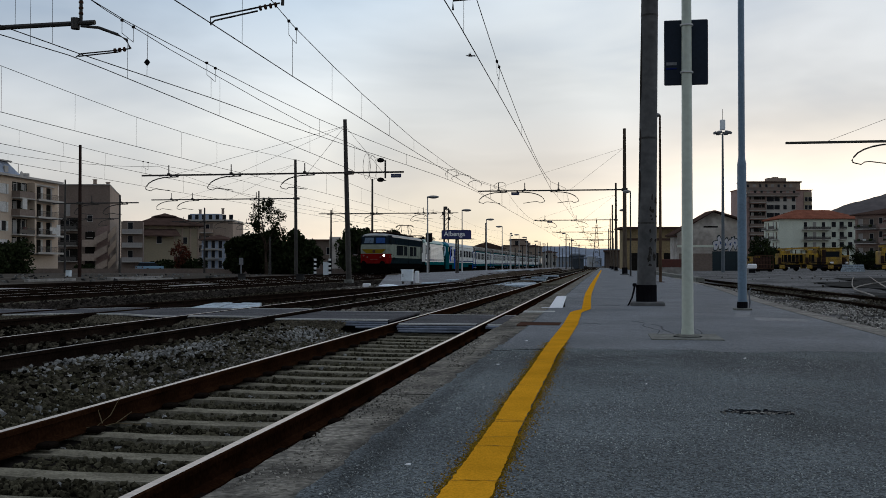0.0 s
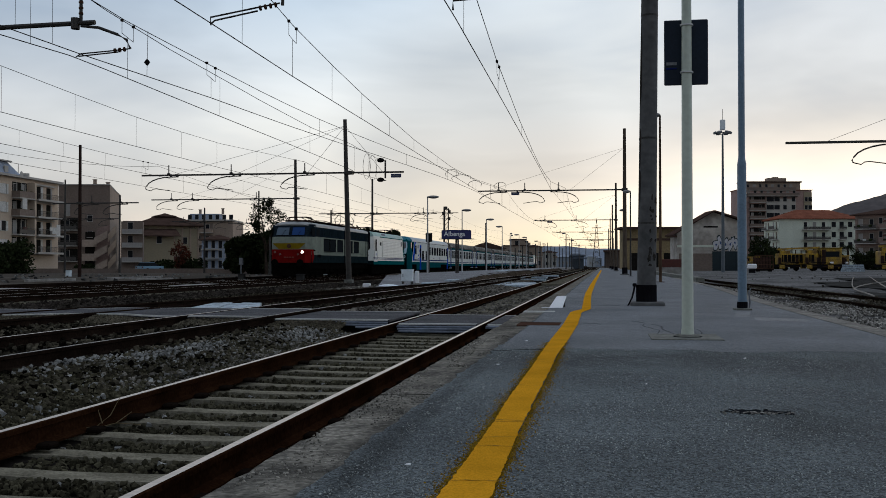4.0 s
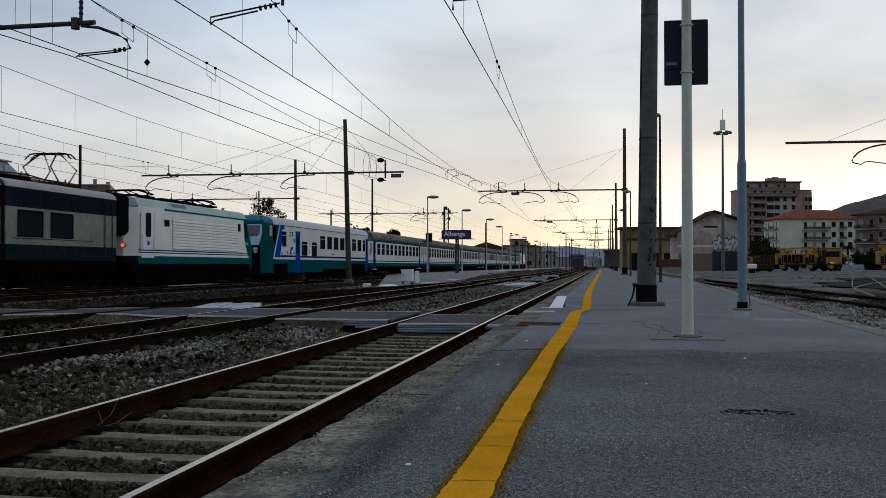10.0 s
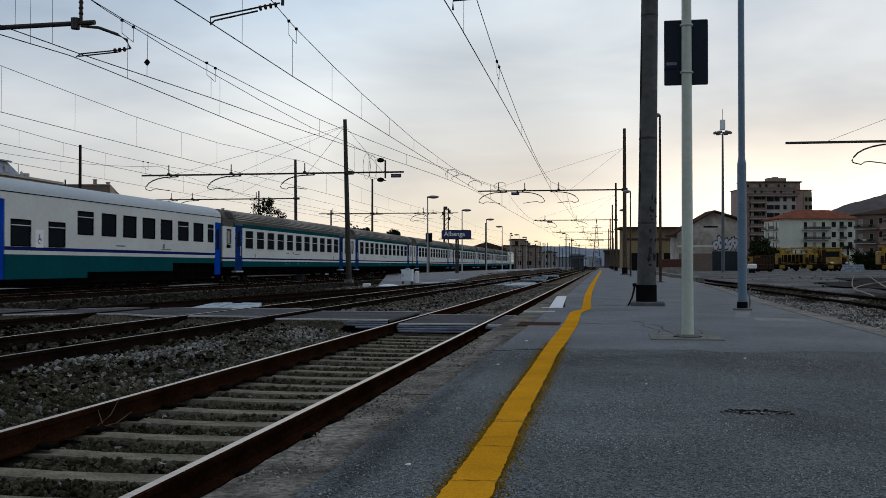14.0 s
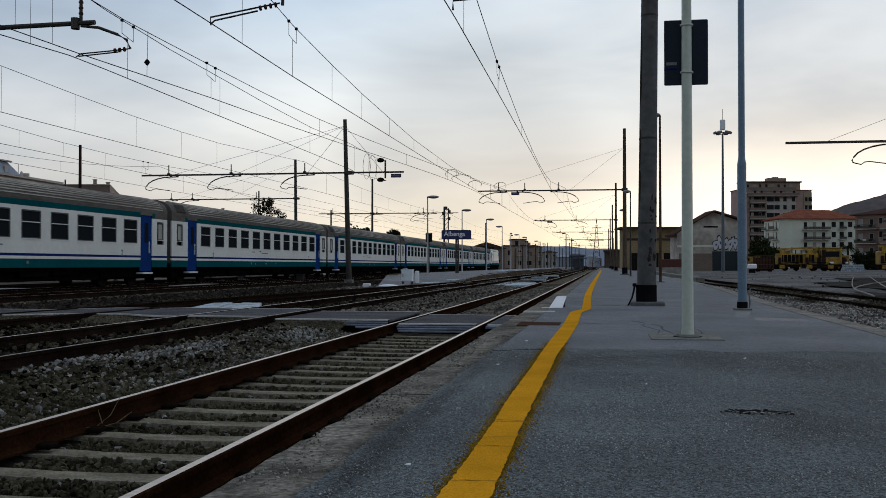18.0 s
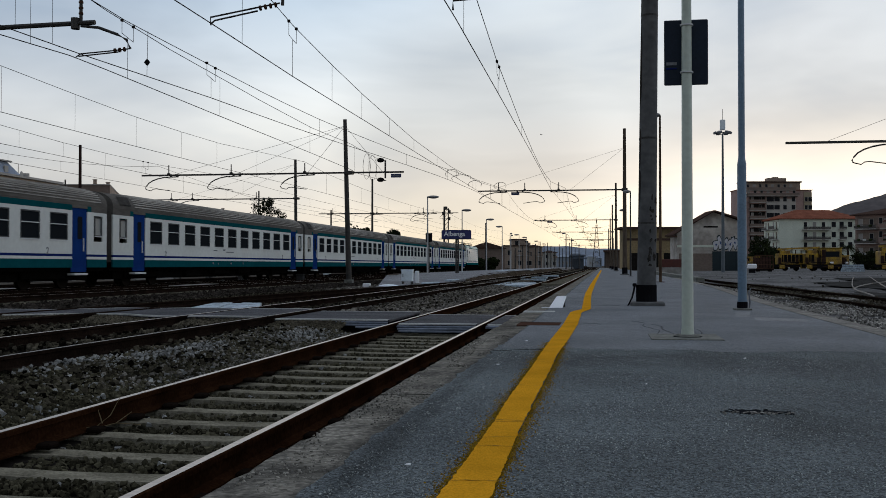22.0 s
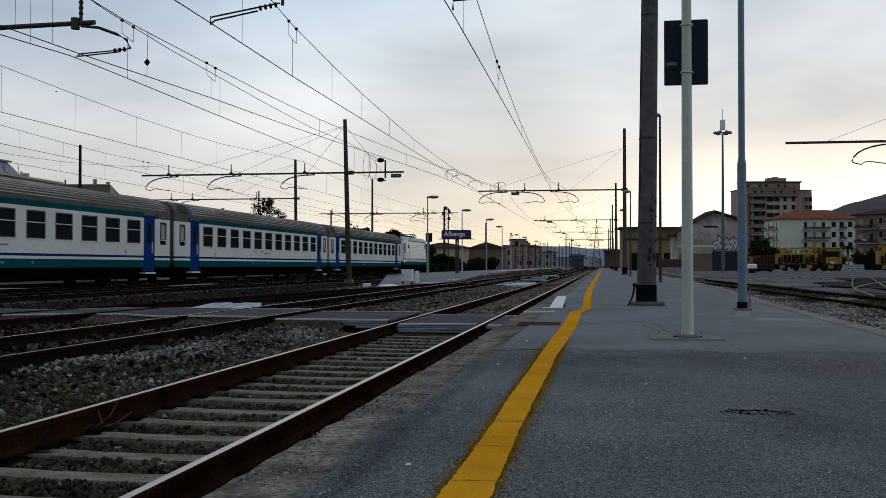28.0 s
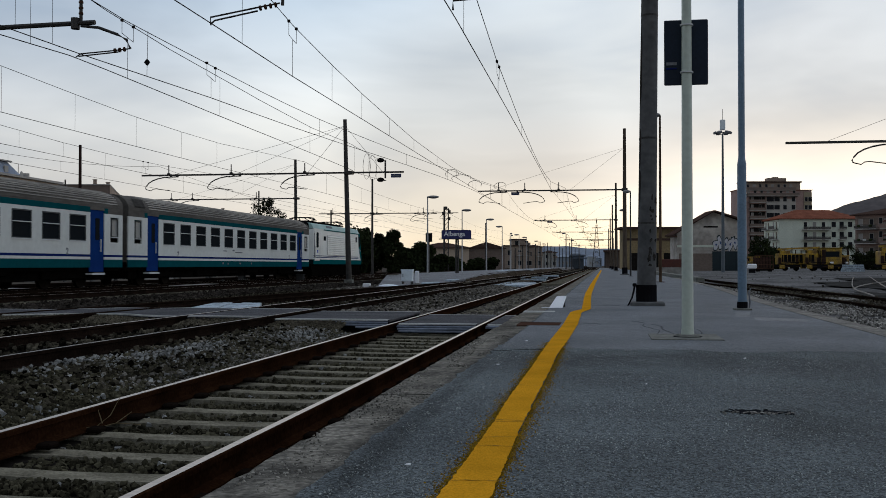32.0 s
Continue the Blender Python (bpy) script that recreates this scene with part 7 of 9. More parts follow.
    part("rusty_cover", Mesh().box(-1.0, -0.50, 11.9, 12.5, 0.2, PLAT + 0.005), M["rust"], th, "rusty cover plate")
    part("pale_joint", Mesh().box(-1.18, -0.72, 15.3, 15.55, 0.2, PLAT + 0.009), M["white_paint"], th)
    rng = np.random.default_rng(5)
    # crumbled hole as a flush sheet, its shade put into the dark colour
    pit = Mesh()
    ring = []
    for k in range(48):
        a = 6.2832 * k / 48
        r = 1.0 + 0.35 * noise.noise(Vector((math.cos(a) * 2.2, math.sin(a) * 2.2, 3))) + 0.2 * noise.noise(Vector((math.cos(a) * 7, math.sin(a) * 7, 5)))
        ring.append((0.735 + 0.12 * r * math.cos(a), 5.05 + 0.045 * r * math.sin(a), PLAT + 0.0022))
    pit.add(ring, [tuple(range(48))])
    part("broken_asphalt", pit, M["asphalt_dark"], th, "crumbled patch of asphalt, the hole's shade in its dark colour")
    hole = Mesh()
    for i in range(120):
        x, y = 0.735 + rng.normal(0, 0.075), 5.03 + rng.normal(0, 0.035)
        hole.sphere((x, y, PLAT + 0.001), rng.uniform(0.004, 0.011), 6, 4, (1.6, 1.4, 0.5))
    chips = Mesh()
    for i in range(70):
        chips.sphere((0.74 + rng.normal(0, 0.07), 4.985 + rng.normal(0, 0.018), PLAT + 0.004), rng.uniform(0.003, 0.0075), 5, 3, (1.4, 1, 0.7))
    tagged(part("pale_chips", chips, M["yard_stone"], th, "pale chips in the crumbled patch"), kind="stuff")
    tagged(part("dark_crumbs", hole, M["asphalt_dark"], th, "dark crumbs of asphalt"), kind="stuff")
    part("pale_slab", Mesh().add([(2.0, 14.2, PLAT + 0.004), (1.92, 13.35, PLAT + 0.004), (2.5, 13.1, PLAT + 0.004), (2.62, 13.7, PLAT + 0.004)], [(0, 1, 2, 3)]), M["asphalt_pale"], th, "pale patch of newer asphalt")
    part("pale_slab", Mesh().add([(1.98, 15.9, PLAT + 0.004), (1.76, 14.2, PLAT + 0.004), (1.95, 14.2, PLAT + 0.004), (2.2, 15.9, PLAT + 0.004)], [(0, 1, 2, 3)]), M["asphalt_pale"], th)
    crack = Mesh()
    for pts in ([(0.74, 10.3), (0.70, 10.9), (0.64, 11.3), (0.66, 11.9), (0.55, 12.4)], [(-0.2, 17.9), (0.0, 17.8), (0.1, 18.0), (0.3, 17.9)], [(-0.9, 8.3), (-0.6, 8.5), (-0.45, 8.45)], [(1.0, 10.5), (1.02, 11.2), (0.98, 11.9), (1.05, 12.4)], [(0.35, 13.0), (0.5, 12.6), (0.45, 12.0), (0.6, 11.2), (0.55, 10.6)], [(-0.3, 12.2), (-0.1, 12.35), (0.0, 12.2)]):
        run = []
        for (xa, ya), (xb, yb) in zip(pts, pts[1:]):
            for k in range(7):
                x, y = xa + (xb - xa) * k / 7, ya + (yb - ya) * k / 7
                run.append((x + 0.035 * noise.noise(Vector((x * 9, y * 9, 1))), y + 0.05 * noise.noise(Vector((x * 7, y * 7, 2))), PLAT + 0.0))
        crack.tube(run, 0.0042, 4)
    tagged(part("cracks", crack, M["asphalt_crack"], th), kind="stuff")


build_platform_things()
for _x, _y, _a in ((-0.676, 3.51, 0.011), (-0.732, 7.15, 0.012), (-0.70, 9.4, 0.014), (0.25, 6.1, 0.006), (1.5, 5.6, 0.008), (1.05, 7.9, 0.01)):
    single("litter_scrap", Mesh().add([(-_a, -_a * 0.5, 0.002), (_a, -_a * 0.7, 0.003), (_a * 0.8, _a * 0.6, 0.006), (-_a * 0.6, _a * 0.8, 0.003), (-_a, -_a * 0.5, 0.0), (_a, -_a * 0.7, 0.0), (_a * 0.8, _a * 0.6, 0.0), (-_a * 0.6, _a * 0.8, 0.0)], [(0, 1, 2, 3), (0, 4, 5, 1), (1, 5, 6, 2), (2, 6, 7, 3), (3, 7, 4, 0)]), M["white"], "small white scrap of paper on the asphalt", "litter", (_x, _y, PLAT + 0.002), "scraps on the platform")


# ---- loose ballast ----
def stones(name, label, mat, spots, lo, hi, seed, category="ballast"):
    """Angular stones, each a squashed and turned block of its own."""
    rng = np.random.default_rng(seed)
    base = np.array([(-1, -1, -0.7), (1, -0.8, -0.7), (0.9, 1, -0.7), (-0.8, 1, -0.7), (-0.7, -0.6, 0.6), (0.6, -0.8, 0.7), (0.8, 0.6, 0.5), (-0.5, 0.8, 0.8)]) * 0.5
    faces = np.array([(0, 3, 2, 1), (4, 5, 6, 7), (0, 1, 5, 4), (1, 2, 6, 5), (2, 3, 7, 6), (3, 0, 4, 7)])
    n = len(spots)
    size = rng.uniform(lo, hi, (n, 1, 1)) * rng.uniform(0.65, 1.25, (n, 1, 3))
    v = (base[None] + rng.normal(0, 0.09, (n, 8, 3))) * size
    ang = rng.uniform(0, 6.283, n)
    tilt = rng.normal(0, 0.45, n)
    c, s = np.cos(ang)[:, None], np.sin(ang)[:, None]
    ct, stt = np.cos(tilt)[:, None], np.sin(tilt)[:, None]
    y, z = v[:, :, 1] * ct - v[:, :, 2] * stt, v[:, :, 1] * stt + v[:, :, 2] * ct
    x = v[:, :, 0]
    v = np.stack([x * c - y * s, x * s + y * c, z], -1) + np.array(spots)[:, None, :]
    f = (faces[None] + (np.arange(n) * 8)[:, None, None]).reshape(-1, 4)
    me = bpy.data.meshes.new(name)
    me.from_pydata(v.reshape(-1, 3).tolist(), [], f.tolist())
    me.materials.append(mat)
    return tagged(new(name, me), label, category, kind="stuff")


def scatter(n, x0, x1, y0, y1, seed, keep=None, power=1.6):
    rng = np.random.default_rng(seed)
    y = y0 + (y1 - y0) * rng.random(n) ** power
    x = rng.uniform(x0, x1, n)
    out = []
    for a, b in zip(x, y):
        if keep is None or keep(a, b):
            out.append((a, b, ground_z(a, b) + rng.normal(0, 0.012)))
    return out


def off_track(x, y):
    if 16.2 < y < 20.0 and x > -15:
        return False
    for c in (T1, T2, t3_x(y)):
        d = abs(x - c)
        if abs(d - 0.7525) < 0.11:
            return False
        if d < 1.2 and abs((y + 8) / 0.6 - round((y + 8) / 0.6)) < 0.19:
            return False
    return True


def on_asphalt(n, seed):
    """Places of the aggregate that stands out of the coarse asphalt."""
    rng = np.random.default_rng(seed)
    y = 2.3 + 6.6 * rng.random(n) ** 1.15
    x = EDGE + 0.36 + rng.random(n) * (0.9 + 0.47 * y)
    return [(a, c, PLAT + 0.001) for a, c in zip(x, y) if abs(a + 0.412) > 0.082 and a < 2.6]


def overspray(n, seed):
    rng = np.random.default_rng(seed)
    y = 2.3 + 7.0 * rng.random(n) ** 1.2
    d = 0.066 + rng.exponential(0.016, n)
    side = np.where(rng.random(n) < 0.6, -1, 1)
    return [(-0.412 + q * s_, c, PLAT + 0.001) for q, s_, c in zip(d, side, y) if q < 0.2]


stones("asphalt_grit", "coarse pale and dark aggregate worn out of the asphalt", M["grit"], on_asphalt(38000, 9), 0.0025, 0.0062, 71, "grit")
stones("paint_specks", "yellow overspray beside the painted safety line", M["yellow_speck"], overspray(15000, 10), 0.003, 0.007, 72, "paint")
stones("track_ballast", "loose brown-grey ballast stones between the rails", M["stone"], scatter(32000, -5.3, -3.75, 3.2, 17, 1, off_track) + scatter(30000, -3.75, EDGE - 0.05, 2.0, 17, 31, off_track), 0.018, 0.042, 21)
stones("track_ballast", "brown-grey ballast stones of the inner tracks", M["stone_inner"], scatter(34000, -12.5, -4.3, 6, 42, 2, off_track, 1.3), 0.04, 0.085, 22)
stones("track_ballast", "loose ballast stones along the near track", M["stone"], scatter(9000, -5.3, EDGE - 0.05, -8, 2.6, 51, off_track, 1.0) + scatter(9000, -12.5, -5.0, -8, 6.5, 52, off_track, 1.0), 0.03, 0.07, 53)
stones("track_ballast", "grey ballast stones beyond the crossing", M["stone_mid"], scatter(16000, -5.6, EDGE - 0.1, 20.2, 62, 41, off_track, 1.2) + scatter(9000, -12.0, -4.6, 40, 75, 43, off_track, 1.0), 0.05, 0.10, 42)
stones("pale_ballast", "scattered pale ballast stones", M["pale_stone"], scatter(1500, -5.4, -3.9, 4, 17, 3, off_track, 1.0) + scatter(900, -11, -4.2, 10, 40, 4, off_track, 1.0) + scatter(130, -3.4, -2.0, 3, 15, 14, off_track, 1.0), 0.02, 0.055, 23)
stones("track_ballast", "grey ballast stones in front of the crossing", M["stone_mid"], scatter(5200, -5.2, -3.75, 8.5, 16.8, 33, off_track, 0.8), 0.022, 0.05, 34)


def heap(cx, cy, rx, ry, n, seed):
    rng = np.random.default_rng(seed)
    return [(cx + rx * a, cy + ry * b, ground_z(cx + rx * a, cy) + 0.02 + 0.03 * math.exp(-(a * a + b * b))) for a, b in zip(rng.normal(0, 0.5, n), rng.normal(0, 0.5, n))]


stones("ballast_heap", "pale clean ballast beside the rails", M["pale_stone"], heap(-4.83, 11.3, 0.3, 1.5, 210, 6) + heap(-4.45, 14.7, 0.35, 1.3, 150, 16) + heap(-5.25, 9.6, 0.25, 1.2, 80, 17), 0.018, 0.045, 27)


def kerb_chips(n, seed):
    rng = np.random.default_rng(seed)
    y = 2.3 + 8.0 * rng.random(n) ** 1.5
    return [(EDGE + 0.03 + 0.27 * q, c, PLAT - 0.007) for q, c in zip(rng.random(n), y) if noise.noise(Vector((q * 2.0, c * 1.3, 3))) > -0.05]


stones("kerb_grit", "pale grit showing in the worn edge stones", M["kerb_chip"], kerb_chips(3200, 81), 0.004, 0.011, 82, "grit")


def berm(n, x0, x1, front, top, seed):
    """Ballast banked up against the deck's front edge."""
    rng = np.random.default_rng(seed)
    out = []
    for x, u in zip(rng.uniform(x0, x1, n), rng.random(n)):
        y = front(x) - 0.03 - 0.75 * u
        if min(abs(x - T2 - 0.7525), abs(x - T2 + 0.7525), abs(x - T1 + 0.7525)) > 0.12:
            out.append((x, y, ground_z(x, y) + (top - 0.035 - ground_z(x, y)) * (1 - u) ** 1.3))
    return out


stones("deck_ballast", "ballast banked against the crossing's edge", M["stone_inner"], berm(2600, -5.5, -4.3, lambda x: 16.9, 0.05, 86) + berm(1300, -7.1, -5.8, lambda x: 16.75, 0.08, 87) + berm(2600, -11.5, -7.3, lambda x: float(np.interp(x, (-11.5, -10.9, -10.0, -9.3, -8.7, -8.1, -7.3), (17.25, 17.25, 17.9, 17.87, 17.5, 16.98, 16.7))), 0.075, 88), 0.022, 0.05, 89)
stones("yard_ballast", "pale gravel beside the yard siding", M["yard_stone"], [(x, y, z + 0.02) for x, y, z in scatter(30000, 2.9, 5.5, 9, 45, 5, lambda x, y: x > plat_right(y) + 0.42 and noise.noise(Vector((x * 0.9, y * 0.35, 2))) + 0.4 * noise.noise(Vector((x * 3.0, y * 1.2, 7))) > -0.2)], 0.018, 0.045, 24)
stones("yard_ballast", "brownish gravel in the yard siding", M["stone_inner"], [(x, y, z + 0.02) for x, y, z in scatter(9000, 5.0, 7.6, 14, 50, 8, None)], 0.018, 0.04, 25)
stones("far_ballast", "dark ballast of the through tracks", M["dark_stone"], scatter(14000, -24, -12.4, 20, 70, 7, None, 1.2), 0.06, 0.13, 26)


_rng = np.random.default_rng(61)
_deb = [spot(_rng.uniform(-46, -8), _rng.uniform(62, 112), 0.0) for _ in range(260)]
stones("yard_rubble", "dark clods and scrap scattered over the yard", M["dark_stone"], [(x, y, ground_z(x, y) + 0.02) for x, y, z in scatter(80, 9.0, 24.0, 36, 95, 63, None, 1.0)], 0.03, 0.10, 64)
stones("yard_debris", "pale rubble and offcuts lying in the yard", M["pale_stone"], [(x, y, ground_z(x, y) + 0.02) for x, y, z in _deb if not (abs(x - T5) < 2.2 or abs(x - T4) < 1.4 or x > -14)], 0.08, 0.30, 62)


_s = thing("walkway_slabs", "pale concrete slabs laid between the far tracks", "paving", kind="structure")
for _x0, _x1, _y0, _y1, _n in ((-24.0, -22.4, 33.9, 37.4, 3), (-19.25, -18.5, 43.2, 47.4, 4), (-36.5, -36.2, 60.0, 66.0, 3), (-36.5, -36.2, 71.0, 80.0, 4), (-31.2, -30.8, 64.0, 70.0, 3), (5.75, 6.75, 27.7, 29.7, 2), (14.6, 16.6, 68.0, 78.0, 3)):
    for _k in range(_n):
        _a = _y0 + (_y1 - _y0) * _k / _n
        part("slab", Mesh().box(_x0, _x1, _a, _a + (_y1 - _y0) / _n - 0.03, -0.2, 0.07 + 0.008 * (_k % 2), 0.015), M["concrete"], _s)
_t = thing("dry_twig", "dry pale twig lying on the sleepers", "twig", (-3.40, 6.45, -0.15), rz=20)
for _p in ([(0, 0, 0.02), (0.10, 0.03, 0.10), (0.16, 0.05, 0.22)], [(0.02, 0, 0.02), (0.14, 0.0, 0.05), (0.30, 0.03, 0.03)], [(0.05, 0.0, 0.05), (0.02, 0.02, 0.14)], [(0.14, 0, 0.05), (0.24, 0.03, 0.12)], [(-0.1, 0.0, 0.02), (0.05, 0.02, 0.03)]):
    part("stalk", Mesh().tube(_p, 0.0045, 5, 0.002), M["twig"], _t)


# ---- houses ----
def facade(name, label, p0, p1, h, depth, wall, category="apartment building"):
    """A house whose front runs from p0 to p1 (places seen from above); returns it and the front's length."""
    dx, dy = p1[0] - p0[0], p1[1] - p0[1]
    w = math.hypot(dx, dy)
    th = thing(name, label, category, (p0[0], p0[1], -0.3), rz=math.degrees(math.atan2(dy, dx)))
    part("wall", Mesh().box(0, w, 0, depth, 0, h), M[wall], th)
    return th, w


WIN_DATA = {}


def house_window(th, x, z, w=1.1, h=1.4, y=0.0, kind="win", sill=True, rz=0):
    key = (w, h, kind)
    if key not in WIN_DATA:
        fr = Mesh()
        b = 0.07
        fr.box(-w / 2 - b, w / 2 + b, -0.03, 0.0, h / 2, h / 2 + b), fr.box(-w / 2 - b, -w / 2, -0.03, 0.0, -h / 2, h / 2), fr.box(w / 2, w / 2 + b, -0.03, 0.0, -h / 2, h / 2)
        fr.box(-w / 2 - b - 0.05, w / 2 + b + 0.05, -0.12, 0.0, -h / 2 - 0.08, -h / 2)
        pn = Mesh().box(-w / 2, w / 2, -0.012, 0.0, -h / 2, h / 2)
        WIN_DATA[key] = (fr.data("window", M["slab"]), pn.data("pane", M[kind]))
    fr, pn = WIN_DATA[key]
    win = part("window", fr, None, th, m=pose(x, y - 0.002, z, 0, 0, rz))
    part("pane", pn, None, win)


def balcony(th, x0, x1, z, out=1.3, rail="solid", mat="sand_wall", y=0.0, doors=True, hgt=1.0, deep=None, panel=True):
    """A slab with a parapet or bars, and dark doors behind."""
    bal = part("balcony", Mesh().box(x0, x1, y - out, y, z - 0.18, z), M["slab"], th)
    if rail == "solid":
        part("parapet", Mesh().box(x0, x1, y - out, y - out + 0.08, z, z + hgt).box(x0, x0 + 0.08, y - out + 0.08, y, z, z + hgt).box(x1 - 0.08, x1, y - out + 0.08, y, z, z + hgt), M[mat], bal)
    else:
        me = Mesh().box(x0, x1, y - out, y - out + 0.04, z + hgt - 0.06, z + hgt)
        n = max(4, int((x1 - x0) / 0.22))
        for i in range(n + 1):
            q = x0 + (x1 - x0 - 0.03) * i / n
            me.box(q, q + 0.03, y - out, y - out + 0.03, z, z + hgt - 0.06)
        if panel:
            me.box(x0, x1, y - out + 0.005, y - out + 0.025, z + 0.12, z + hgt * 0.72)
        part("railing", me, M["railing"], bal)
    if deep:
        # flat panel; the loggia's shade is put into its darker colour
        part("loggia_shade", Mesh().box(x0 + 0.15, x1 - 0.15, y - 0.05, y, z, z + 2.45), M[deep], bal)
    if doors:
        n = max(1, int((x1 - x0) / 2.2))
        for i in range(n):
            c = x0 + (x1 - x0) * (i + 0.5) / n
            house_window(th, c - 0.35, z + 1.1, 0.9, 2.1, y - (0.052 if deep else 0.0), "win" if (i + int(z)) % 3 else "shutter")


def hip_roof(th, w, depth, h, rise, over, mat="tiles", x0=0.0, y0=0.0):
    r = min(w, depth) / 2
    a, b, c, d = x0 - over, x0 + w + over, y0 - over, y0 + depth + over
    rx0, rx1, ry = x0 + (r if w >= depth else w / 2), x0 + w - (r if w >= depth else w / 2), y0 + depth / 2
    me = Mesh()
    me.add([(a, c, h), (b, c, h), (b, d, h), (a, d, h), (rx0, ry, h + rise), (rx1, ry, h + rise)], [(0, 1, 5, 4), (1, 2, 5), (2, 3, 4, 5), (3, 0, 4), (3, 2, 1, 0)])
    me.box(a, b, c, d, h - 0.18, h - 0.005)
    rf = part("roof", me, M[mat], th)
    return rf


def chimney(th, x, y, z, h=1.2):
    part("chimney", Mesh().box(x - 0.3, x + 0.3, y - 0.3, y + 0.3, z, z + h, 0.03).box(x - 0.4, x + 0.4, y - 0.4, y + 0.4, z + h, z + h + 0.12), M["stair_wall"], th)


def build_left_houses():
    # tan house with balconies, its long side running back
    th, w = facade("apartment_house", "tan apartment house with stacked balconies and laundry", spot(-67.8, 150), spot(-65.1, 172), 15.0, 12, "sand_wall")
    part("cornice", Mesh().box(-0.5, w + 0.5, -0.7, 12.5, 15.0, 15.35), M["slab"], th)
    part("attic", Mesh().add([(-0.2, 1.0, 15.35), (12.6, 1.0, 15.35), (12.6, 9, 15.35), (-0.2, 9, 15.35), (-0.2, 1.6, 17.5), (9.4, 1.8, 17.5), (9.4, 8, 17.5), (-0.2, 8, 17.5)], [(0, 1, 5, 4), (1, 2, 6, 5), (2, 3, 7, 6), (3, 0, 4, 7), (4, 5, 6, 7)]), M["blue_wall"], th, "blue-grey sloping attic storey")
    for x in (2.0, 5.0, 8.0):
        part("roof_window", Mesh().box(x - 0.5, x + 0.5, 1.05, 1.35, 15.8, 16.8, 0.03), M["slab"], th)
    part("satellite_dish", Mesh().sphere((14.0, 2.0, 16.0), 0.5, 10, 5, (1, 0.3, 1)), M["slab"], th, smooth=True)
    part("water_tank", Mesh().tube([(17.0, 3.0, 15.35), (17.0, 3.0, 16.4)], 0.6, 12), M["slab"], th)
    part("attic_roof", Mesh().box(-0.5, 9.8, 1.2, 8.6, 17.5, 17.7), M["slab"], th)
    for z in (3.3, 6.15, 9.05, 11.85):
        house_window(th, 2.0, z + 1.3), house_window(th, 5.4, z + 1.2, 1.2, 1.5, kind="cloth" if int(z) % 2 else "win")
        part("shutter", Mesh().box(6.1, 6.6, -0.08, -0.01, z + 0.45, z + 1.95), M["cloth"], th), part("shutter", Mesh().box(4.2, 4.7, -0.08, -0.01, z + 0.45, z + 1.95), M["cloth"], th)
        balcony(th, 7.6, 12.2, z, 1.4, "solid" if z > 9 else "bars", "brown_wall", deep="recess")
        balcony(th, 12.8, 20.9, z, 1.6, "bars", "brown_wall", panel=False)
        for q, ww, m in ((13.1, 0.75, "cloth"), (14.9, 1.3, "recess"), (16.4, 0.6, "cloth"), (18.2, 1.1, "recess"), (19.5, 0.5, "shutter")):
            part("balcony_door", Mesh().box(q, q + ww, -0.07, -0.005, z + 0.02, z + 2.2), M[m], th)
        for q in (8.9, 10.3, 11.5):
            part("balcony_post", Mesh().box(q, q + 0.12, -0.12, -0.053, z, z + 2.4), M["slab"], th)
        part("slab_edge", Mesh().box(12.7, 21.0, -1.72, -1.6, z - 0.22, z + 0.1), M["slab"], th)
        for k, (q, m) in enumerate(((8.3, "leaf"), (9.4, "red_wall"), (11.4, "leaf"), (14.2, "cloth"), (16.6, "leaf"), (19.6, "red_wall"))):
            if (k + int(z)) % 2:
                part("flower_box", Mesh().box(q, q + 0.7, -1.2, -0.9, z + 0.7, z + 1.15, 0.05), M[m], th)
        part("divider", Mesh().box(12.2, 12.75, -1.3, 0, z - 0.1, z + 2.6), M["sand_wall"], th)
        part("awning_box", Mesh().box(13.0, 20.6, -0.3, 0, z + 2.35, z + 2.6), M["slab"], th)
        if z == 9.05:
            part("blind", Mesh().box(8.2, 9.6, -1.5, -1.45, z + 1.0, z + 2.6), M["cloth"], th)
    for x, z, ww, hh in ((17.0, 6.4, 1.6, 1.1), (18.4, 6.1, 1.2, 1.9), (16.2, 6.9, 0.9, 0.6)):
        part("laundry", Mesh().box(x, x + ww, -1.75, -1.70, z, z + hh), M["cloth"], th, "white laundry on a balcony")
    chimney(th, 7, 5, 17.7, 1.0), chimney(th, 18, 4, 15.35, 0.9)
    part("antenna", Mesh().tube([(8.0, 4, 17.5), (8.0, 4, 21)], 0.05, 5), M["galv"], th)
    part("antenna", Mesh().tube([(16.5, 4, 15.3), (16.5, 4, 18)], 0.05, 5), M["galv"], th)
    # brown block with open stair flights
    d = 205
    th, w = facade("apartment_block", "brown apartment block with open zigzag stairs", spot(-77.56, d), spot(-67.19, d), 17.44, 0.3, "brown_wall")
    sk = 8.4 / 33
    part("main_block", Mesh().add([(0.0, 0.3, 0), (w - 0.02, 0.3, 0), (w - 33 * sk, 33, 0), (-33 * sk, 33, 0), (0.0, 0.3, 17.44), (w - 0.02, 0.3, 17.44), (w - 33 * sk, 33, 17.44), (-33 * sk, 33, 17.44)], [(0, 1, 5, 4), (1, 2, 6, 5), (2, 3, 7, 6), (3, 0, 4, 7), (4, 5, 6, 7)]), M["stair_wall"], th, "brown side walls")
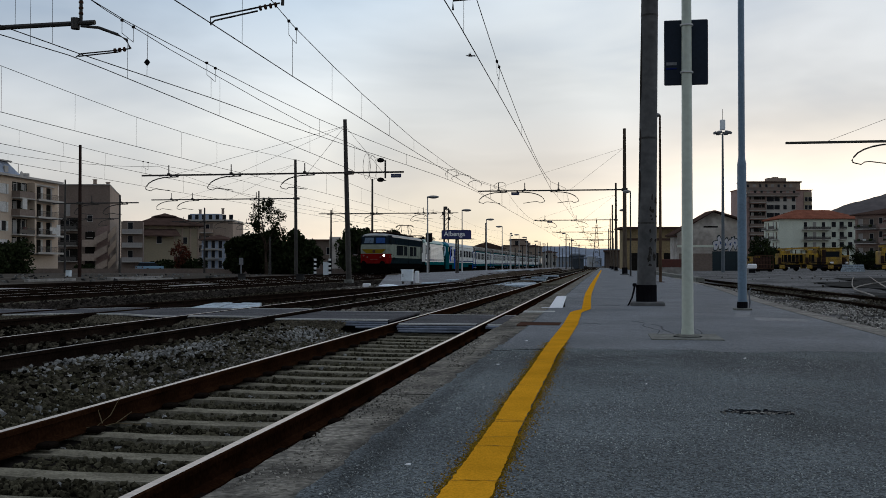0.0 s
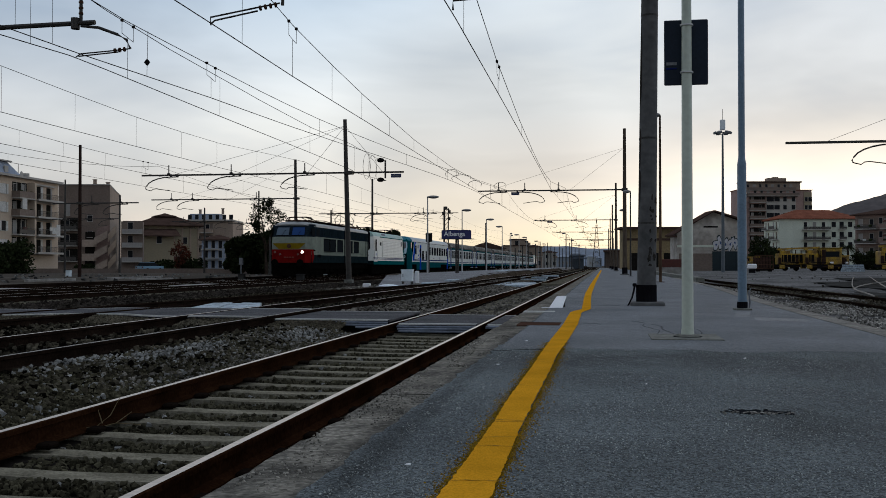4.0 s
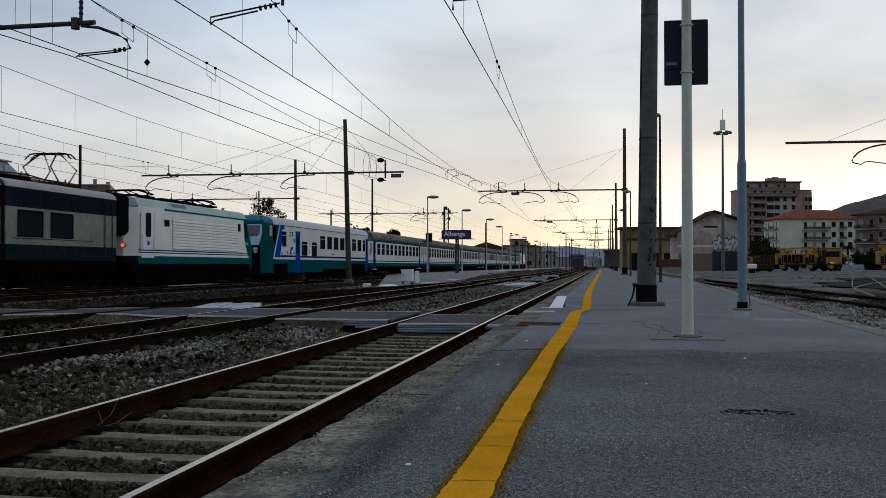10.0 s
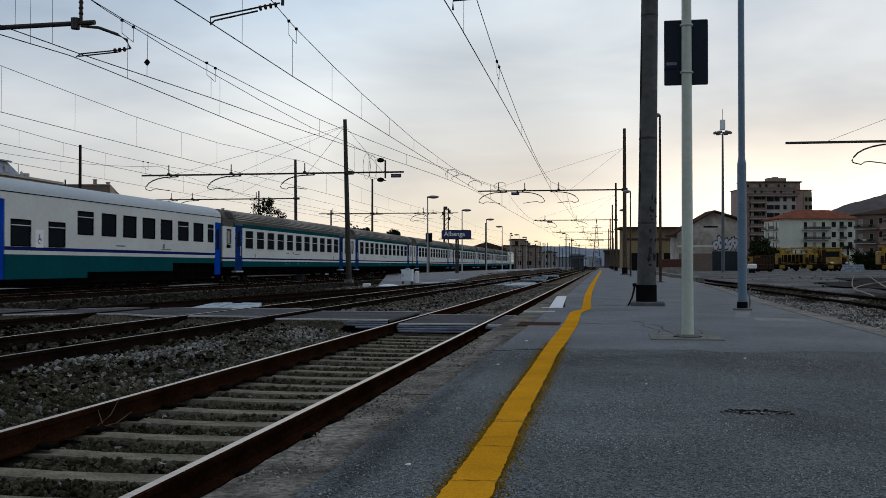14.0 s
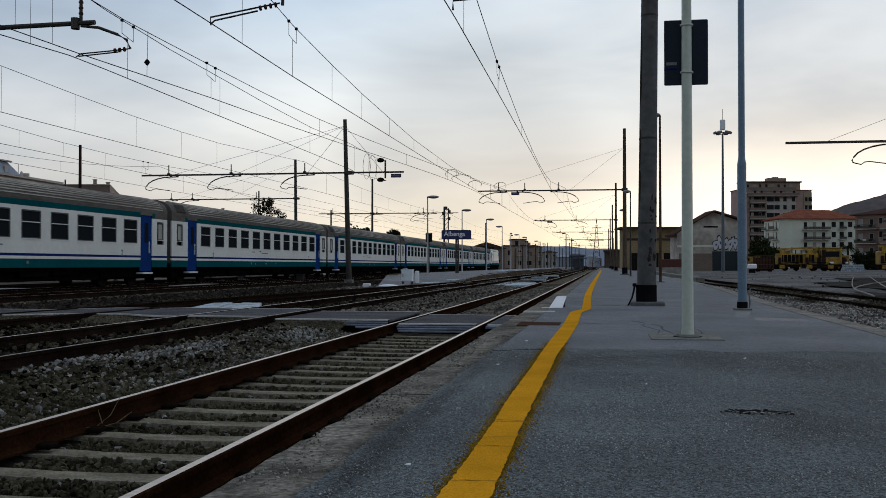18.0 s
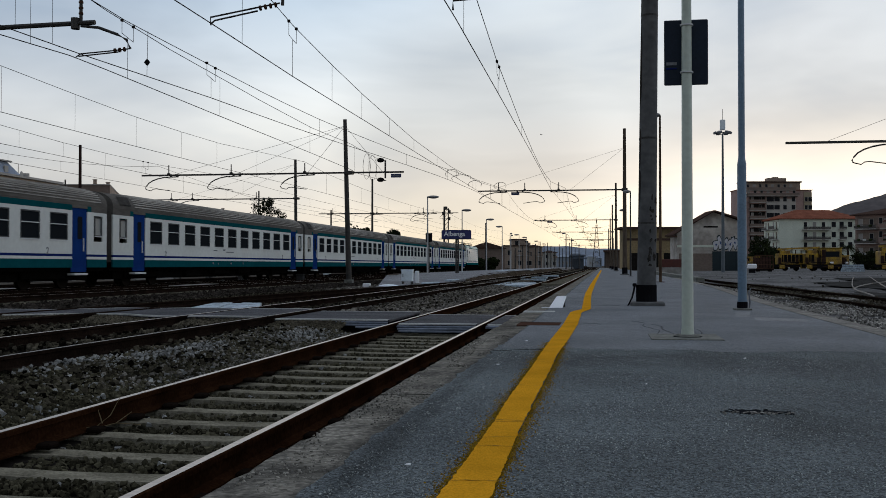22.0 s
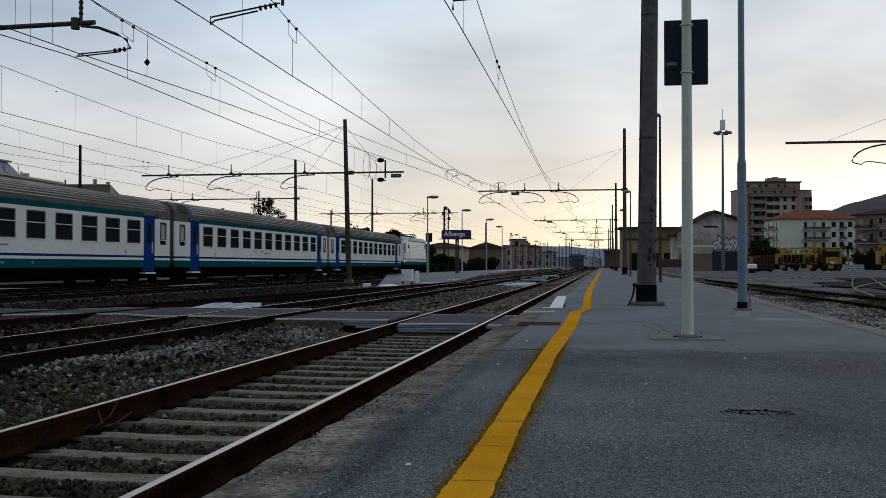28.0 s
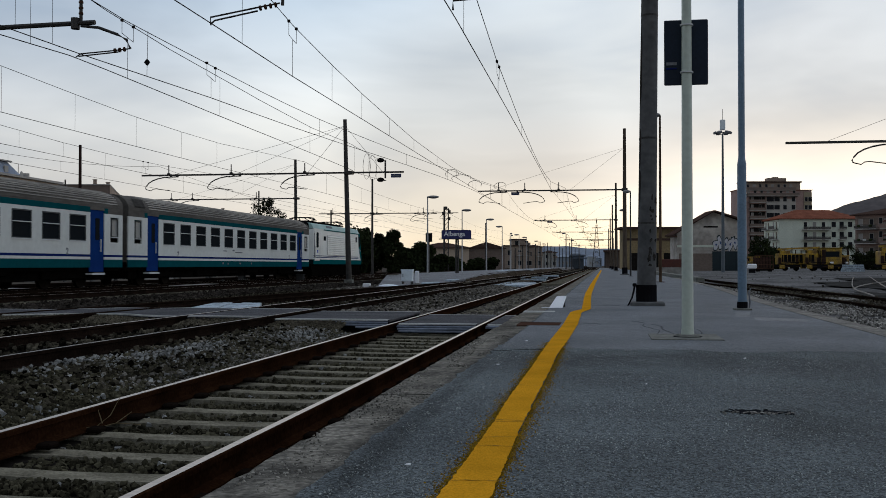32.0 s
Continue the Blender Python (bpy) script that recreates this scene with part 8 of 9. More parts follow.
    part("roof_edge", Mesh().add([(-0.1, -0.15, 17.44), (w + 0.1, -0.15, 17.44), (w + 0.1 - 33 * sk, 33.1, 17.44), (-0.1 - 33 * sk, 33.1, 17.44), (-0.1, -0.15, 17.66), (w + 0.1, -0.15, 17.66), (w + 0.1 - 33 * sk, 33.1, 17.66), (-0.1 - 33 * sk, 33.1, 17.66)], [(0, 1, 5, 4), (1, 2, 6, 5), (2, 3, 7, 6), (3, 0, 4, 7), (4, 5, 6, 7), (3, 2, 1, 0)]), M["slab"], th)
    for i, z in enumerate((0.45, 3.27, 6.1)):
        fl = part("stair_flight", Mesh().box(5.35, 7.75, -1.5, 0, z - 1.1, z + 0.3), M["flight_wall"], th)
        a, b, c = 7.75, 10.37, 11.96
        part("stair_parapet", Mesh().add([(a, -1.5, z - 0.8), (b, -1.5, z + 0.7), (b, -1.5, z + 2.1), (a, -1.5, z + 0.7), (a, -1.3, z - 0.8), (b, -1.3, z + 0.7), (b, -1.3, z + 2.1), (a, -1.3, z + 0.7)], [(0, 1, 2, 3), (1, 5, 6, 2), (5, 4, 7, 6), (3, 2, 6, 7), (0, 4, 5, 1), (4, 0, 3, 7)]), M["flight_wall"], fl)
        part("stair_parapet", Mesh().add([(b, -1.0, z - 0.1), (c, -1.0, z + 1.8), (c, -1.0, z + 3.3), (b, -1.0, z + 1.4), (b, -0.8, z - 0.1), (c, -0.8, z + 1.8), (c, -0.8, z + 3.3), (b, -0.8, z + 1.4)], [(0, 1, 2, 3), (1, 5, 6, 2), (5, 4, 7, 6), (3, 2, 6, 7), (0, 4, 5, 1)]), M["sand_wall"], fl)
        # flat dark sheet, the opening's shade painted as its colour
        part("stair_opening_shade", Mesh().box(5.47, 7.4, -0.05, 0.02, z + 0.4, z + 1.9), M["recess"], fl)
        # umber sheet painted for the shade between the flights
        part("stair_shadow", Mesh().add([(a, -0.03, z + 0.4), (b, -0.03, z + 2.2), (b, -0.03, z + 3.4), (a, -0.03, z + 2.6)], [(0, 1, 2, 3)]), M["umber_wall"], fl)
    for z in (8.45, 5.26, 2.18):
        balcony(th, 0.3, 4.9 - 0.8, z, 1.2, "bars", "brown_wall", deep="recess")
    for z in (12.43, 9.24):
        house_window(th, 1.82, z, 1.0, 2.3, kind="shutter"), house_window(th, 6.4, z - 1.7, 1.0, 1.2)
    chimney(th, 6, 4, 17.44 + 0.2), chimney(th, 8, 6, 17.44 + 0.2, 0.8)
    # white balconies beside it
    d = 200
    th, w = facade("apartment_house", "narrow house with white balcony fronts", spot(-63.3, d), spot(-59.3, d + 1), 9.94, 5, "brown_wall")
    for z in (7.6, 4.94, 2.05):
        balcony(th, 0.2, w - 0.1, z, 1.3, "solid", "shutter", hgt=0.8, deep="brown_wall")
    # hipped beige house
    d = 215
    th, w = facade("villa", "beige house with a dark hipped tile roof", spot(-64.38, d), spot(-52.8, 220), 9.87, 13, "beige_wall", category="house")
    hip_roof(th, w, 13, 9.87, 2.9, 1.3, "tiles_dark")
    for q in np.arange(0.6, w, 1.7):
        part("pilaster", Mesh().box(q - 0.18, q + 0.18, -0.12, 0, 0, 9.6), M["stair_wall"], th)
    part("dormer", Mesh().box(w * 0.35, w * 0.6, 4, 8, 10.59, 12.02), M["brown_wall"], th)
    hip_roof(th, w * 0.3, 5, 12.02, 0.6, 0.4, "tiles_dark", w * 0.33, 3.5)
    part("lower_wing", Mesh().box(0.5, w * 0.52, -5, 0, 0, 7.57), M["beige_wall"], th)
    part("lower_roof", Mesh().along_x([(-6.2, 7.5), (0, 7.57 + 1.5), (0, 7.57), (-6.2, 7.3)], -0.6, w * 0.62), M["tiles_dark"], th)
    for x in (3, 6, 9):
        house_window(th, x, 3.6, 1.0, 1.5), house_window(th, x + 0.6, 6.6, 1.0, 1.4, -5 if x < 6 else 0)
    part("red_panel", Mesh().box(w * 0.55, w * 0.78, -0.25, 0, 1.0, 3.2), M["red_wall"], th, "faded red shutter panel")
    # block with a roof terrace
    d = 265
    th, w = facade("apartment_block", "brown apartment block with a pale roof terrace", spot(-67.43, d), spot(-54.77, d), 12.75, 14, "stair_wall")
    part("terrace", Mesh().box(0, w, -0.6, 14, 12.75, 13.2), M["slab"], th)
    part("penthouse", Mesh().box(1, w - 4, 2, 10, 13.2, 14.81), M["blue_wall"], th, "pale blue penthouse")
    for i in range(7):
        house_window(th, 1 + i * 1.8, 13.93, 0.9, 1.2, 1.99)
    for z in (9.81, 6.72, 3.63):
        balcony(th, 0.8, w * 0.6, z, 1.3, "solid", "stair_wall", deep="brown_wall")
    chimney(th, 9, 5, 14.81, 1.5), chimney(th, 3, 5, 14.81, 1.2)
    # bluish house
    d = 180
    th, w = facade("house", "bluish house with tall windows and thin balconies", spot(-42.7, d), spot(-38.5, d), 5.87, 9, "blue_wall", category="house")
    hip_roof(th, w, 9, 5.87, 1.0, 0.5, "tiles_dark")
    for j, z in enumerate((4.97, 3.27, 1.47)):
        for i in range(4):
            house_window(th, 0.8 + i * 1.25, z, 0.6, 1.25)
        part("balcony", Mesh().box(0, w * 0.75, -0.7, 0, z - 0.95, z - 0.8), M["slab"], th)
    # pale house behind the trees
    d = 150
    th, w = facade("house", "pale flat-roofed house behind the trees", spot(-20.58, d), spot(-12.0, d), 4.85, 9, "brown_wall", category="house")
    part("roof", Mesh().box(-0.4, w + 0.4, -0.4, 9.4, 4.85, 4.85 + 0.25), M["tiles_dark"], th)
    for x in (2.0, 3.8, 6.0, 7.6):
        for z in (1.4, 3.4):
            house_window(th, x, z, 0.7, 1.0)
    part("annex", Mesh().box(4.0, 5.6, -1.4, 0, 0, 5.44), M["shed_wall"], th)
    # low wall along the back of the yard
    th = thing("boundary_wall", "low dark wall behind the yard", "wall", kind="structure")
    x0, y0, _ = spot(-85, 135)
    x1, y1, _ = spot(-8, 135)
    n = 24
    for i in range(n):
        a, b = i / n, (i + 0.985) / n
        me = Mesh()
        xa, ya, xb, yb = x0 + (x1 - x0) * a, y0 + (y1 - y0) * a, x0 + (x1 - x0) * b, y0 + (y1 - y0) * b
        me.add([(xa, ya, -0.3), (xb, yb, -0.3), (xb, yb, 0.55), (xa, ya, 0.55), (xa - 0.05, ya + 0.3, -0.3), (xb - 0.05, yb + 0.3, -0.3), (xb - 0.05, yb + 0.3, 0.55), (xa - 0.05, ya + 0.3, 0.55)], [(0, 1, 2, 3), (3, 2, 6, 7), (5, 4, 7, 6), (1, 5, 6, 2), (4, 0, 3, 7)])
        part("wall_panel", me, M["brown_wall"], th)
    # houses past the sign
    for x0_, x1_, yt, dd, wall, rise, lab in ((830, 894, 437.5, 240, "brown_wall", 1.5, "low house with a gabled tile roof"), (893, 932, 434, 300, "stair_wall", 0.0, "brown block far along the line"), (906, 931, 423, 310, "stair_wall", 0.0, "reddish tower block far along the line"), (930, 960, 435, 330, "stair_wall", 0.7, "far house by the railway"), (738, 830, 436, 230, "sand_wall", 1.2, "pale long house behind the station"), (962, 985, 446, 420, "grey_wall", 1.0, "small grey house far along the line")):
        a0, a1, hh = (x0_ - 784) / 1800 * dd, (x1_ - 784) / 1800 * dd, 0.97 + (470 - yt) / 1800 * dd
        th, w = facade("house", lab, spot(a0, dd), spot(a1, dd), hh, 10, wall, category="house")
        if rise == 1.5:
            part("roof", Mesh().add([(-0.5, -0.5, hh), (w + 0.5, -0.5, hh), (w + 0.5, 10.5, hh), (-0.5, 10.5, hh), (w * 0.47, -0.5, hh + rise), (w * 0.47, 10.5, hh + rise)], [(0, 1, 4), (1, 2, 5, 4), (3, 0, 4, 5), (2, 3, 5), (0, 3, 2, 1)]), M["tiles_dark"], th)
        elif rise:
            hip_roof(th, w, 10, hh, rise, 0.5, "tiles_dark")
        else:
            part("roof", Mesh().box(-0.3, w + 0.3, -0.3, 10.3, hh, hh + 0.3), M["tiles_dark"], th)
        for i in range(max(2, int(w / 3))):
            for k in range(max(1, int((hh + 0.3) / 3.1))):
                house_window(th, 1.5 + i * 3, 2.0 + k * 3.0, 1.0, 1.4)
                if i % 2 and k:
                    balcony(th, 0.6 + i * 3, 2.6 + i * 3, 1.3 + k * 3.0, 1.1, "solid", "stair_wall", doors=False, hgt=0.9)


build_left_houses()
# bluish base colours stand in for haze over far buildings
M["haze_wall"] = material("haze_tinted_render", (0.26, 0.31, 0.38), 0.92, var=0.2, scale=0.1, fine=2)
M["haze_dark"] = material("haze_tinted_steel", (0.11, 0.135, 0.17), 0.9, var=0.2, scale=0.3, fine=3)
M["haze_pale"] = material("pale_haze_tinted_render", (0.36, 0.39, 0.42), 0.92, var=0.15, scale=0.1, fine=2)


def far_town():
    """Small houses and sheds where the line ends, the haze put into their colours."""
    for k, (a, b, up, d) in enumerate(((96.0, 102.0, 8.5, 620), (104.0, 108.0, 6.5, 600), (81.0, 90.0, 6.0, 560), (72.0, 78.0, 7.5, 600), (112.0, 118.0, 6.0, 640), (91.0, 95.0, 6.0, 640), (121.0, 126.0, 7.0, 640))):
        th, w = facade("far_house", "small house far along the line in haze-tinted colours", spot(a - 18.0, d), spot(b - 18.0, d), up, 8, "haze_pale" if k % 2 else "haze_wall", category="house")
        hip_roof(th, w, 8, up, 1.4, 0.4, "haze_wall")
        for i in range(max(1, int(w / 2.2))):
            house_window(th, 1.1 + i * 2.1, 2.6, 0.9, 1.4, kind="shutter")


far_town()


def build_right_houses():
    # goods shed with graffiti
    th, w = facade("goods_shed", "stained plaster goods shed with a tile gable roof and graffiti", spot(38.0, 165), spot(48.0, 165), 6.4, 5, "shed_wall", category="shed")
    ax, hr = 5.9, 9.98
    g = [(0, 6.4), (w, 6.4), (w, 8.55), (ax, hr - 0.1), (0, 6.45)]
    part("gable", Mesh().add([(x, 0, z) for x, z in g] + [(x, 0.3, z) for x, z in g], [(0, 1, 2, 3, 4), (9, 8, 7, 6, 5)] + [(j, j + 5, (j + 1) % 5 + 5, (j + 1) % 5) for j in range(5)]), M["shed_wall"], th)
    for xa, za in ((-0.9, 6.05), (w + 0.9, 8.45)):
        part("roof", Mesh().add([(xa, -1.0, za), (ax, -1.0, hr), (ax, 5, hr), (xa, 5, za), (xa, -1.0, za + 0.22), (ax, -1.0, hr + 0.22), (ax, 5, hr + 0.22), (xa, 5, za + 0.22)], [(0, 3, 2, 1), (4, 5, 6, 7), (0, 1, 5, 4), (2, 3, 7, 6), (0, 4, 7, 3)]), M["tiles_dark"], th)
    for j in range(5):
        part("rafter_end", Mesh().box(-1.15 - 0.12 * (j % 2), -0.2, -0.9 + j * 0.8, -0.7 + j * 0.8, 5.85, 6.08), M["tiles_dark"], th)
    part("sign_slot", Mesh().box(4.3, 6.6, -0.06, 0, 7.41, 7.65), M["recess"], th)
    part("plinth_band", Mesh().box(0, 6.6, -0.05, 0, 4.2, 4.57), M["white_wall"], th)
    part("doorway", Mesh().box(5.7, w - 0.1, -0.06, 0, 0.3, 3.56), M["graffiti_dark"], th, "dark teal painted lower wall")
    gx = 6.1
    part("brown_stain", Mesh().box(0.3, 5.68, -0.04, 0, 0.3, 3.2), M["brown_wall"], th, "brown stained lower wall")
    for i, (dx, ww, hh, tilt) in enumerate(((-0.25, 0.95, 1.5, 0.2), (0.5, 0.85, 1.95, -0.15), (1.2, 1.05, 1.6, 0.1), (2.05, 0.95, 1.95, 0.25), (2.8, 0.9, 1.6, -0.2))):
        for name, grow, mt, yy in (("graffiti_outline", 1.22, "graffiti_dark", -0.05), ("graffiti", 1.0, "graffiti", -0.07), ("graffiti_eye", 0.28, "graffiti_blue", -0.09)):
            me = Mesh()
            n = 22
            cx, cz = gx + dx + ww / 2, 4.75 + 0.2 * math.sin(dx * 3.0)
            rim = []
            for k in range(n):
                t = 6.2832 * k / n
                r = grow * (1.0 + 0.22 * math.sin(3 * t + i * 1.7) + 0.12 * math.sin(5 * t + i))
                u, v = 0.5 * ww * r * math.cos(t), 0.5 * hh * r * math.sin(t)
                rim.append((min(w - 0.12, cx + u + tilt * v), yy, cz + v))
            me.add(rim + [(cx, yy, cz)], [(k, n, (k + 1) % n) for k in range(n)])
            part(name, me, M[mt], th, "white bubble graffiti shapes" if name == "graffiti" else "")
    # the ochre shed beyond
    th, w = facade("ochre_shed", "long ochre shed with a flat dark roof", spot(33.88, 190), spot(43.91, 190), 8.03, 5, "yellow_wall", category="shed")
    part("roof", Mesh().box(-0.8, w + 0.8, -1, 5.5, 8.03, 8.45), M["tiles_dark"], th)
    part("dark_band", Mesh().box(0, w, -0.05, 0, 5.91, 6.34), M["tiles_dark"], th)
    for i in range(3):
        # flat dark panels; the arches' shade is only their colour
        part("archway_shade", Mesh().box(1 + i * 3.2, 3.2 + i * 3.2, -0.06, 0, 0.3, 3.59), M["recess"], th)
    th = thing("goods_wagon", "faded red brown wagon parked by the shed", "wagon", spot(27.47, 120))
    part("body", Mesh().box(-1.6, 1.6, 0, 6, 0.5, 1.7, 0.05), M["red_wall"], th)
    part("underframe", Mesh().box(-1.4, 1.4, 0.2, 5.8, 0.1, 0.5), M["underframe"], th)
    part("platform_wall", Mesh().box(-4, 0.4, -8, -7.6, -0.2, 0.75), M["concrete"], th)
    # tall block
    d = 380
    th, w = facade("tower_block", "tall brown and white tower block with stacked balconies", spot(110.0, d), spot(137.86, d), 29.35, 8, "rust_wall")
    xa, xb = 23.86, 4.44
    part("upper_storeys", Mesh().box(2.5, xa, 0.6, 7, 29.35, 32.3), M["stair_wall"], th)
    part("roof_edge", Mesh().box(2.0, xa + 0.5, 0, 7.5, 32.3, 32.73), M["tiles_dark"], th)
    part("side_roof", Mesh().box(-0.4, w + 0.4, -0.4, 8, 29.35, 29.56), M["tiles"], th)
    part("lift_house", Mesh().box(xb + 8, xb + 15, 3, 6.5, 32.73, 34.2).box(xb + 11, xb + 13, 6, 8, 34.2, 34.84), M["stair_wall"], th)
    part("white_front", Mesh().box(10.77, 21.75, -0.5, 0, 0, 26.18), M["slab"], th, "white front panel")
    part("cream_wing", Mesh().box(24.91, w, -0.3, 0, 0, 28.71), M["beige_wall"], th, "cream side wing")
    for z in range(9):
        zz = 24.49 - z * 3.0 + 1.5
        if zz > 2:
            house_window(th, 12.25, zz, 2.6, 1.7, -0.5), house_window(th, 14.78, zz, 2.0, 1.7, -0.5)
            house_window(th, 17.74, zz, 1.3, 1.7, -0.5), house_window(th, 20.9, zz, 1.3, 1.7, -0.5)
            house_window(th, 27.24, zz, 1.3, 1.5, -0.3), house_window(th, 25.76, zz, 1.0, 1.5, -0.3)
            balcony(th, 4.5, 10.5, zz - 1.2, 1.3, "solid", "brown_wall", deep="recess")
            balcony(th, 0.0, 3.0, zz - 1.2, 1.5, "solid", "beige_wall", doors=False)
    balcony(th, 3.5, xa - 1, 27.24, 1.6, "solid", "brown_wall"), balcony(th, 3.5, xa - 2, 29.35 + 0.1, 1.2, "solid", "brown_wall", 0.6)
    # white house with a red hipped roof
    d = 300
    th, w = facade("apartment_house", "white apartment house with balconies and a red hipped roof", spot(99.33, d), spot(123.5, d), 15.1, 14, "white_wall")
    hip_roof(th, w, 14, 15.1, 2.9, 0.8, "tiles")
    for z in (6.27, 9.27, 12.27):
        balcony(th, 6.67, 14.67, z - 0.4, 1.3, "bars", "white_wall", hgt=0.9)
        for xx in (16.0, 18.34, 20.84):
            house_window(th, xx, z + 1.1, 1.2, 1.5)
        balcony(th, 17.34, 19.5, z - 0.3, 1.0, "bars", "white_wall", doors=False)
    th, w = facade("apartment_house", "green-white side wing with small balconies", spot(99.25, 314.0), spot(99.25, 300.1), 14.79, 0.06, "white_wall")
    part("eaves", Mesh().box(0, w, -0.5, 0.06, 14.79, 15.0), M["tiles"], th)
    for z in (6.35, 9.4, 12.45):
        balcony(th, 1.0, w * 0.4, z - 0.4, 1.2, "bars", "white_wall"), balcony(th, w * 0.55, w * 0.95, z - 0.4, 1.2, "bars", "white_wall")
    # dark brown house
    th, w = facade("apartment_house", "dark brown apartment house with long balconies", spot(94.1, 232), spot(107.6, 215), 12.8, 14, "umber_wall")
    hip_roof(th, w, 14, 12.8, 2.0, 0.9, "tiles_dark")
    for z in (3.02, 6.27, 9.52):
        balcony(th, 0.4, 5.6, z, 1.4, "bars", "umber_wall", deep="brown_wall"), balcony(th, 6.6, 14, z, 1.5, "solid", "umber_wall", deep="brown_wall")
    for z in (1.9, 5.02, 8.27, 11.27):
        house_window(th, 6.1, z, 0.8, 1.3)
    for k, z in enumerate((2.6, 5.7, 8.9)):
        balcony(th, 14.6, w - 0.3, z, 1.3, "solid", "slab", deep="recess", hgt=0.85)
        for q, m in ((1.2, "leaf"), (2.6, "cloth"), (4.0, "leaf"), (7.4, "leaf"), (9.2, "red_wall"), (11.0, "leaf"), (12.6, "cloth")):
            if (k + int(q * 3)) % 3:
                part("flower_box", Mesh().box(q, q + 0.8, -1.58, -1.3, z + 1.05, z + 1.5, 0.08), M[m], th)
        part("awning", Mesh().add([(7.0, -0.1, z + 2.5), (13.5, -0.1, z + 2.5), (13.5, -1.2, z + 2.05), (7.0, -1.2, z + 2.05)], [(0, 1, 2, 3)]), M["red_wall"], th)


build_right_houses()


def on_track_machine(label, a, d, ln, cab, h):
    th = thing("track_machine", label, "maintenance vehicle", spot(a, d, 0.15), group="yellow track machines", rz=4)
    part("chassis", Mesh().box(0, ln, 0, 2.4, 0.55, 0.95, 0.03), M["black"], th)
    part("engine_hood", Mesh().box(0.2, ln - cab - 0.3, 0.15, 2.25, 0.95, h * 0.78, 0.06), M["mach_yellow"], th)
    part("cab", Mesh().box(ln - cab, ln - 0.1, 0.05, 2.35, 0.95, h, 0.06), M["mach_yellow"], th)
    part("cab_window", Mesh().box(ln - cab + 0.3, ln - 0.45, 0.03, 0.06, h - 1.25, h - 0.45), M["glass_dark"], th)
    part("hood_grille", Mesh().box(0.7, ln - cab - 1.0, 0.12, 0.15, 1.35, h * 0.72), M["black"], th)
    part("handrail", Mesh().tube([(0.1, 0.1, h * 0.78), (0.1, 0.1, h * 0.78 + 0.5), (ln - cab, 0.1, h * 0.78 + 0.5)], 0.03, 5), M["mach_yellow"], th)
    part("exhaust", Mesh().tube([(ln * 0.3, 1.2, h * 0.75), (ln * 0.3, 1.2, h + 0.2)], 0.08, 8), M["black"], th)
    n = int((ln - cab) / 0.55)
    for i in range(n):
        part("hood_rib", Mesh().box(0.35 + i * 0.55, 0.43 + i * 0.55, 0.08, 0.15, 0.95, h * 0.78), M["mach_yellow"], th)
    for i in range(int(ln / 1.5)):
        part("tool_box", Mesh().box(0.3 + i * 1.5, 1.1 + i * 1.5, -0.1, 0.1, 0.35, 0.85, 0.03), M["black"] if i % 2 else M["mach_yellow"], th)
    part("roof_unit", Mesh().box(0.6, 2.0, 0.6, 1.8, h * 0.78, h * 0.78 + 0.45, 0.05), M["mach_yellow"], th)
    part("side_window", Mesh().box(ln - cab + 0.3, ln - cab + 0.34, 0.0, 0.04, h - 1.3, h - 0.4), M["black"], th)
    part("roof", Mesh().box(ln - cab - 0.1, ln, -0.05, 2.45, h, h + 0.1, 0.03), M["mach_yellow"], th)
    part("cab_door", Mesh().box(ln - cab + 0.08, ln - cab + 0.62, 0.0, 0.05, 1.0, h - 0.2, 0.01), M["rust_dark"], th)
    part("ladder", Mesh().tube([(ln - cab - 0.12, 0.0, 0.4), (ln - cab - 0.12, 0.0, h * 0.9)], 0.03, 5).tube([(ln - cab - 0.42, 0.0, 0.4), (ln - cab - 0.42, 0.0, h * 0.9)], 0.03, 5), M["black"], th)
    part("hydraulic_pipe", Mesh().tube([(0.3, 0.05, 1.15), (ln * 0.4, 0.02, 1.3), (ln * 0.7, 0.03, 1.1)], 0.05, 5), M["black"], th)
    part("boom", Mesh().add([(0.2, 0.9, h * 0.78 + 0.5), (ln - cab, 0.9, h + 0.05), (ln - cab, 1.3, h + 0.05), (0.2, 1.3, h * 0.78 + 0.5), (0.2, 0.9, h * 0.78 + 0.75), (ln - cab, 0.9, h + 0.3), (ln - cab, 1.3, h + 0.3), (0.2, 1.3, h * 0.78 + 0.75)], [(0, 1, 5, 4), (1, 2, 6, 5), (2, 3, 7, 6), (3, 0, 4, 7), (4, 5, 6, 7), (3, 2, 1, 0)]), M["mach_yellow"], th)
    for q in np.arange(0.5, ln - cab, 0.8):
        part("boom_post", Mesh().box(q - 0.05, q + 0.05, 1.0, 1.2, h * 0.7, h * 0.78 + 0.55), M["rust_dark"], th)
    for q in (0.15, ln * 0.33, ln * 0.62):
        part("dark_panel", Mesh().box(q, q + 0.45, 0.06, 0.12, 1.05, h * 0.6), M["rust_dark"], th)
    part("warning_plate", Mesh().box(ln - cab * 0.6, ln - cab * 0.6 + 0.5, 0.0, 0.04, 1.1, 1.35), M["white"], th)
    part("skirt_frame", Mesh().box(0.1, ln - 0.1, -0.06, 0.02, 0.55, 0.7), M["rust_dark"], th)
    for x in (1.2, 2.8, ln - 2.6, ln - 1.0):
        part("wheel", Mesh().tube([(x, 0.35, 0.45), (x, 0.5, 0.45)], 0.45, 14), M["wheel"], th)


